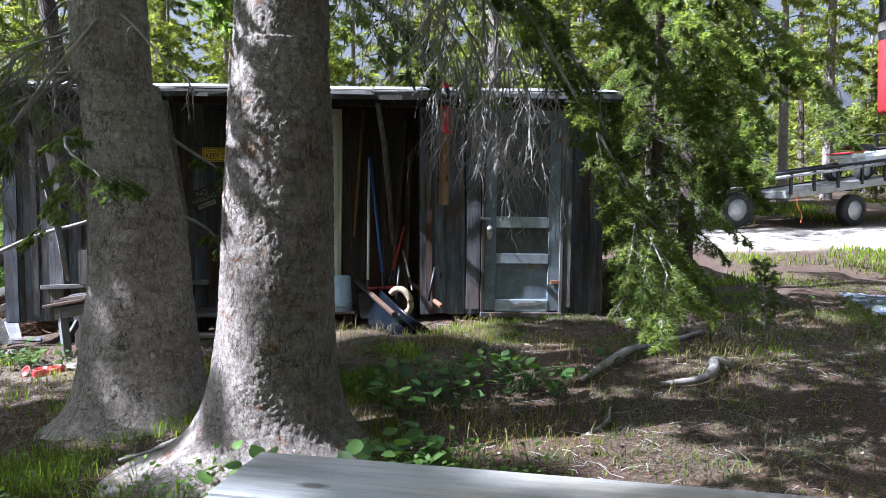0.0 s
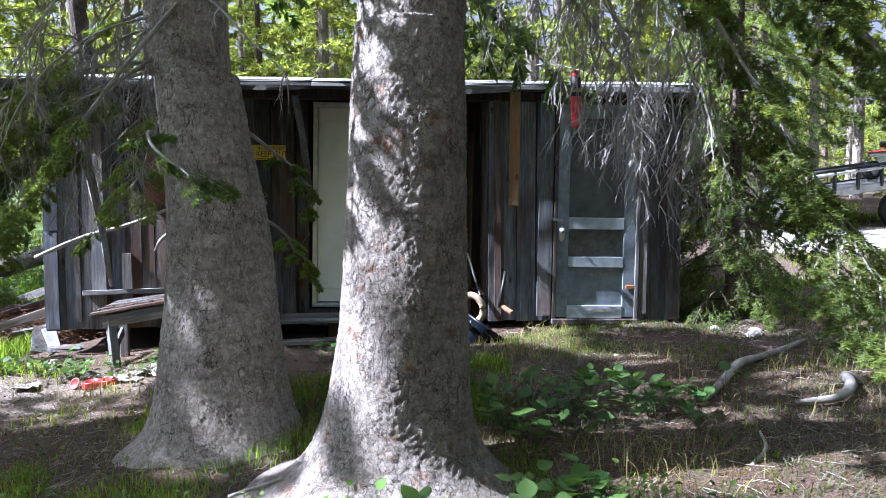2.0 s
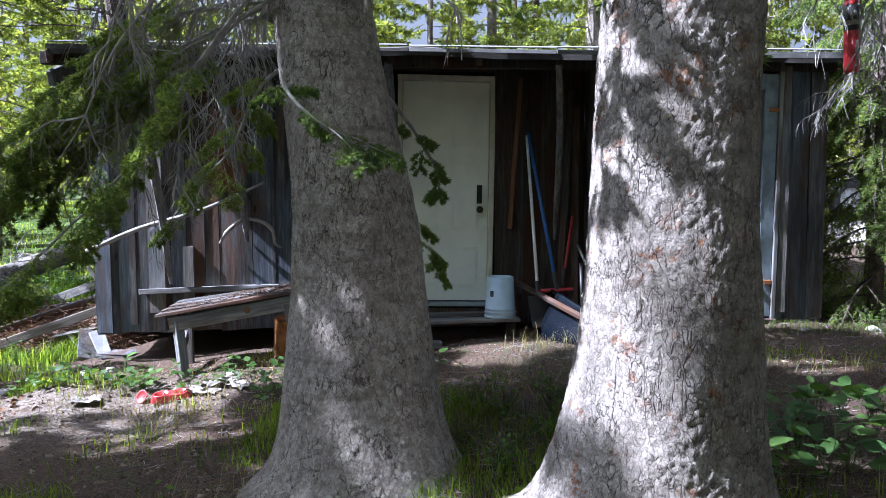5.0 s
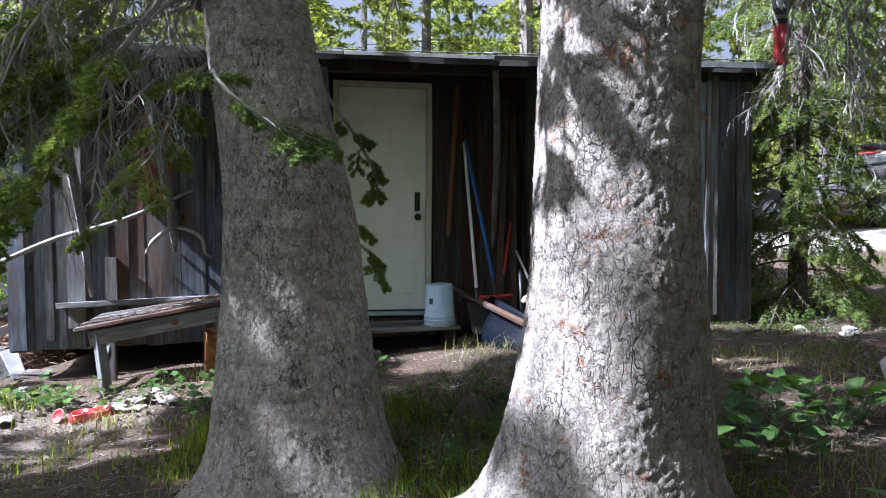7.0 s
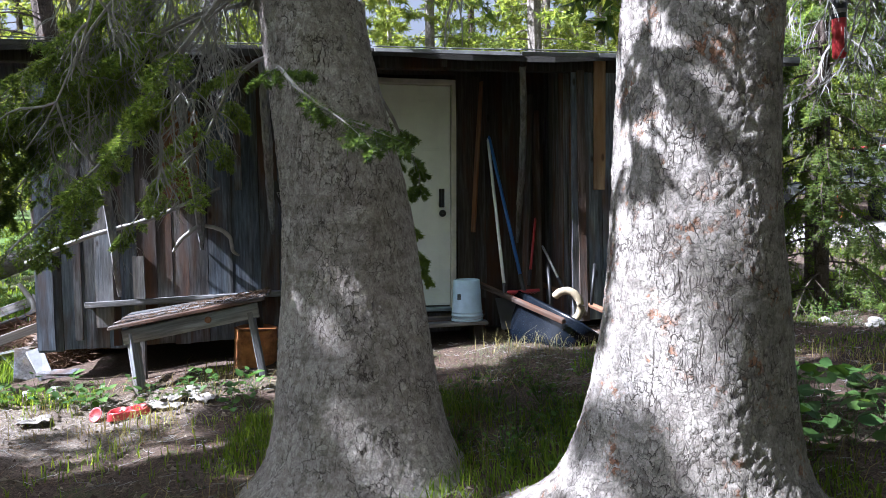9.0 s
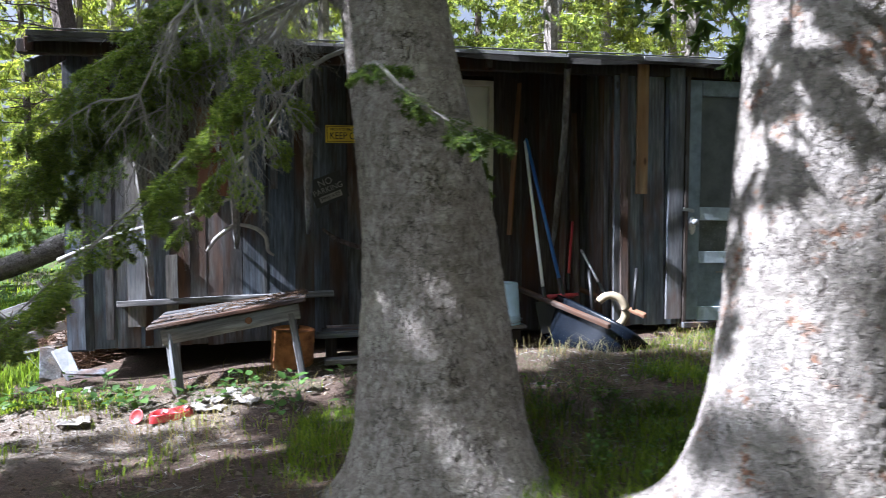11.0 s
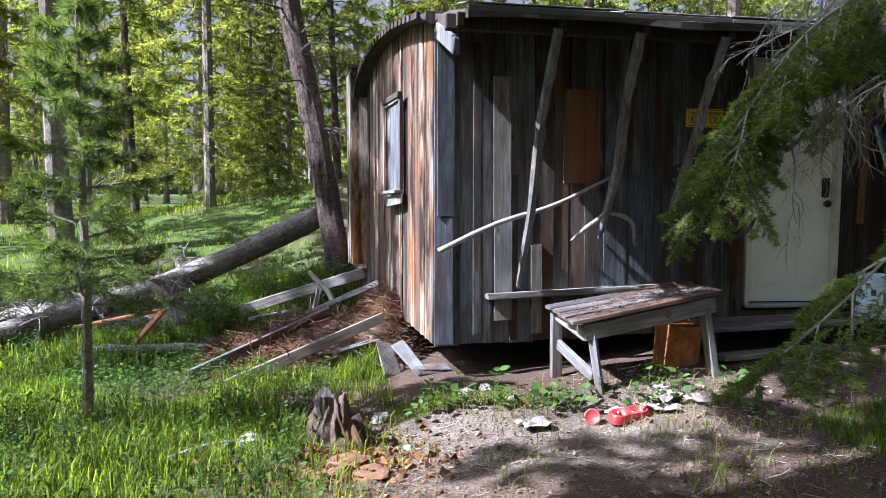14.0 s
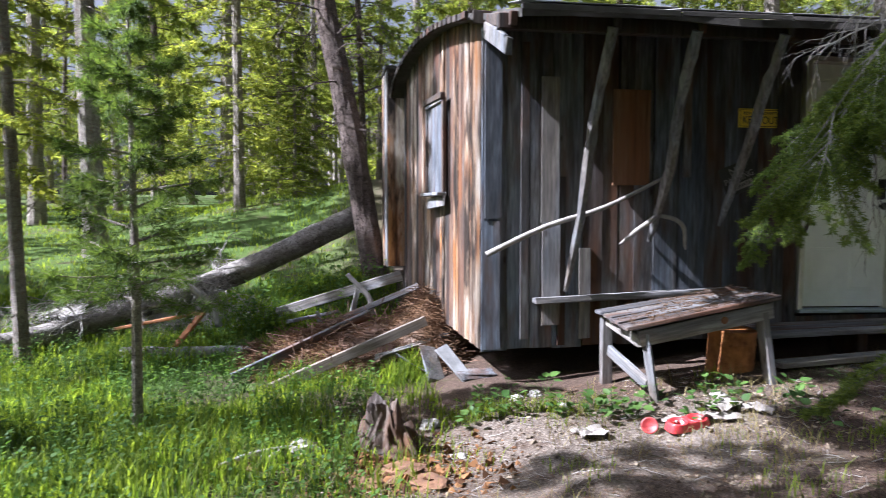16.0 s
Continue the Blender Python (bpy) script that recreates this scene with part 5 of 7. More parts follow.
def words(text, size, mat, m, parent, name="lettering", depth=0.001, width=None):
    """Letters in the built-in font, as a mesh."""
    cu = bpy.data.curves.new(name, "FONT")
    cu.body, cu.size, cu.align_x, cu.align_y, cu.extrude = text, size, "CENTER", "CENTER", depth
    tmp = bpy.data.objects.new("tmp", cu)
    scene.collection.objects.link(tmp)
    bpy.context.view_layer.update()
    me = bpy.data.meshes.new_from_object(tmp.evaluated_get(bpy.context.evaluated_depsgraph_get()))
    bpy.data.objects.remove(tmp)
    if width:
        xs = [v.co.x for v in me.vertices]
        k = width / (max(xs) - min(xs))
        for v in me.vertices:
            v.co.x *= k
    me.name = name
    me.materials.clear()
    me.materials.append(mat)
    ob = new(name, me)
    ob.parent, ob.matrix_basis = parent, m
    return ob


def porch_braces():
    for u0, u1, z0, w in ((0.71, 0.66, 0.62, 0.038), (1.30, 1.34, 1.0, 0.042), (1.95, 1.93, 1.12, 0.038), (2.62, 2.66, 1.55, 0.034), (3.98, 4.12, 1.0, 0.03)):
        top, foot = W(u0, -0.78, 2.44), W(u1, -0.045, z0)
        g = Geo()
        P = spline([np.zeros(3), np.array((foot + (top - foot) * 0.35) - foot) + [random.uniform(-0.03, 0.03), -0.015, 0], np.array((foot + (top - foot) * 0.7) - foot) + [random.uniform(-0.02, 0.02), 0, 0], np.array(top - foot)], 18)
        tube_geo(g, P, np.interp(np.linspace(0, 1, 18), [0, 0.12, 0.5, 1], [w * 0.45, w * 0.8, w, w * 0.9]), 7, 0.11)
        ob = obj("porch_brace", g, GREY_WOOD)
        ob.location = foot
        tagged(ob, "grey split timber brace from wall to eave", "timber", "porch braces")


porch_braces()
rod("leaning_pole", [W(0.0, -0.20, 0.92), W(0.45, -0.18, 1.12), W(0.95, -0.12, 1.27), W(1.50, -0.05, 1.52)], [0.022, 0.020, 0.018, 0.012], DEAD_TWIG, "long bare grey pole leaning along the wall", "pole")
rod("crooked_branch", [W(1.10, -0.05, 0.98), W(1.18, -0.14, 1.08), W(1.28, -0.18, 1.16), W(1.36, -0.14, 1.22)], [0.012, 0.018, 0.02, 0.012], DEAD_TWIG, "crooked grey branch hung on the plank wall", "branch")
rod("crooked_branch", [W(1.38, -0.14, 1.20), W(1.50, -0.16, 1.17), W(1.58, -0.14, 1.10), W(1.60, -0.12, 0.98), W(1.64, -0.06, 0.94)], [0.014, 0.018, 0.018, 0.014, 0.01], DEAD_TWIG, "crooked grey branch hung on the plank wall", "branch")
rod("crooked_branch", [W(2.05, -0.08, 1.16), W(2.2, -0.14, 1.06), W(2.42, -0.16, 1.0), W(2.58, -0.15, 1.05), W(2.66, -0.14, 1.16)], [0.012, 0.02, 0.022, 0.018, 0.012], BARK_RED, "dark curved branch hung beside the white door", "branch")


def ledge():
    ob = beam("ledge_board", W(0.40, -0.07, 0.555), W(2.14, -0.07, 0.61), 0.10, 0.042, GREY_WOOD, None, 0, wear=0.006)
    tagged(ob, "long grey ledge plank nailed along the wall", "plank")


ledge()


def yellow_sign():
    ob = thing("warning_sign", SHED @ pose(2.275, -0.034, 1.975, 90, 0, 0), "yellow warning sign with black lettering on planks", "sign")
    part("plate", box(0.385, 0.15, 0.004, bevel=0.0015), YELLOW, ob)
    bm = bmesh.new()
    for x, y, sx, sy in ((0, 0.064, 0.36, 0.004), (0, -0.064, 0.36, 0.004), (-0.178, 0, 0.004, 0.13), (0.178, 0, 0.004, 0.13)):
        box(sx, sy, 0.001, (x, y, 0.0027), (0, 0, 0), 0, bm)
    part("border", bm, INK, ob)
    words("PRIVATE PROPERTY", 0.034, INK, pose(0, 0.037, 0.003), ob, width=0.30)
    words("KEEP OUT", 0.085, INK, pose(0, -0.018, 0.003), ob, width=0.31)


yellow_sign()


def dark_sign():
    ob = thing("parking_sign", SHED @ pose(2.10, -0.034, 1.50, 90, 0, 0) @ pose(0, 0, 0, 0, 0, 22), "dark metal sign with worn pale lettering", "sign")
    part("plate", box(0.30, 0.24, 0.004, bevel=0.0015), INK, ob)
    words("NO", 0.08, PAPER, pose(0, 0.065, 0.003), ob, width=0.12)
    words("PARKING", 0.07, PAPER, pose(0, 0.0, 0.003), ob, width=0.26)
    part("strip", box(0.20, 0.05, 0.002, (0, -0.065, 0.003), bevel=0.0005), PAPER, ob)
    words("PRIVATE", 0.04, INK, pose(0, -0.065, 0.0045), ob, width=0.17)


dark_sign()


def bench():
    ob = thing("work_bench", pose(-3.30, 6.95, 0.0, 0, 0, 4), "rough sagging outdoor wooden bench covered in needles", "bench")
    plank("apron", 0.99, 0.035, 0.115, (0.0, -0.27, 0.475), (0, -10, 0), GREY_WOOD, ob)
    plank("apron", 0.99, 0.03, 0.10, (0.0, 0.27, 0.50), (0, -8, 0), DARK_WOOD, ob)
    for k in range(4):
        plank("top_board", 1.13, 0.142, 0.024, (-0.02 + random.uniform(-0.02, 0.02), -0.235 + 0.15 * k, 0.555 + 0.006 * k), (0, -9.6 + 0.5 * k, 0), WALL_WOOD, ob, wear=0.004)
    for name, a, b, w, m in (("leg", (-0.43, -0.25, 0.42), (-0.37, -0.29, -0.06), 0.08, GREY_WOOD), ("leg", (0.42, -0.24, 0.56), (0.52, -0.24, -0.04), 0.09, GREY_WOOD), ("leg", (-0.50, 0.25, 0.46), (-0.50, 0.25, -0.14), 0.08, WALL_WOOD), ("leg", (0.44, 0.25, 0.56), (0.46, 0.25, -0.08), 0.08, DARK_WOOD)):
        beam(name, b, a, w, 0.05, m, ob, 0)
    beam("end_rail", (-0.50, 0.22, 0.44), (-0.47, -0.26, 0.37), 0.035, 0.09, GREY_WOOD, ob, 0)
    beam("brace", (-0.50, 0.20, 0.22), (-0.42, -0.27, 0.08), 0.03, 0.08, GREY_WOOD, ob, 0)
    part("knot", lathe([(0.001, 0.004), (0.02, 0.004), (0.026, 0.0)], 14, pose(0.12, -0.289, 0.50, 90, 0, 0)), BROWN_WOOD, ob)
    g = Geo()
    n = 900
    x, y = rng.uniform(-0.55, 0.52, n), rng.uniform(-0.30, 0.29, n)
    z = 0.572 + np.tan(radians(9.4)) * x + 0.01 * rng.random(n) + 0.03 * (y + 0.3) * 0.5
    a = rng.uniform(0, 6.28, n)
    A = np.stack([x, y, z], -1)
    B = A + np.stack([np.cos(a) * 0.045, np.sin(a) * 0.045, np.cos(a) * 0.008 + rng.uniform(0, 0.012, n)], -1)
    sticks(g, A, B, 0.0022, 0.001)
    obj("needle_litter", g, BROWN_NEEDLES, ob, label="brown fallen needles")


bench()


RUST_PATCHED = simple("patched_rust", (0.50, 0.21, 0.065), 0.85, vary=0.5, scale=9, colour2=(0.10, 0.028, 0.010), bumps=0.6)


def drum():
    ob = thing("rusty_can", pose(-2.90, 7.10, 0.0, 2, 3, 0), "rusty metal can standing under the bench", "can")
    r = 0.168
    part("body", lathe([(0.001, 0.0), (r, 0.0), (r + 0.004, 0.008), (r, 0.016), (r, 0.12), (r + 0.005, 0.13), (r, 0.14), (r, 0.26), (r + 0.005, 0.27), (r, 0.28), (r, 0.355), (r + 0.005, 0.365), (r - 0.006, 0.37), (r - 0.01, 0.35), (0.001, 0.35)], 28), RUST_PATCHED, ob, smooth=True)


drum()


def step_planks():
    ob = thing("porch_step", SHED @ pose(2.86, -0.32, 0.0), "worn grey plank step below the white door", "step")
    for k in range(3):
        plank("tread", 1.74 - 0.05 * k, 0.13, 0.035, (0.02 * k, -0.14 + 0.135 * k, 0.325 + 0.004 * k), (0, -0.9, 0), GREY_WOOD if k == 0 else WALL_WOOD, ob, wear=0.004)
    for x in (-0.75, 0.05, 0.8):
        part("support", box(0.09, 0.30, 0.26, (x, 0.02, 0.18), bevel=0.006), DARK_WOOD, ob)
    p = thing("step_plank", SHED @ pose(2.55, -0.60, 0.0), "low grey plank lying before the step", "plank")
    plank("plank", 1.0, 0.15, 0.04, (0, 0, 0.14), (0, -1.5, 3), GREY_WOOD, p, wear=0.005)
    part("block", box(0.12, 0.12, 0.13, (-0.3, 0, 0.06), bevel=0.006), DARK_WOOD, p)
    part("block", box(0.12, 0.12, 0.13, (0.35, 0, 0.07), bevel=0.006), DARK_WOOD, p)


step_planks()


def bucket():
    ob = thing("plastic_bucket", pose(-1.13, 7.27, 0.352, 0, 0, 0), "pale blue upturned plastic bucket standing on the step", "bucket")
    part("body", lathe([(0.128, 0.0), (0.137, 0.0), (0.138, 0.012), (0.133, 0.014), (0.133, 0.04), (0.137, 0.042), (0.137, 0.052), (0.131, 0.055), (0.131, 0.07), (0.134, 0.072), (0.134, 0.08), (0.129, 0.083), (0.114, 0.34), (0.110, 0.35), (0.10, 0.352), (0.10, 0.343), (0.001, 0.342)], 32), BUCKET, ob, smooth=True)
    g = Geo()
    a = np.linspace(-0.2, 3.3, 18)
    tube_geo(g, np.stack([0.142 * np.cos(a), -0.142 * np.abs(np.sin(a)) * 0.95 - 0.02, 0.05 - 0.03 * np.sin(a)], -1), 0.0025, 6)
    obj("wire_handle", g, TIN, ob)
    part("label_patch", box(0.035, 0.003, 0.05, (-0.078, -0.0965, 0.21), (-3, 0, -39), 0.001), DIRTY_GLASS, ob, "torn dark label")


bucket()


def wheelbarrow():
    ob = thing("wheelbarrow", pose(-0.62, 6.95, 0.24, 0, 0, -63), "black steel wheelbarrow tipped against the wall", "wheelbarrow")
    tilt = pose(0.05, 0.11, -0.04, -34, 13, 0)
    b = bmesh.new()
    n = 28
    rings = []
    for fr, z in ((1.0, 0.22), (1.04, 0.225), (1.04, 0.205), (0.98, 0.16), (0.92, 0.0), (0.80, -0.11), (0.66, -0.15), (0.45, -0.165)):
        ring = []
        for i in range(n):
            a = 2 * math.pi * i / n
            cx, sx = math.copysign(abs(math.cos(a)) ** 0.55, math.cos(a)), math.copysign(abs(math.sin(a)) ** 0.55, math.sin(a))
            ring.append(b.verts.new((cx * 0.47 * fr + 0.06 * (z if cx > 0 else 0), sx * 0.30 * fr, z)))
        rings.append(ring)
    for p, q in zip(rings, rings[1:]):
        for i in range(n):
            b.faces.new((p[i], p[(i + 1) % n], q[(i + 1) % n], q[i]))
    b.faces.new(rings[-1])
    inner = [b.verts.new(v.co + Vector((0, 0, 0.012))) for v in rings[-1]]
    b.faces.new(inner[::-1])
    bmesh.ops.recalc_face_normals(b, faces=b.faces[:])
    b.transform(tilt)
    part("tray", b, TRAY_BLACK, ob, smooth=True)
    beam("handle", (-0.63, -0.10, 0.40), (0.50, -0.12, 0.20), 0.038, 0.038, RED_BOARD, ob, 20, "weathered wooden handle")
    beam("handle", (-0.55, 0.46, 0.40), (0.36, 0.44, 0.22), 0.035, 0.035, BROWN_WOOD, ob, 20, "weathered wooden handle")
    g = Geo()
    a = np.linspace(-1.7, 2.5, 26)
    tube_geo(g, np.stack([0.108 * np.cos(a), 0 * a, 0.125 * np.sin(a)], -1), 0.030, 12, 0.03, True)
    t = obj("tyre", g, TAN_TYRE, ob, True, "sun-faded tan tyre")
    t.matrix_basis = pose(0.42, -0.02, 0.30, 12, 0, 40)
    for x, y, x2, y2 in ((0.16, 0.05, 0.02, 0.14), (0.36, 0.30, 0.30, 0.40)):
        g = Geo()
        tube_geo(g, [(x, y, 0.28), ((x + x2) / 2, (y + y2) / 2, 0.45), (x2, y2, 0.60)], 0.014, 8)
        obj("leg_tube", g, BLACK, ob, True)


# glossy black; the blue cast in the colour imitates a sky reflection
TRAY_BLACK = simple("black_paint_blue_sheen", (0.004, 0.006, 0.010), 0.24, vary=0.4, scale=6, bumps=0.05)
TRAY_BLACK.node_tree.nodes["Principled BSDF"].inputs["Specular IOR Level"].default_value = 0.3
TAN_TYRE = simple("faded_tan_rubber", (0.36, 0.29, 0.19), 0.85, vary=0.45, scale=10)
wheelbarrow()


def long_tool(name, label, foot, top, r, mat, head=None, grip=None):
    foot, top = Vector(foot), Vector(top)
    ob = thing(name, Matrix.Translation(foot) @ (top - foot).to_track_quat("Z", "Y").to_matrix().to_4x4(), label, name.split("_")[-1])
    ln = (top - foot).length
    part("handle", lathe([(0.001, 0.0), (r, 0.0), (r, ln * 0.5), (r * 0.95, ln - 0.02), (r * 0.6, ln), (0.001, ln)], 10), mat, ob, smooth=True)
    part("ferrule", lathe([(r * 1.25, -0.02), (r * 1.3, 0.12), (r * 1.05, 0.13)], 10), BLACK, ob)
    if head == "blade":
        b = box(0.20, 0.006, 0.26, (0, 0, -0.14), bevel=0.002)
        for v in b.verts:
            f = (-v.co.z) / 0.27
            v.co.x *= 1 - 0.35 * max(0, f - 0.6) / 0.4
            v.co.y += 0.04 * (v.co.x / 0.1) ** 2
        part("blade", b, RUST if mat is BROWN_WOOD else BLACK, ob)
    if head == "rake":
        part("head", box(0.32, 0.02, 0.025, (0, 0, -0.02), bevel=0.004), RED, ob)
        for k in range(9):
            part("tine", box(0.008, 0.07, 0.006, (-0.14 + 0.035 * k, -0.035, -0.03), bevel=0), RED, ob)
    if grip:
        part("grip", box(0.11, 0.025, 0.03, (0, 0, ln), bevel=0.008), grip, ob)
    return ob


long_tool("garden_shovel", "long pale-handled shovel leaning on the wall", (-0.82, 7.12, 0.55), W(3.86, -0.03, 1.95), 0.014, WHITE, "blade")
long_tool("garden_rake", "blue-handled rake leaning on the wall", (-0.66, 7.15, 0.62), W(3.87, -0.03, 1.97), 0.015, BLUE, "rake")
long_tool("loppers", "red-handled garden loppers leaning in the corner", (-0.60, 7.2, 0.66), (-0.47, 7.5, 1.22), 0.012, RED)
long_tool("steel_bar", "short pale steel bar leaning in the corner", (-0.36, 6.95, 0.62), (-0.47, 7.25, 0.98), 0.011, CHROME)
tagged(beam("leaning_board", W(3.70, -0.08, 1.10), W(3.80, -0.04, 2.46), 0.06, 0.02, BROWN_WOOD, None, 0), "narrow red-brown board leaning on the dark wall", "board")
for u0, u1, z0, z1, m in ((4.10, 4.26, 0.45, 2.35, DARK_WOOD), (4.24, 4.30, 0.45, 2.2, RED_BOARD), (4.18, 4.34, 0.45, 1.9, DARK_WOOD)):
    tagged(beam("leaning_board", W(u0, -0.32, z0 - 0.12), W(u1, -0.06, z1), 0.075, 0.022, m, None, random.uniform(-30, 30)), "old board leaning in the porch corner", "board", "boards in the corner")

# ---- by the end wall ----
def fallen_log():
    ob = thing("fallen_log", pose(-8.9, 9.45, 0.0), "grey barkless fallen log with broken branch stubs", "log")
    g = Geo()
    lie = (Vector((3.25, 2.05, 1.22)) - Vector((-1.0, -1.75, -0.06))).to_track_quat("Z", "Y").to_matrix()
    P = spline([(-1.0, -1.75, -0.06), (0.15, -0.35, 0.03), (1.6, 1.0, 0.44), (3.25, 2.05, 1.22)], 40)
    tube_geo(g, P @ np.array(lie), np.linspace(0.085, 0.155, 40), 22, 0.05)
    stem = obj("stem", g, LOG_BARK, ob, True)
    stem.matrix_basis = lie.to_4x4()
    t = Geo()
    for k in range(44):
        i = 3 + int(24 * rng.random())
        dead_spray(t, P[i], (rng.normal() * 0.6 - 0.3, rng.normal() * 0.6, 0.5), rng.uniform(0.35, 0.9), 0.010, 1, 0.5)
    obj("dead_brush", t, DEAD_TWIG, ob)


LOG = wood("barkless_log", [(0.10, 0.09, 0.08), (0.26, 0.24, 0.22), (0.40, 0.38, 0.35)], (0.2, 0.12, 0.06), 0.1, tone=0.1)
LOG_BARK = bark("grey_log_bark", (0.05, 0.042, 0.036), (0.19, 0.175, 0.16), (0.36, 0.34, 0.32), (0.2, 0.12, 0.07), 0.5)
fallen_log()


def heap(name, label, cx, cy, sx, sy, h, n, ln, mat, r=0.004, rise=0.0):
    """A loose heap of sticks or needles, uncountable."""
    g = Geo()
    a, q = rng.uniform(0, 6.28, n), np.sqrt(rng.random(n))
    x, y = q * np.cos(a), q * np.sin(a)
    top = h * (1 - q ** 1.5)
    z = gz(cx + sx * x, cy + sy * y) + top * rng.uniform(0.3, 1.0, n) + rise * np.clip(x, 0, 1)
    A = np.stack([cx + sx * x, cy + sy * y, z], -1)
    d = unit(np.stack([rng.normal(size=n), rng.normal(size=n), rng.normal(size=n) * 0.35 - 0.1], -1)) * ln * rng.uniform(0.5, 1.3, (n, 1))
    sticks(g, A - d / 2, A + d / 2, r, r * 0.6)
    base = Geo()
    m = 20
    ring = [(cx, cy, float(gz(cx, cy)) + h * 0.8)]
    for k in (0.5, 1.0):
        for i in range(m):
            t = 2 * math.pi * i / m
            px, py = cx + sx * k * math.cos(t), cy + sy * k * math.sin(t)
            ring.append((px, py, float(gz(px, py)) + (h * 0.55 if k < 1 else -0.03)))
    tr = [(0, 1 + i, 1 + (i + 1) % m) for i in range(m)]
    qd = [(1 + i, 1 + m + i, 1 + m + (i + 1) % m, 1 + (i + 1) % m) for i in range(m)]
    g.add(ring, tr, qd)
    return tagged(obj(name, g, mat), label, "debris", kind="stuff")


BROWN_STICKS = simple("brown_sticks", (0.17, 0.10, 0.065), 0.9, vary=0.6, scale=7)
TAN_GREY = wood("tan_grey_plank", [(0.12, 0.09, 0.065), (0.24, 0.19, 0.145), (0.36, 0.30, 0.24)], (0.3, 0.18, 0.09), 0.2, tone=0.2)
heap("brush_heap", "heap of brown dead needles and twigs against the wall", -5.10, 8.7, 0.46, 0.72, 0.70, 9000, 0.13, BROWN_NEEDLES, 0.003)
heap("needle_pile", "low spread of brown branches and needles in grass", -5.80, 8.75, 1.05, 0.85, 0.34, 9000, 0.17, BROWN_NEEDLES, 0.0035)
heap("brush_sticks", "tangle of dead brown sticks over the needle heap", -5.6, 8.8, 1.1, 0.85, 0.42, 1100, 0.5, BROWN_STICKS, 0.005)
heap("stick_litter", "scatter of bare sticks beside the fallen log", -8.2, 10.15, 1.6, 0.6, 0.34, 900, 0.5, DEAD_TWIG, 0.006)

for a, b, w, h, m in (((-6.72, 8.05, -0.16), (-5.58, 8.85, 0.24), 0.09, 0.035, WALL_WOOD), ((-6.38, 7.77, -0.19), (-5.08, 8.25, 0.27), 0.085, 0.03, TAN_GREY), ((-6.63, 10.0, 0.10), (-5.25, 9.5, 0.56), 0.11, 0.04, GREY_WOOD), ((-6.2, 9.3, 0.0), (-5.1, 8.9, 0.5), 0.07, 0.03, WALL_WOOD)):
    tagged(beam("ground_board", a, b, w, h, m, None, random.uniform(40, 110), wear=0.008), "long weathered plank lying on the brush heap", "plank", "planks on the heap")
rod("ground_pole", [(-5.56, 9.1, 0.20), (-5.60, 9.2, 0.36), (-5.72, 9.3, 0.48), (-5.82, 9.35, 0.58)], [0.028, 0.028, 0.025, 0.022], DEAD_TWIG, "short bent grey pole standing in the heap", "pole", group="poles by the shed")


def slabs():
    for x, y, z, sx, sy, sz, rx, ry, rz, m in ((-5.06, 7.86, -0.02, 0.16, 0.30, 0.03, 50, 10, 30, GREY_WOOD), (-4.88, 7.75, -0.02, 0.13, 0.42, 0.025, 38, -14, 35, PALE_SLAB), (-5.22, 8.0, -0.06, 0.12, 0.36, 0.03, 20, 25, 60, GREY_WOOD), (-4.72, 7.72, -0.08, 0.3, 0.16, 0.03, 15, 0, 10, WALL_WOOD),
                                             (-5.2, 8.22, 0.05, 0.14, 0.7, 0.03, 8, -18, -62, GREY_WOOD), (-6.2, 9.6, 0.10, 0.12, 0.6, 0.03, 5, -10, -50, GREY_WOOD), (-5.75, 9.5, 0.3, 0.05, 0.03, 0.3, 10, 15, 0, GREY_WOOD), (-6.1, 9.35, 0.10, 0.05, 0.03, 0.22, 6, -14, 0, GREY_WOOD)):
        ob = part("broken_board", box(sx, sy, sz, bevel=0.004, wear=0.022), m)
        ob.matrix_basis = pose(x, y, z, rx, ry, rz)
        tagged(ob, "broken grey board end lying in the rubble", "board", "rubble by the corner")


PALE_SLAB = simple("pale_slab", (0.19, 0.195, 0.20), 0.85, vary=0.5, scale=7)
slabs()


def rock(name, x, y, s, mat, label, flat=0.6, seed=0):
    b = bmesh.new()
    bmesh.ops.create_icosphere(b, subdivisions=3, radius=1.0)
    for v in b.verts:
        n = noise.noise(v.co * 1.3 + Vector((seed * 3.1, 0, 0))) * 0.5 + noise.noise(v.co * 3.5 + Vector((0, seed, 0))) * 0.2 + noise.noise(v.co * 8 + Vector((0, 0, seed))) * 0.10
        v.co *= 1 + n
        v.co.z *= flat
    b.transform(Matrix.Scale(s, 4))
    ob = part(name, b, mat)
    ob.location = (x, y, float(gz(x, y)) + s * flat * 0.35)
    ob.rotation_euler = (0, 0, seed)
    return tagged(ob, label, "stone" if name == "stone" else "wood", "stones in the yard" if name == "stone" else "")


for i, (x, y, s) in enumerate(((-5.95, 6.35, 0.10), (-6.12, 6.28, 0.08), (-5.15, 6.75, 0.07), (-4.4, 6.95, 0.05), (-4.55, 6.85, 0.04), (2.0, 6.45, 0.07), (1.75, 6.7, 0.05), (1.25, 6.75, 0.035), (-3.25, 6.55, 0.05), (-4.25, 6.7, 0.035), (-5.0, 6.2, 0.03), (3.3, 6.1, 0.03))):
    rock("stone", x, y, s, ROCK, "small rough grey-brown stone on the ground", seed=i + 1)


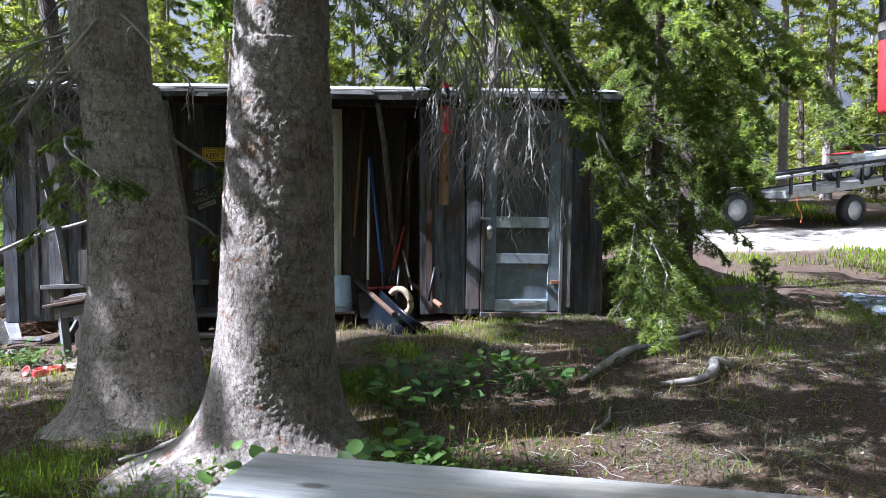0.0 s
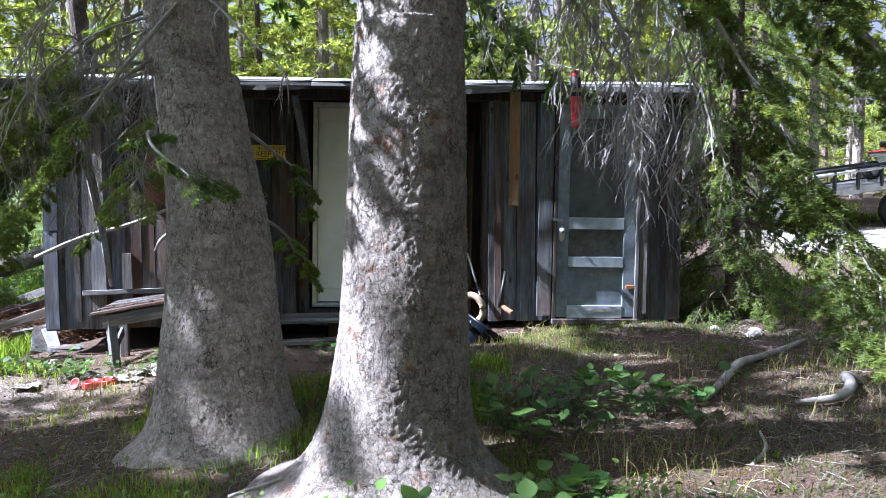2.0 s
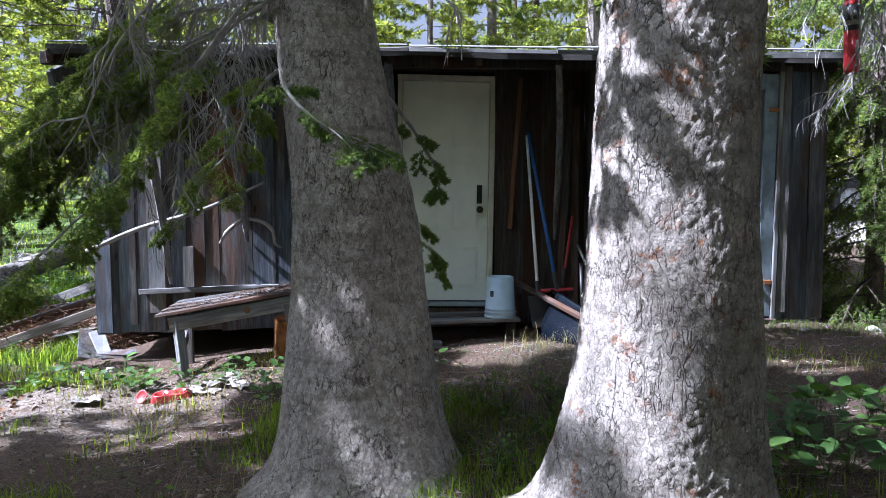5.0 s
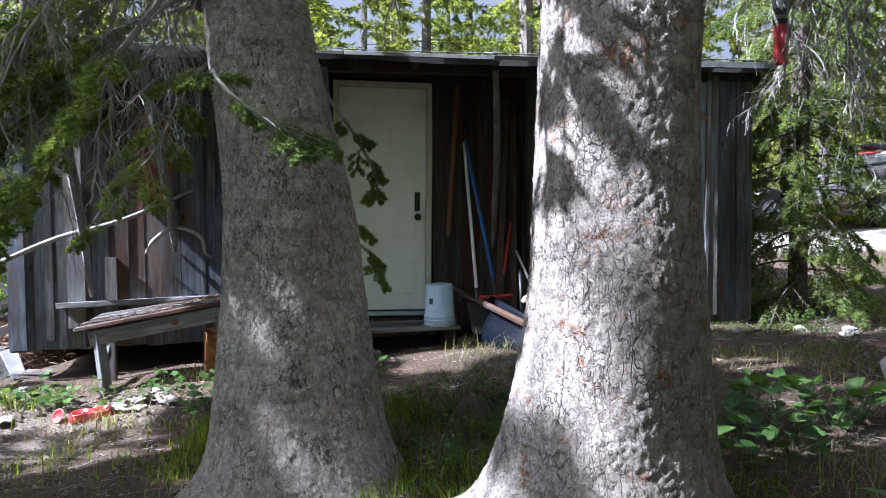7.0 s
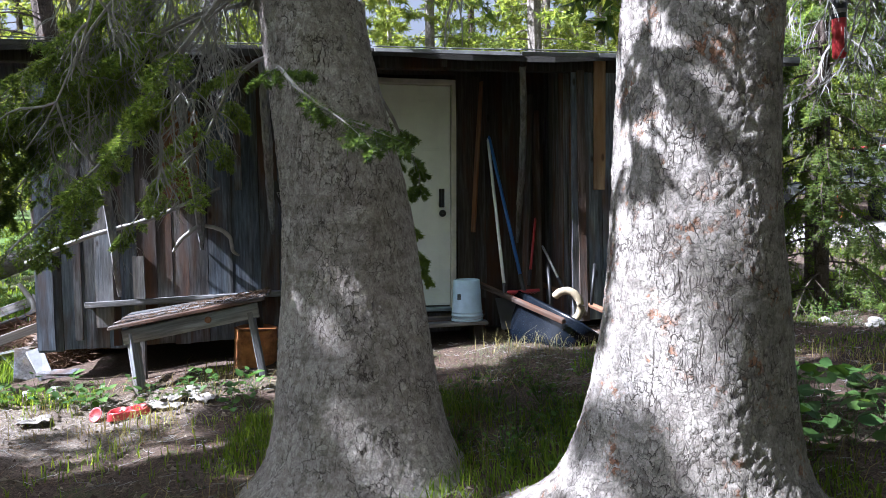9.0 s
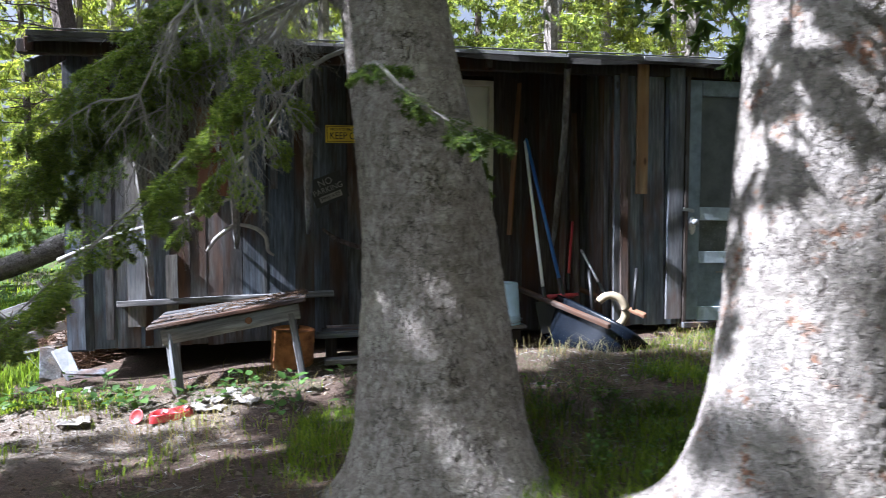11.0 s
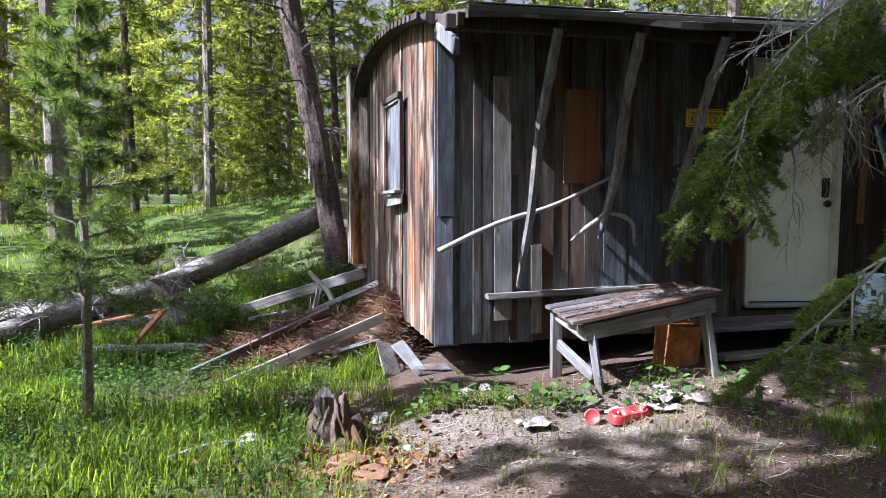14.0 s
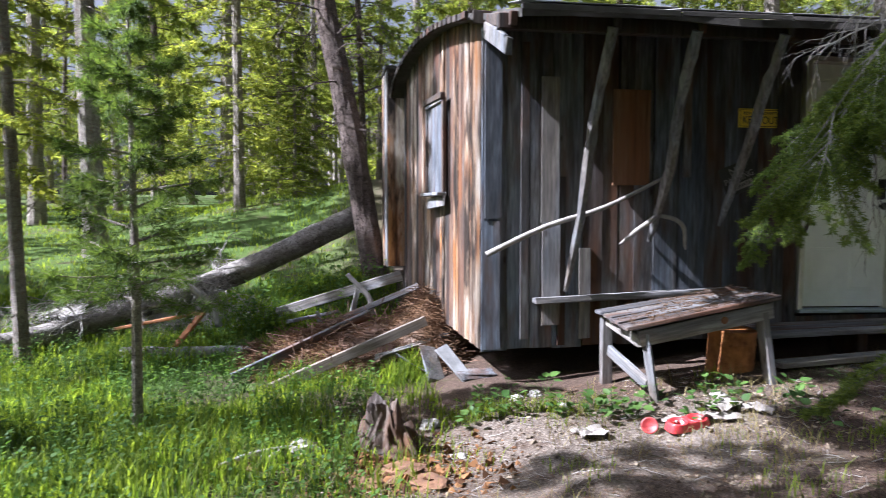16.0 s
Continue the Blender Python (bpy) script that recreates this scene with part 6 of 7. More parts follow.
ROT_DARK = wood("rotten_stump_wood", [(0.03, 0.022, 0.016), (0.08, 0.056, 0.042), (0.20, 0.17, 0.15)], (0.17, 0.075, 0.03), 0.35, tone=0.1)


def stump():
    sx, sy = -5.38, 6.38
    ob = thing("rotten_stump", pose(sx, sy, float(gz(sx, sy))), "broken rotten stump with crumbling orange wood", "stump")
    cols, rows = 64, 26
    V = []
    for i in range(rows + 5):
        f = min(1.0, i / rows)
        for j in range(cols):
            a = 2 * math.pi * j / cols
            crag = noise.noise(Vector((math.cos(a) * 1.6, math.sin(a) * 1.6, 3.0))) + 0.6 * noise.noise(Vector((math.cos(a) * 4, math.sin(a) * 4, 8.0)))
            top = 0.25 + 0.17 * crag - 0.09 * math.cos(a)
            r = 0.115 + 0.16 * math.exp(-f * 2.6) + 0.06 * noise.noise(Vector((math.cos(a) * 2.5, math.sin(a) * 2.5, f * 2))) + 0.035 * noise.noise(Vector((math.cos(a) * 9, math.sin(a) * 9, f * 3)))
            z = -0.05 + top * f
            if i > rows:
                k = (i - rows) / 5
                r *= 1 - k
                z += 0.05 * noise.noise(Vector((math.cos(a) * r * 30, math.sin(a) * r * 30, 1.0))) - 0.05 * k
            V.append((r * math.cos(a) * 1.05 - 0.05 * f, r * math.sin(a) * 0.9, z))
    i = np.arange(rows + 4)[:, None] * cols
    k = np.arange(cols)
    g = Geo()
    g.add(V, None, np.stack([i + k, i + (k + 1) % cols, i + cols + (k + 1) % cols, i + cols + k], -1).reshape(-1, 4))
    obj("stub", g, ROT_DARK, ob)
    rubble = Geo()
    k = 1500
    a, d = rng.uniform(0, 6.28, k), 0.10 + 0.62 * rng.random(k) ** 1.2
    x, y = d * np.cos(a), d * np.sin(a) * 0.9 - 0.34
    z = gz(x + sx, y + sy) - ob.location[2] + 0.06 * np.clip(0.6 - d, 0, 1) * rng.random(k)
    c = np.stack([x, y, z], -1)
    s = (0.006 + 0.028 * rng.random(k) ** 3)[:, None, None]
    tet = np.array([(1.4, 0, -0.2), (-0.6, 0.8, -0.2), (-0.6, -0.8, -0.2), (0, 0, 0.7)])
    v = c[:, None] + (tet[None] + rng.normal(size=(k, 4, 3)) * 0.4) * s
    o = np.arange(k)[:, None, None] * 4
    rubble.add(v.reshape(-1, 3), (o + np.array([[(0, 1, 3), (1, 2, 3), (2, 0, 3)]])).reshape(-1, 3))
    obj("crumb_scatter", rubble, ROT_CRUMB, ob, label="orange rotten wood crumbs")


ROT_CRUMB = foliage("rot_crumb_mix", (0.06, 0.027, 0.013), (0.26, 0.125, 0.055), 0.0, 0.95)
stump()
for i, (x, y, s) in enumerate(((-5.36, 5.95, 0.13), (-5.22, 5.78, 0.10), (-5.55, 5.85, 0.10), (-5.96, 6.45, 0.11), (-6.2, 6.15, 0.07))):
    rock("rotten_chunk", x, y, s, ROT, "crumbling chunk of orange rotten wood", 0.30, i + 40)
rod("fallen_branch", [(-6.51, 5.96, -0.19), (-6.2, 6.2, -0.15), (-5.87, 6.39, -0.17)], [0.012, 0.016, 0.012], DEAD_TWIG, "grey stick lying among the rotten wood", "branch", group="branches on the ground")


def rusty_frame():
    ob = thing("scrap_stand", pose(-7.25, 9.2, float(gz(-7.25, 9.2))), "rusty bent steel frame standing in the grass", "scrap metal")
    beam("bar", (-0.85, 0.05, 0.20), (0.0, 0.0, 0.36), 0.05, 0.03, RUST, ob, 0)
    beam("leg", (-0.30, -0.55, -0.1), (0.02, 0.0, 0.36), 0.06, 0.035, RUST, ob, 0)
    g = Geo()
    tube_geo(g, spline([(-0.15, 0.05, 0.62), (0.02, 0.02, 0.52), (0.12, 0.0, 0.38), (0.18, -0.02, 0.22)], 12), 0.035, 8, 0.1)
    obj("hook", g, LOG, ob, True)
    rod("ground_pole", [(-7.9, 8.9, -0.1), (-7.4, 8.75, -0.08), (-6.9, 8.9, -0.1), (-6.6, 8.95, -0.12)], [0.06, 0.06, 0.05, 0.03], LOG, "pale barkless branch lying in the grass", "pole", group="poles by the shed")


rusty_frame()

# ---- on the sunny dirt ----
def pet_feeder():
    z = float(gz(-3.62, 6.25))
    ob = thing("pet_feeder", pose(-3.60, 6.25, z + 0.010, 5, -5, 12) @ Matrix.Scale(0.82, 4), "red plastic double-bowl pet feeder lying on the dirt", "pet bowl")
    b = bmesh.new()
    n = 40
    rings = []
    for grow_by, zz in ((1.06, 0.0), (1.0, 0.055), (0.96, 0.062)):
        rings.append([b.verts.new((0.165 * grow_by * math.copysign(abs(math.cos(t)) ** 0.5, math.cos(t)), 0.078 * grow_by * math.copysign(abs(math.sin(t)) ** 0.6, math.sin(t)) * (0.86 + 0.14 * abs(math.cos(t))), zz)) for t in (2 * math.pi * i / n for i in range(n))])
    for p, q in zip(rings, rings[1:]):
        for i in range(n):
            b.faces.new((p[i], p[(i + 1) % n], q[(i + 1) % n], q[i]))
    part("skirt", b, RED, ob, smooth=True)
    for x in (-0.08, 0.08):
        part("bowl", lathe([(0.076, 0.060), (0.074, 0.066), (0.064, 0.066), (0.055, 0.02), (0.04, 0.012), (0.001, 0.012)], 28, pose(x, 0, 0.0)), RED, ob, smooth=True)
    part("bridge", box(0.06, 0.13, 0.012, (0, 0, 0.056), bevel=0.004), RED, ob)
    lid = thing("bowl_lid", pose(-3.83, 6.28, float(gz(-3.83, 6.28)) + 0.035, 62, 10, -30), "broken red plastic bowl piece standing in dirt", "pet bowl")
    part("shell", lathe([(0.001, 0.004), (0.035, 0.004), (0.042, 0.012), (0.052, 0.014), (0.052, 0.010), (0.040, 0.006), (0.034, 0.0), (0.001, 0.0)], 20), DARK_RED, lid, smooth=True)


DARK_RED = simple("dull_red_plastic", (0.30, 0.03, 0.03), 0.5, vary=0.4)
pet_feeder()


def crumpled(name, x, y, sx, sy, h, mat, label, seed, rz=0):
    b = bmesh.new()
    bmesh.ops.create_grid(b, x_segments=10, y_segments=8, size=0.5)
    for v in b.verts:
        e = noise.noise(Vector((v.co.x * 4, v.co.y * 4, seed)))
        v.co = Vector((v.co.x * sx * (1 + 0.25 * noise.noise(v.co * 3 + Vector((seed, 0, 0)))), v.co.y * sy * (1 + 0.3 * noise.noise(v.co * 2 + Vector((0, seed, 0)))), h * (0.5 + e)))
    r = bmesh.ops.extrude_face_region(b, geom=b.faces[:])
    for v in r["geom"]:
        if isinstance(v, bmesh.types.BMVert):
            v.co.z -= 0.004
    bmesh.ops.recalc_face_normals(b, faces=b.faces[:])
    ob = part(name, b, mat)
    ob.matrix_basis = pose(x, y, float(gz(x, y)) + 0.012, 0, 0, rz)
    return tagged(ob, label, "litter", "litter on the dirt")


crumpled("crumpled_sheet", -4.22, 6.22, 0.19, 0.14, 0.035, PAPER, "crumpled dirty white sheet on the dirt", 1.0, 20)
crumpled("crumpled_sheet", -3.38, 6.28, 0.24, 0.13, 0.035, PAPER, "flattened pinkish white wrapper on the dirt", 4.0, -15)
# this pale cluster is litter and also imitates brightly sunlit dirt
crumpled("crumpled_sheet", -3.28, 6.42, 0.26, 0.15, 0.03, PAPER, "flattened dirty white sheet, partly standing in for sunlit dirt", 12.0, 35)
crumpled("crumpled_sheet", -3.12, 6.30, 0.18, 0.12, 0.04, PAPER, "crumpled grey-white wrapper, partly standing in for sunlit dirt", 15.0, -40)
crumpled("crumpled_sheet", -3.66, 6.34, 0.14, 0.09, 0.025, PAPER, "crumpled dirty white sheet on the dirt", 9.0, 50)

# ---- sticks on the right, mat, hanging trap, table ----
rod("fallen_branch", [(0.88, 4.52, 0.335), (1.12, 4.86, 0.37), (1.35, 5.2, 0.385), (1.6, 5.45, 0.37), (1.95, 5.75, 0.38), (2.2, 6.0, 0.39)], [0.018, 0.026, 0.03, 0.024, 0.022, 0.012], DEAD_TWIG, "weathered grey fallen branch lying on the litter", "branch", group="branches on the ground")
rod("fallen_branch", [(1.35, 4.42, 0.335), (1.60, 4.44, 0.36), (1.74, 4.56, 0.40), (1.80, 4.72, 0.42), (1.95, 4.78, 0.37)], [0.016, 0.026, 0.034, 0.03, 0.02], DEAD_TWIG, "short crooked grey branch lying on the litter", "branch", group="branches on the ground")
rod("fallen_branch", [(0.72, 3.55, 0.30), (0.86, 3.72, 0.315), (0.92, 3.92, 0.33)], [0.008, 0.01, 0.006], DEAD_TWIG, "thin grey twig lying on the litter", "branch", group="branches on the ground")
rod("fallen_branch", [(-1.6, 3.4, 0.20), (-1.35, 3.55, 0.24), (-1.15, 3.9, 0.235)], [0.008, 0.009, 0.005], DEAD_TWIG, "thin grey twig lying in the grass", "branch", group="branches on the ground")


def outdoor_mat():
    ob = thing("outdoor_mat", pose(5.25, 7.6, float(gz(5.25, 7.6)) + 0.014, 0, 0, 72.9), "grey-blue outdoor mat with pale circles", "mat")
    part("cloth", box(2.0, 1.5, 0.012, bevel=0.003), MAT_BLUE, ob)
    for x in (-0.7, 0.0, 0.7):
        for y in (-0.37, 0.37):
            for r in (0.30, 0.17):
                part("ring", lathe([(r - 0.045, 0.0065), (r - 0.045, 0.009), (r, 0.009), (r, 0.0065)], 30, pose(x, y, 0)), MAT_PALE, ob)


MAT_BLUE = simple("mat_grey_blue", (0.06, 0.075, 0.10), 0.8, vary=0.2, scale=20)
MAT_PALE = simple("mat_pale", (0.16, 0.18, 0.21), 0.8, vary=0.2, scale=20)
outdoor_mat()


def hanging_can(x, y, z, h, r, label):
    ob = thing("hanging_canister", pose(x, y, z, 2, -3, 0), label, "canister", "hanging canisters")
    part("body", lathe([(0.001, 0), (r * 0.92, 0), (r, 0.01), (r, h * 0.55)], 20), RED, ob, smooth=True)
    part("sleeve", lathe([(r * 1.01, h * 0.55), (r * 1.01, h * 0.86), (r * 0.8, h * 0.90), (0.001, h * 0.9)], 20), BLACK, ob, "black sleeve with pale marks", True)
    part("band", lathe([(r * 1.02, h * 0.62), (r * 1.03, h * 0.62), (r * 1.03, h * 0.68), (r * 1.02, h * 0.68)], 20), PAPER, ob)
    part("mark", box(r * 0.8, 0.003, h * 0.05, (-r * 0.2, -r * 1.01, h * 0.77), (0, -25, 0), 0.0005), PAPER, ob)
    part("strip", box(r * 0.35, 0.003, h * 0.34, (r * 0.25, -r * 0.985, h * 0.24), bevel=0.0005), PAPER, ob)
    part("cap", lathe([(r * 0.85, h * 0.9), (r * 0.9, h * 0.93), (r * 0.6, h), (0.001, h)], 20), RED, ob, smooth=True)
    g = Geo()
    tube_geo(g, [(0, 0, h), (0.005, 0.0, h + 0.3), (0.0, 0.02, h + 0.9)], 0.002, 5)
    obj("cord", g, BLACK, ob)


hanging_can(0.0, 4.05, 1.855, 0.285, 0.027, "red and black canister hanging from a branch")
hanging_can(1.235, 2.05, 1.72, 0.36, 0.03, "red and black canister hanging near the table")


def table():
    ob = thing("plank_table", pose(0.30, 1.15, float(gz(0.34, 1.1)), 0, 0, -10.5), "pale weathered plank table with knots and gaps", "table")
    top = 0.88 - ob.location[2]
    for k in range(3):
        plank("top_board", 1.62, 0.24, 0.035, (0, 0.281 - 0.244 * k, top - 0.0175), (0, 0, random.uniform(-0.2, 0.2)), TABLE_WOOD, ob, 0.005)
    for x in (-0.62, 0.62):
        part("batten", box(0.09, 0.66, 0.04, (x, 0.03, top - 0.057), bevel=0.005), TABLE_WOOD, ob)
        for y in (-0.26, 0.28):
            part("leg", box(0.08, 0.08, top - 0.06, (x, y, (top - 0.08) / 2), bevel=0.006), TABLE_WOOD, ob)


TABLE_WOOD = wood("bleached_table_wood", [(0.20, 0.18, 0.145), (0.27, 0.25, 0.21), (0.31, 0.29, 0.245)], (0.24, 0.18, 0.12), 0.15, tone=0.08, streaks=0.2)
table()


# ---- trailer and quad bike in the clearing ----
PALE_RIM = simple("pale_rim_metal", (0.50, 0.51, 0.52), 0.4, 0.3, vary=0.3)


def wheel(parent, x, y, z, r, w, name="wheel"):
    t = part(name, lathe([(r * 0.62, -w / 2), (r * 0.9, -w / 2), (r, -w / 3), (r, w / 3), (r * 0.9, w / 2), (r * 0.62, w / 2)], 28, pose(x, y, z, 90, 0, 0)), RUBBER, parent, smooth=True)
    part("rim", lathe([(0.001, -w * 0.30), (r * 0.15, -w * 0.32), (r * 0.2, -w * 0.2), (r * 0.5, -w * 0.25), (r * 0.62, -w * 0.42), (r * 0.64, -w * 0.42), (r * 0.64, w * 0.42), (0.001, w * 0.3)], 24, pose(x, y, z, -90, 0, 0) @ Matrix.Scale(-1, 4, (0, 0, 1))), PALE_RIM, t, smooth=True)
    return t


def trailer():
    z = float(gz(6.5, 14.6))
    M = pose(6.50, 14.6, z + 0.13, 0, -7.0, 20)
    ob = thing("utility_trailer", M, "flatbed utility trailer with dark rails parked in grass", "trailer")
    to_local = M.inverted()
    part("deck", box(3.6, 1.5, 0.05, (1.8, 0, 0.52), bevel=0.01), DULL_TIN, ob, "worn metal deck")
    part("side_rail", box(3.6, 0.05, 0.15, (1.8, -0.76, 0.50), bevel=0.01), TIN, ob)
    part("side_rail", box(3.6, 0.05, 0.15, (1.8, 0.76, 0.50), bevel=0.01), BLACK, ob)
    for y, dz, m in ((-0.78, 0.86, TIN), (-0.70, 0.93, BLACK), (0.76, 0.88, BLACK)):
        part("top_rail", lathe([(0.001, -0.55), (0.032, -0.55), (0.032, 3.5), (0.001, 3.5)], 10, pose(0, y, dz, 0, 90, 0), False), m, ob, smooth=True)
    for x in (0.02, 0.62, 1.25, 1.9, 2.55, 3.2):
        part("post", box(0.06, 0.05, 0.40, (x, -0.785, 0.70), (0, 6, 0), 0.006), BLACK if x else TIN, ob)
    part("end_beam", box(0.08, 1.5, 0.14, (-0.04, 0, 0.50), bevel=0.01), TIN, ob)
    for x in (1.75,):
        c = M @ Vector((x, -0.62, 0))
        c.z = float(gz(c.x, c.y)) + 0.33
        wheel(ob, *(to_local @ c), 0.33, 0.22)
    g = Geo()
    tube_geo(g, spline([(0.12, -0.8, 0.46), (0.10, -0.84, 0.28), (0.2, -0.83, 0.06), (0.17, -0.82, -0.08)], 12), 0.009, 6)
    obj("strap", g, ORANGE, ob, label="orange strap hanging down")
    # the small trailer before it, of which the wheels show under the boughs
    s = thing("tow_dolly", pose(5.55, 14.55, float(gz(5.6, 14.55)), 0, 0, 10), "small towing dolly with pale rims and curved fenders", "trailer")
    part("axle_beam", box(1.7, 0.09, 0.09, (-0.35, 0.1, 0.42), bevel=0.01), BLACK, s)
    for x in (0.22, -0.72):
        wheel(s, x, -0.30, 0.36, 0.36, 0.2)
        b = bmesh.new()
        n = 16
        for y in (-0.42, -0.18):
            for i in range(n):
                a = math.pi * (0.02 + 0.72 * i / (n - 1))
                b.verts.new((x + 0.45 * math.cos(a), y, 0.36 + 0.45 * math.sin(a)))
        b.verts.ensure_lookup_table()
        for i in range(n - 1):
            b.faces.new((b.verts[i], b.verts[i + 1], b.verts[n + i + 1], b.verts[n + i]))
        e = bmesh.ops.extrude_face_region(b, geom=b.faces[:])
        for v in e["geom"]:
            if isinstance(v, bmesh.types.BMVert):
                v.co.z += 0.012
        part("fender", b, TIN, s, smooth=True)
    q = thing("quad_bike", M @ pose(2.95, 0.0, 0.545), "white and red quad bike with dark seat on the trailer", "quad bike")
    for x in (-0.52, 0.52):
        for y in (-0.38, 0.38):
            wheel(q, x, y, 0.20, 0.20, 0.18)
    bm = box(1.15, 0.46, 0.24, (0, 0, 0.42), bevel=0.07)
    box(0.42, 0.62, 0.10, (-0.50, 0, 0.52), (0, 10, 0), 0.04, bm)
    box(0.42, 0.62, 0.10, (0.50, 0, 0.54), (0, -10, 0), 0.04, bm)
    part("body", bm, WHITE, q)
    part("rack", box(0.46, 0.60, 0.025, (-0.55, 0, 0.605), bevel=0.01), RED, q, "red and white rear fender")
    part("rack", box(0.46, 0.60, 0.025, (0.58, 0, 0.625), bevel=0.01), BLACK, q)
    sb = box(0.78, 0.30, 0.13, (-0.22, 0, 0.70), (0, 6, 0), 0.05)
    part("seat", sb, BLACK, q, "black padded seat")
    part("handlebar", box(0.04, 0.72, 0.04, (0.34, 0, 0.92), bevel=0.012), BLACK, q)
    part("steering_post", box(0.05, 0.05, 0.36, (0.37, 0, 0.74), (0, -15, 0), 0.01), BLACK, q)


ORANGE = simple("orange_webbing", (0.75, 0.16, 0.03), 0.7, vary=0.2)
trailer()


# ---- what grows and lies on the ground ----
def patchy(x, y, s, seed):
    """Smooth noise in 0..1 for clumping."""
    return 0.5 + 0.25 * (np.sin(x * s + seed) * np.sin(y * s * 1.13 + 2 * seed) + np.sin(x * s * 2.3 + 3 * seed + y * s) * np.sin(y * s * 1.9 - x * s * 0.7 + seed))


def in_shed(x, y):
    u = (x + 4.72) * math.cos(ANGLE) + (y - 7.42) * math.sin(ANGLE)
    v = -(x + 4.72) * math.sin(ANGLE) + (y - 7.42) * math.cos(ANGLE)
    return (u > -0.35) & (u < 6.4) & (v > -0.55)


def near_trunk(x, y):
    return ((x + 0.85) ** 2 + (y - 3.53) ** 2 < 0.33 ** 2) | ((x + 2.0) ** 2 + (y - 4.58) ** 2 < 0.36 ** 2)


def blades(name, label, n, area, height, width, mat, clump=0.45, scale=1.6, seed=1.0, bend=0.5, weight=None):
    """Grass: bent blades scattered over an area, thick where the clumps are."""
    x0, x1, y0, y1 = area
    x, y = rng.uniform(x0, x1, n * 3), rng.uniform(y0, y1, n * 3)
    p = np.clip((patchy(x, y, scale, seed) - clump) * 4, 0, 1)
    if weight is not None:
        p = p * weight(x, y)
    keep = (rng.random(n * 3) < p) & ~in_shed(x, y) & ~near_trunk(x, y)
    x, y = x[keep][:n], y[keep][:n]
    k = len(x)
    hgt = rng.uniform(*height, k) * (0.6 + 0.6 * patchy(x, y, scale * 2.2, seed + 4))
    a = rng.uniform(0, 6.28, k)
    d = np.stack([np.cos(a), np.sin(a), 0 * a], -1)
    s = np.stack([-np.sin(a), np.cos(a), 0 * a], -1) * (width * rng.uniform(0.6, 1.3, k))[:, None] / 2
    b = np.stack([x, y, gz(x, y) - 0.01], -1)
    up = np.array([0, 0, 1.0])
    bd = (bend * rng.random(k))[:, None] * hgt[:, None]
    m = b + up * (hgt * 0.6)[:, None] + d * bd * 0.35
    t = b + up * (hgt * (1 - 0.25 * rng.random(k)))[:, None] + d * bd * 1.1
    v = np.stack([b - s, b + s, m + s * 0.8, m - s * 0.8, t], 1).reshape(-1, 3)
    o = np.arange(k)[:, None] * 5
    g = Geo()
    g.add(v, o + np.array([[3, 2, 4]]), o + np.array([[0, 1, 2, 3]]))
    return tagged(obj(name, g, mat), label, "grass", kind="stuff")


fade = lambda a, b, t: np.clip((t - a) / (b - a), 0, 1)
blades("meadow_grass", "lush bright green grass of the clearing", 66000, (-13, -4.7, 4.2, 11.5), (0.05, 0.24), 0.009, GRASS, 0.30, 1.3, 1.0, 0.7, lambda x, y: fade(-4.9, -6.0, x - 0.25 * (y - 6.5)) * (1 - 0.8 * ((np.abs(x + 5.8) < 0.8) & (np.abs(y - 8.8) < 0.7))))
blades("far_meadow_grass", "sunlit green grass under the trees", 26000, (-22, -4.5, 11, 28), (0.05, 0.16), 0.016, GRASS, 0.22, 0.7, 2.0, 0.7)
blades("bank_grass", "short green grass along the shed and stump", 7000, (-5.6, -2.6, 5.2, 7.3), (0.04, 0.16), 0.006, GRASS, 0.52, 2.4, 3.0, 0.8, lambda x, y: 0.08 + 0.92 * (y > 6.6))
blades("trunk_grass", "tufts of fresh green grass round the trunks", 26000, (-4.6, -0.2, 1.6, 5.9), (0.03, 0.14), 0.006, GRASS, 0.40, 2.1, 0.4, 0.9, lambda x, y: np.where((x < -2.7) & (y > 4.6), 0.15, 1.0))
blades("yard_grass", "sparse short green grass on the litter", 36000, (-0.4, 8.5, 2.0, 9.5), (0.02, 0.09), 0.006, GRASS, 0.43, 1.7, 0.8, 0.9, lambda x, y: 0.35 + 0.65 * fade(4.8, 6.2, y))
blades("clearing_grass", "sunlit grass by the parked trailer", 22000, (2.5, 22, 9, 19), (0.05, 0.18), 0.018, GRASS, 0.40, 0.9, 1.4, 0.8, lambda x, y: 1.0 - ((x > 4.6) & (y > 11.7) & (y < 14.2)))
blades("dry_grass", "pale dry grass stems lying in tufts", 9000, (-6.5, 5.5, 1.6, 7.0), (0.05, 0.20), 0.004, DRY_GRASS, 0.50, 1.9, 5.0, 1.6)


blades("heap_grass", "green grass tufts growing through the brush heap", 5000, (-6.6, -5.0, 7.7, 9.6), (0.08, 0.30), 0.008, GRASS, 0.55, 2.6, 2.0, 0.7)


blades("matted_grass", "short matted grey-green grass and straw on the floor", 24000, (-4.0, 6.5, 1.8, 7.2), (0.03, 0.08), 0.004, MATTED, 0.44, 1.4, 2.7, 2.6, lambda x, y: np.where(x < -2.6, 0.3, 1.0))


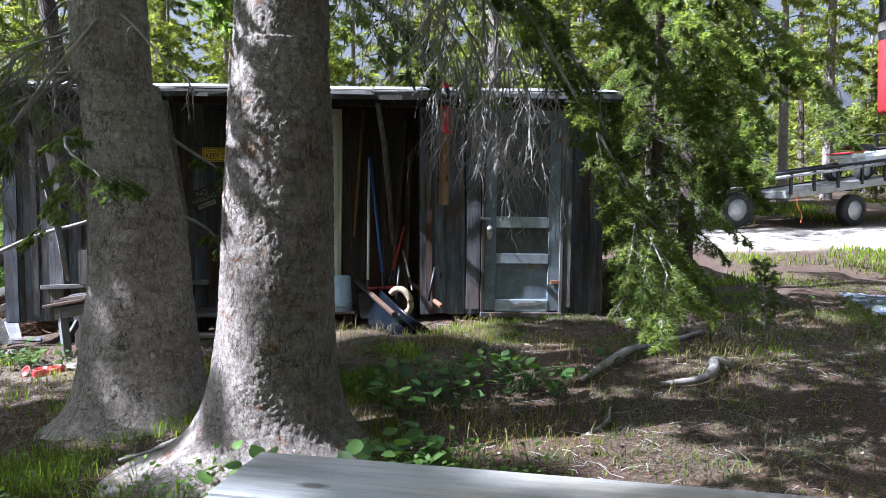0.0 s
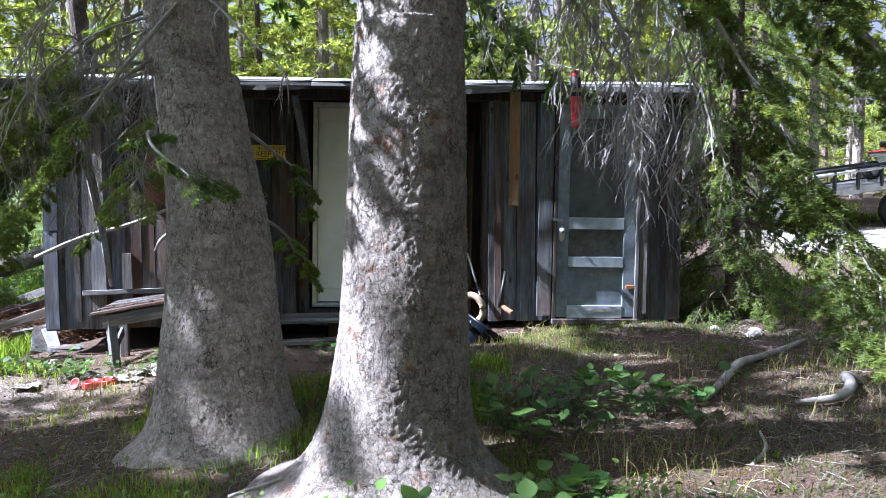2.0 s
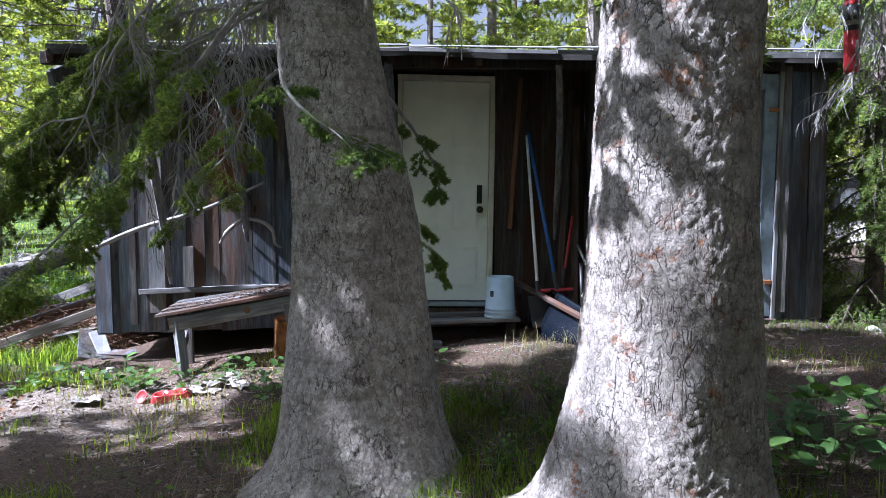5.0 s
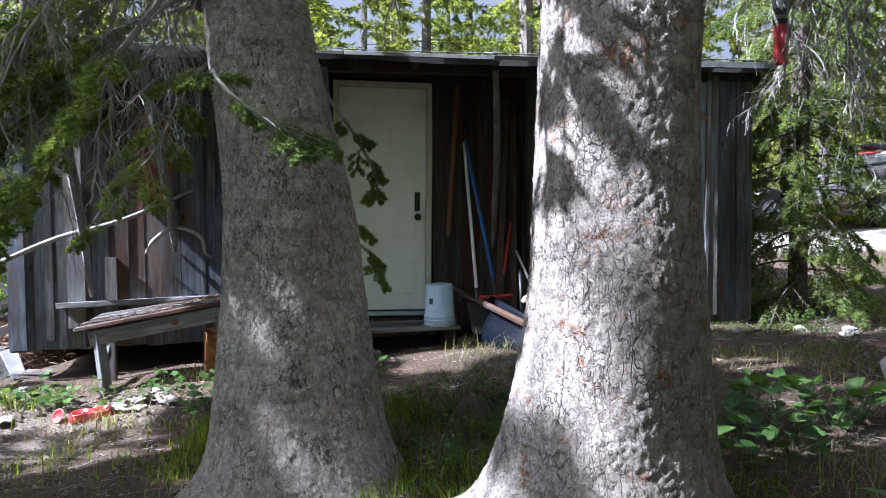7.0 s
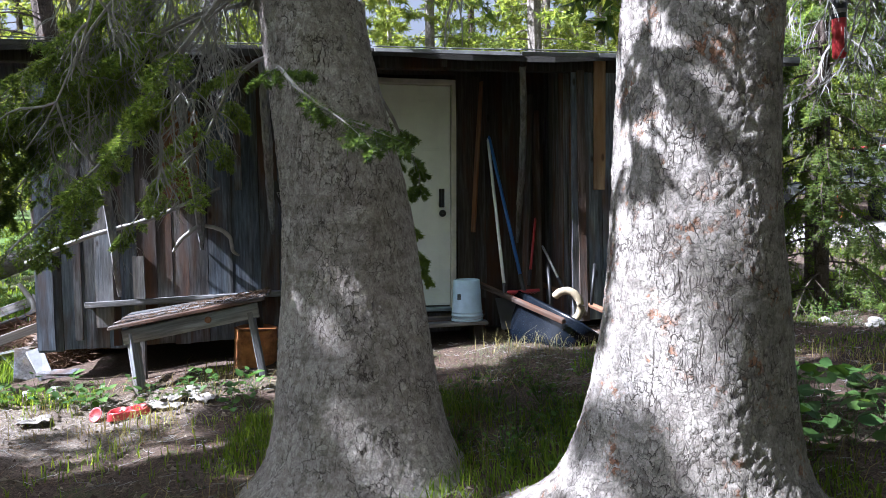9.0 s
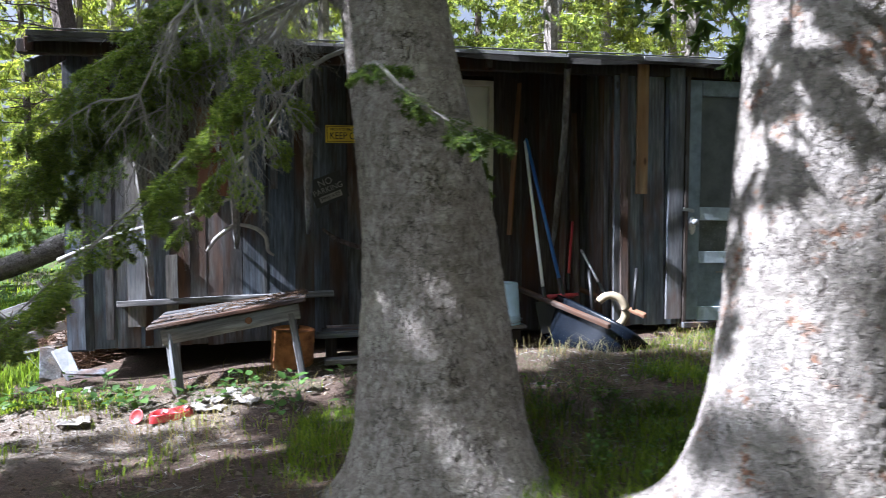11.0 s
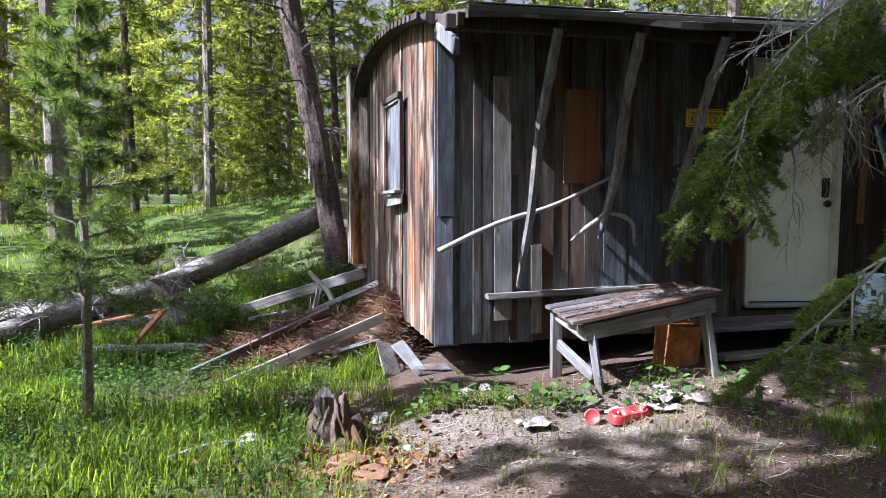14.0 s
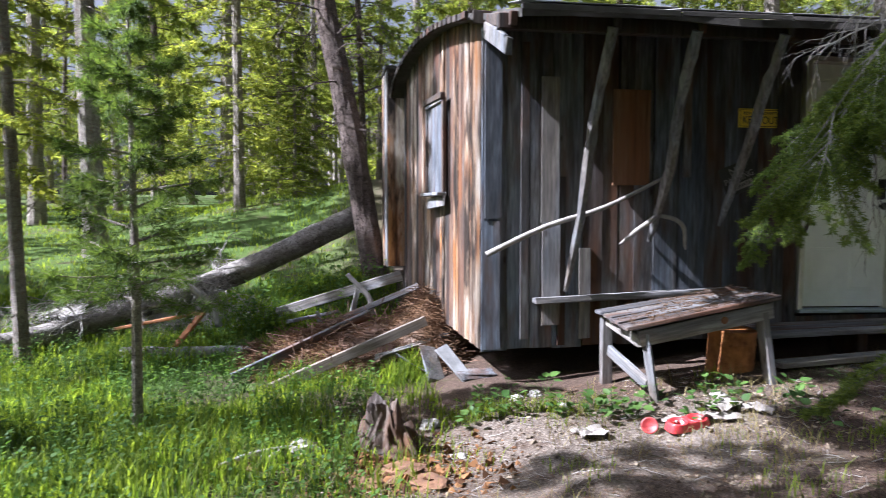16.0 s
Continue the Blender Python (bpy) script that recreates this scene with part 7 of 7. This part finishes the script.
def litter():
    g = Geo()
    n = 60000
    x, y = rng.uniform(-6.2, 5.5, n), rng.uniform(1.4, 7.2, n)
    a = rng.uniform(0, 6.28, n)
    ln = rng.uniform(0.02, 0.07, n)
    A = np.stack([x, y, gz(x, y) + 0.004], -1)
    B = A + np.stack([np.cos(a) * ln, np.sin(a) * ln, rng.uniform(-0.002, 0.012, n)], -1)
    side = np.stack([-np.sin(a), np.cos(a), 0 * a], -1) * 0.0026
    v = np.stack([A - side, A + side, B], 1).reshape(-1, 3)
    g.add(v, np.arange(len(v)).reshape(-1, 3))
    tagged(obj("needle_litter", g, BROWN_NEEDLES), "brown fallen needles strewn over the ground", "litter", kind="stuff")
    t = Geo()
    n = 2200
    x, y = rng.uniform(-6.0, 5.0, n), rng.uniform(1.6, 7.2, n)
    a = rng.uniform(0, 6.28, n)
    ln = rng.uniform(0.05, 0.2, n)
    for k in range(3):
        A = np.stack([x + np.cos(a) * ln * (k / 3), y + np.sin(a) * ln * (k / 3), 0 * x], -1)
        a = a + rng.normal(size=n) * 0.5
        B = A + np.stack([np.cos(a) * ln / 3, np.sin(a) * ln / 3, 0 * x], -1)
        A[:, 2], B[:, 2] = gz(A[:, 0], A[:, 1]) + 0.008, gz(B[:, 0], B[:, 1]) + 0.008 + rng.uniform(0, 0.01, n)
        sticks(t, A, B, 0.0026 - 0.0005 * k, 0.0021 - 0.0005 * k)
    tagged(obj("twig_litter", t, DEAD_TWIG), "thin grey twigs strewn over the ground", "litter", kind="stuff")


def chips():
    """Bits of bark, cone scales and pebbles strewn on the dirt."""
    g = Geo()
    n = 5200
    x = np.concatenate([rng.uniform(-5.8, -2.4, n // 2), rng.uniform(-5.8, 5.0, n - n // 2)])
    y = np.concatenate([rng.uniform(4.2, 6.9, n // 2), rng.uniform(1.6, 7.0, n - n // 2)])
    c = np.stack([x, y, gz(x, y) + 0.004], -1)
    s = (0.006 + 0.016 * rng.random(n) ** 3)[:, None, None]
    k = np.array([(1, 0, 0), (-0.5, 0.85, 0), (-0.5, -0.85, 0), (0, 0, 0.8)]) * [1.3, 0.9, 0.7]
    v = c[:, None] + (k[None] + rng.normal(size=(n, 4, 3)) * 0.3) * s
    o = np.arange(n)[:, None, None] * 4
    g.add(v.reshape(-1, 3), (o + np.array([[(0, 1, 3), (1, 2, 3), (2, 0, 3)]])).reshape(-1, 3))
    tagged(obj("bark_chips", g, CHIPS), "bark chips, cone scales and pebbles strewn over dirt", "litter", kind="stuff")


CHIPS = foliage("bark_chip_mix", (0.04, 0.028, 0.02), (0.28, 0.24, 0.20), 0.0, 0.9)
chips()
litter()


def leafy(name, label, spots, leaf, mat, stems=7, height=(0.05, 0.2), spread=0.10):
    """Low plants with pointed oval leaves on stalks."""
    g = Geo()
    shape = np.array([(0, -0.5), (0.28, -0.38), (0.42, -0.1), (0.30, 0.22), (0, 0.58), (-0.30, 0.22), (-0.42, -0.1), (-0.28, -0.38)])
    SA, SB = [], []
    for x, y in spots:
        z = float(gz(x, y))
        for k in range(stems):
            a = rng.uniform(0, 6.28)
            r = spread * rng.random() ** 0.5
            h = rng.uniform(*height)
            c = np.array([x + r * math.cos(a), y + r * math.sin(a), z + h])
            SA.append((x, y, z)), SB.append(c)
            s = leaf * rng.uniform(0.6, 1.3)
            tilt, roll = rng.uniform(-0.2, 0.7), rng.normal() * 0.25
            rot = np.array(Euler((tilt, roll, a - math.pi / 2)).to_matrix())
            pts = np.concatenate([shape, [(0, 0)]])
            zz = 0.16 * np.abs(pts[:, 0]) - 0.12 * pts[:, 1] ** 2
            P = np.stack([pts[:, 0], pts[:, 1] + 0.4, zz], -1) * s
            g.add(c + P @ rot.T, [(8, i, (i + 1) % 8) for i in range(8)])
    sticks(g, SA, SB, 0.0018, 0.0012)
    return tagged(obj(name, g, mat, smooth=True), label, "plants", kind="stuff")


def on_heap(x, y):
    return ((x + 5.75) / 1.05) ** 2 + ((y - 8.75) / 0.85) ** 2 < 1


def scatter(n, x0, x1, y0, y1):
    return [(a, b) for a, b in zip(rng.uniform(x0, x1, n), rng.uniform(y0, y1, n)) if not near_trunk(np.array(a), np.array(b)) and not on_heap(a, b)]


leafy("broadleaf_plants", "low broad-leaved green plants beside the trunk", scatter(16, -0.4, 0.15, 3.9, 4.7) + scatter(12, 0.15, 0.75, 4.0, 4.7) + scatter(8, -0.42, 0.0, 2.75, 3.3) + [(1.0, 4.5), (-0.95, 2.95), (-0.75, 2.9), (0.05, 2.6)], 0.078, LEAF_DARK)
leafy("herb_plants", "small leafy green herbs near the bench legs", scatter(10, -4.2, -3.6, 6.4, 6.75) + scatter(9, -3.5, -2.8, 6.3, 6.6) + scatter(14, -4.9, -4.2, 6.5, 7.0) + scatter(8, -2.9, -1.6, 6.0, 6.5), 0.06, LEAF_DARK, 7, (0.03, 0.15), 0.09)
leafy("meadow_herbs", "leafy green herbs filling the clearing", scatter(1400, -10.5, -5.5, 4.4, 10.5), 0.027, LEAF, 9, (0.05, 0.24), 0.13)
leafy("fine_herbs", "fine leafy undergrowth in the grass", scatter(120, -9.5, -5.6, 5.0, 10.5) + scatter(70, -4.4, -1.0, 1.9, 4.3) + scatter(40, -1.6, -0.3, 4.2, 5.6) + scatter(26, 0.55, 0.85, 2.25, 2.5) + scatter(26, -0.3, 0.4, 2.7, 3.2) + scatter(40, 1.4, 5, 5.6, 8.0), 0.028, LEAF, 12, (0.03, 0.16), 0.10)
leafy("tall_herbs", "taller leafy plants by the fallen log", scatter(60, -7.2, -5.3, 9.2, 11.0), 0.05, LEAF, 12, (0.1, 0.45), 0.16)
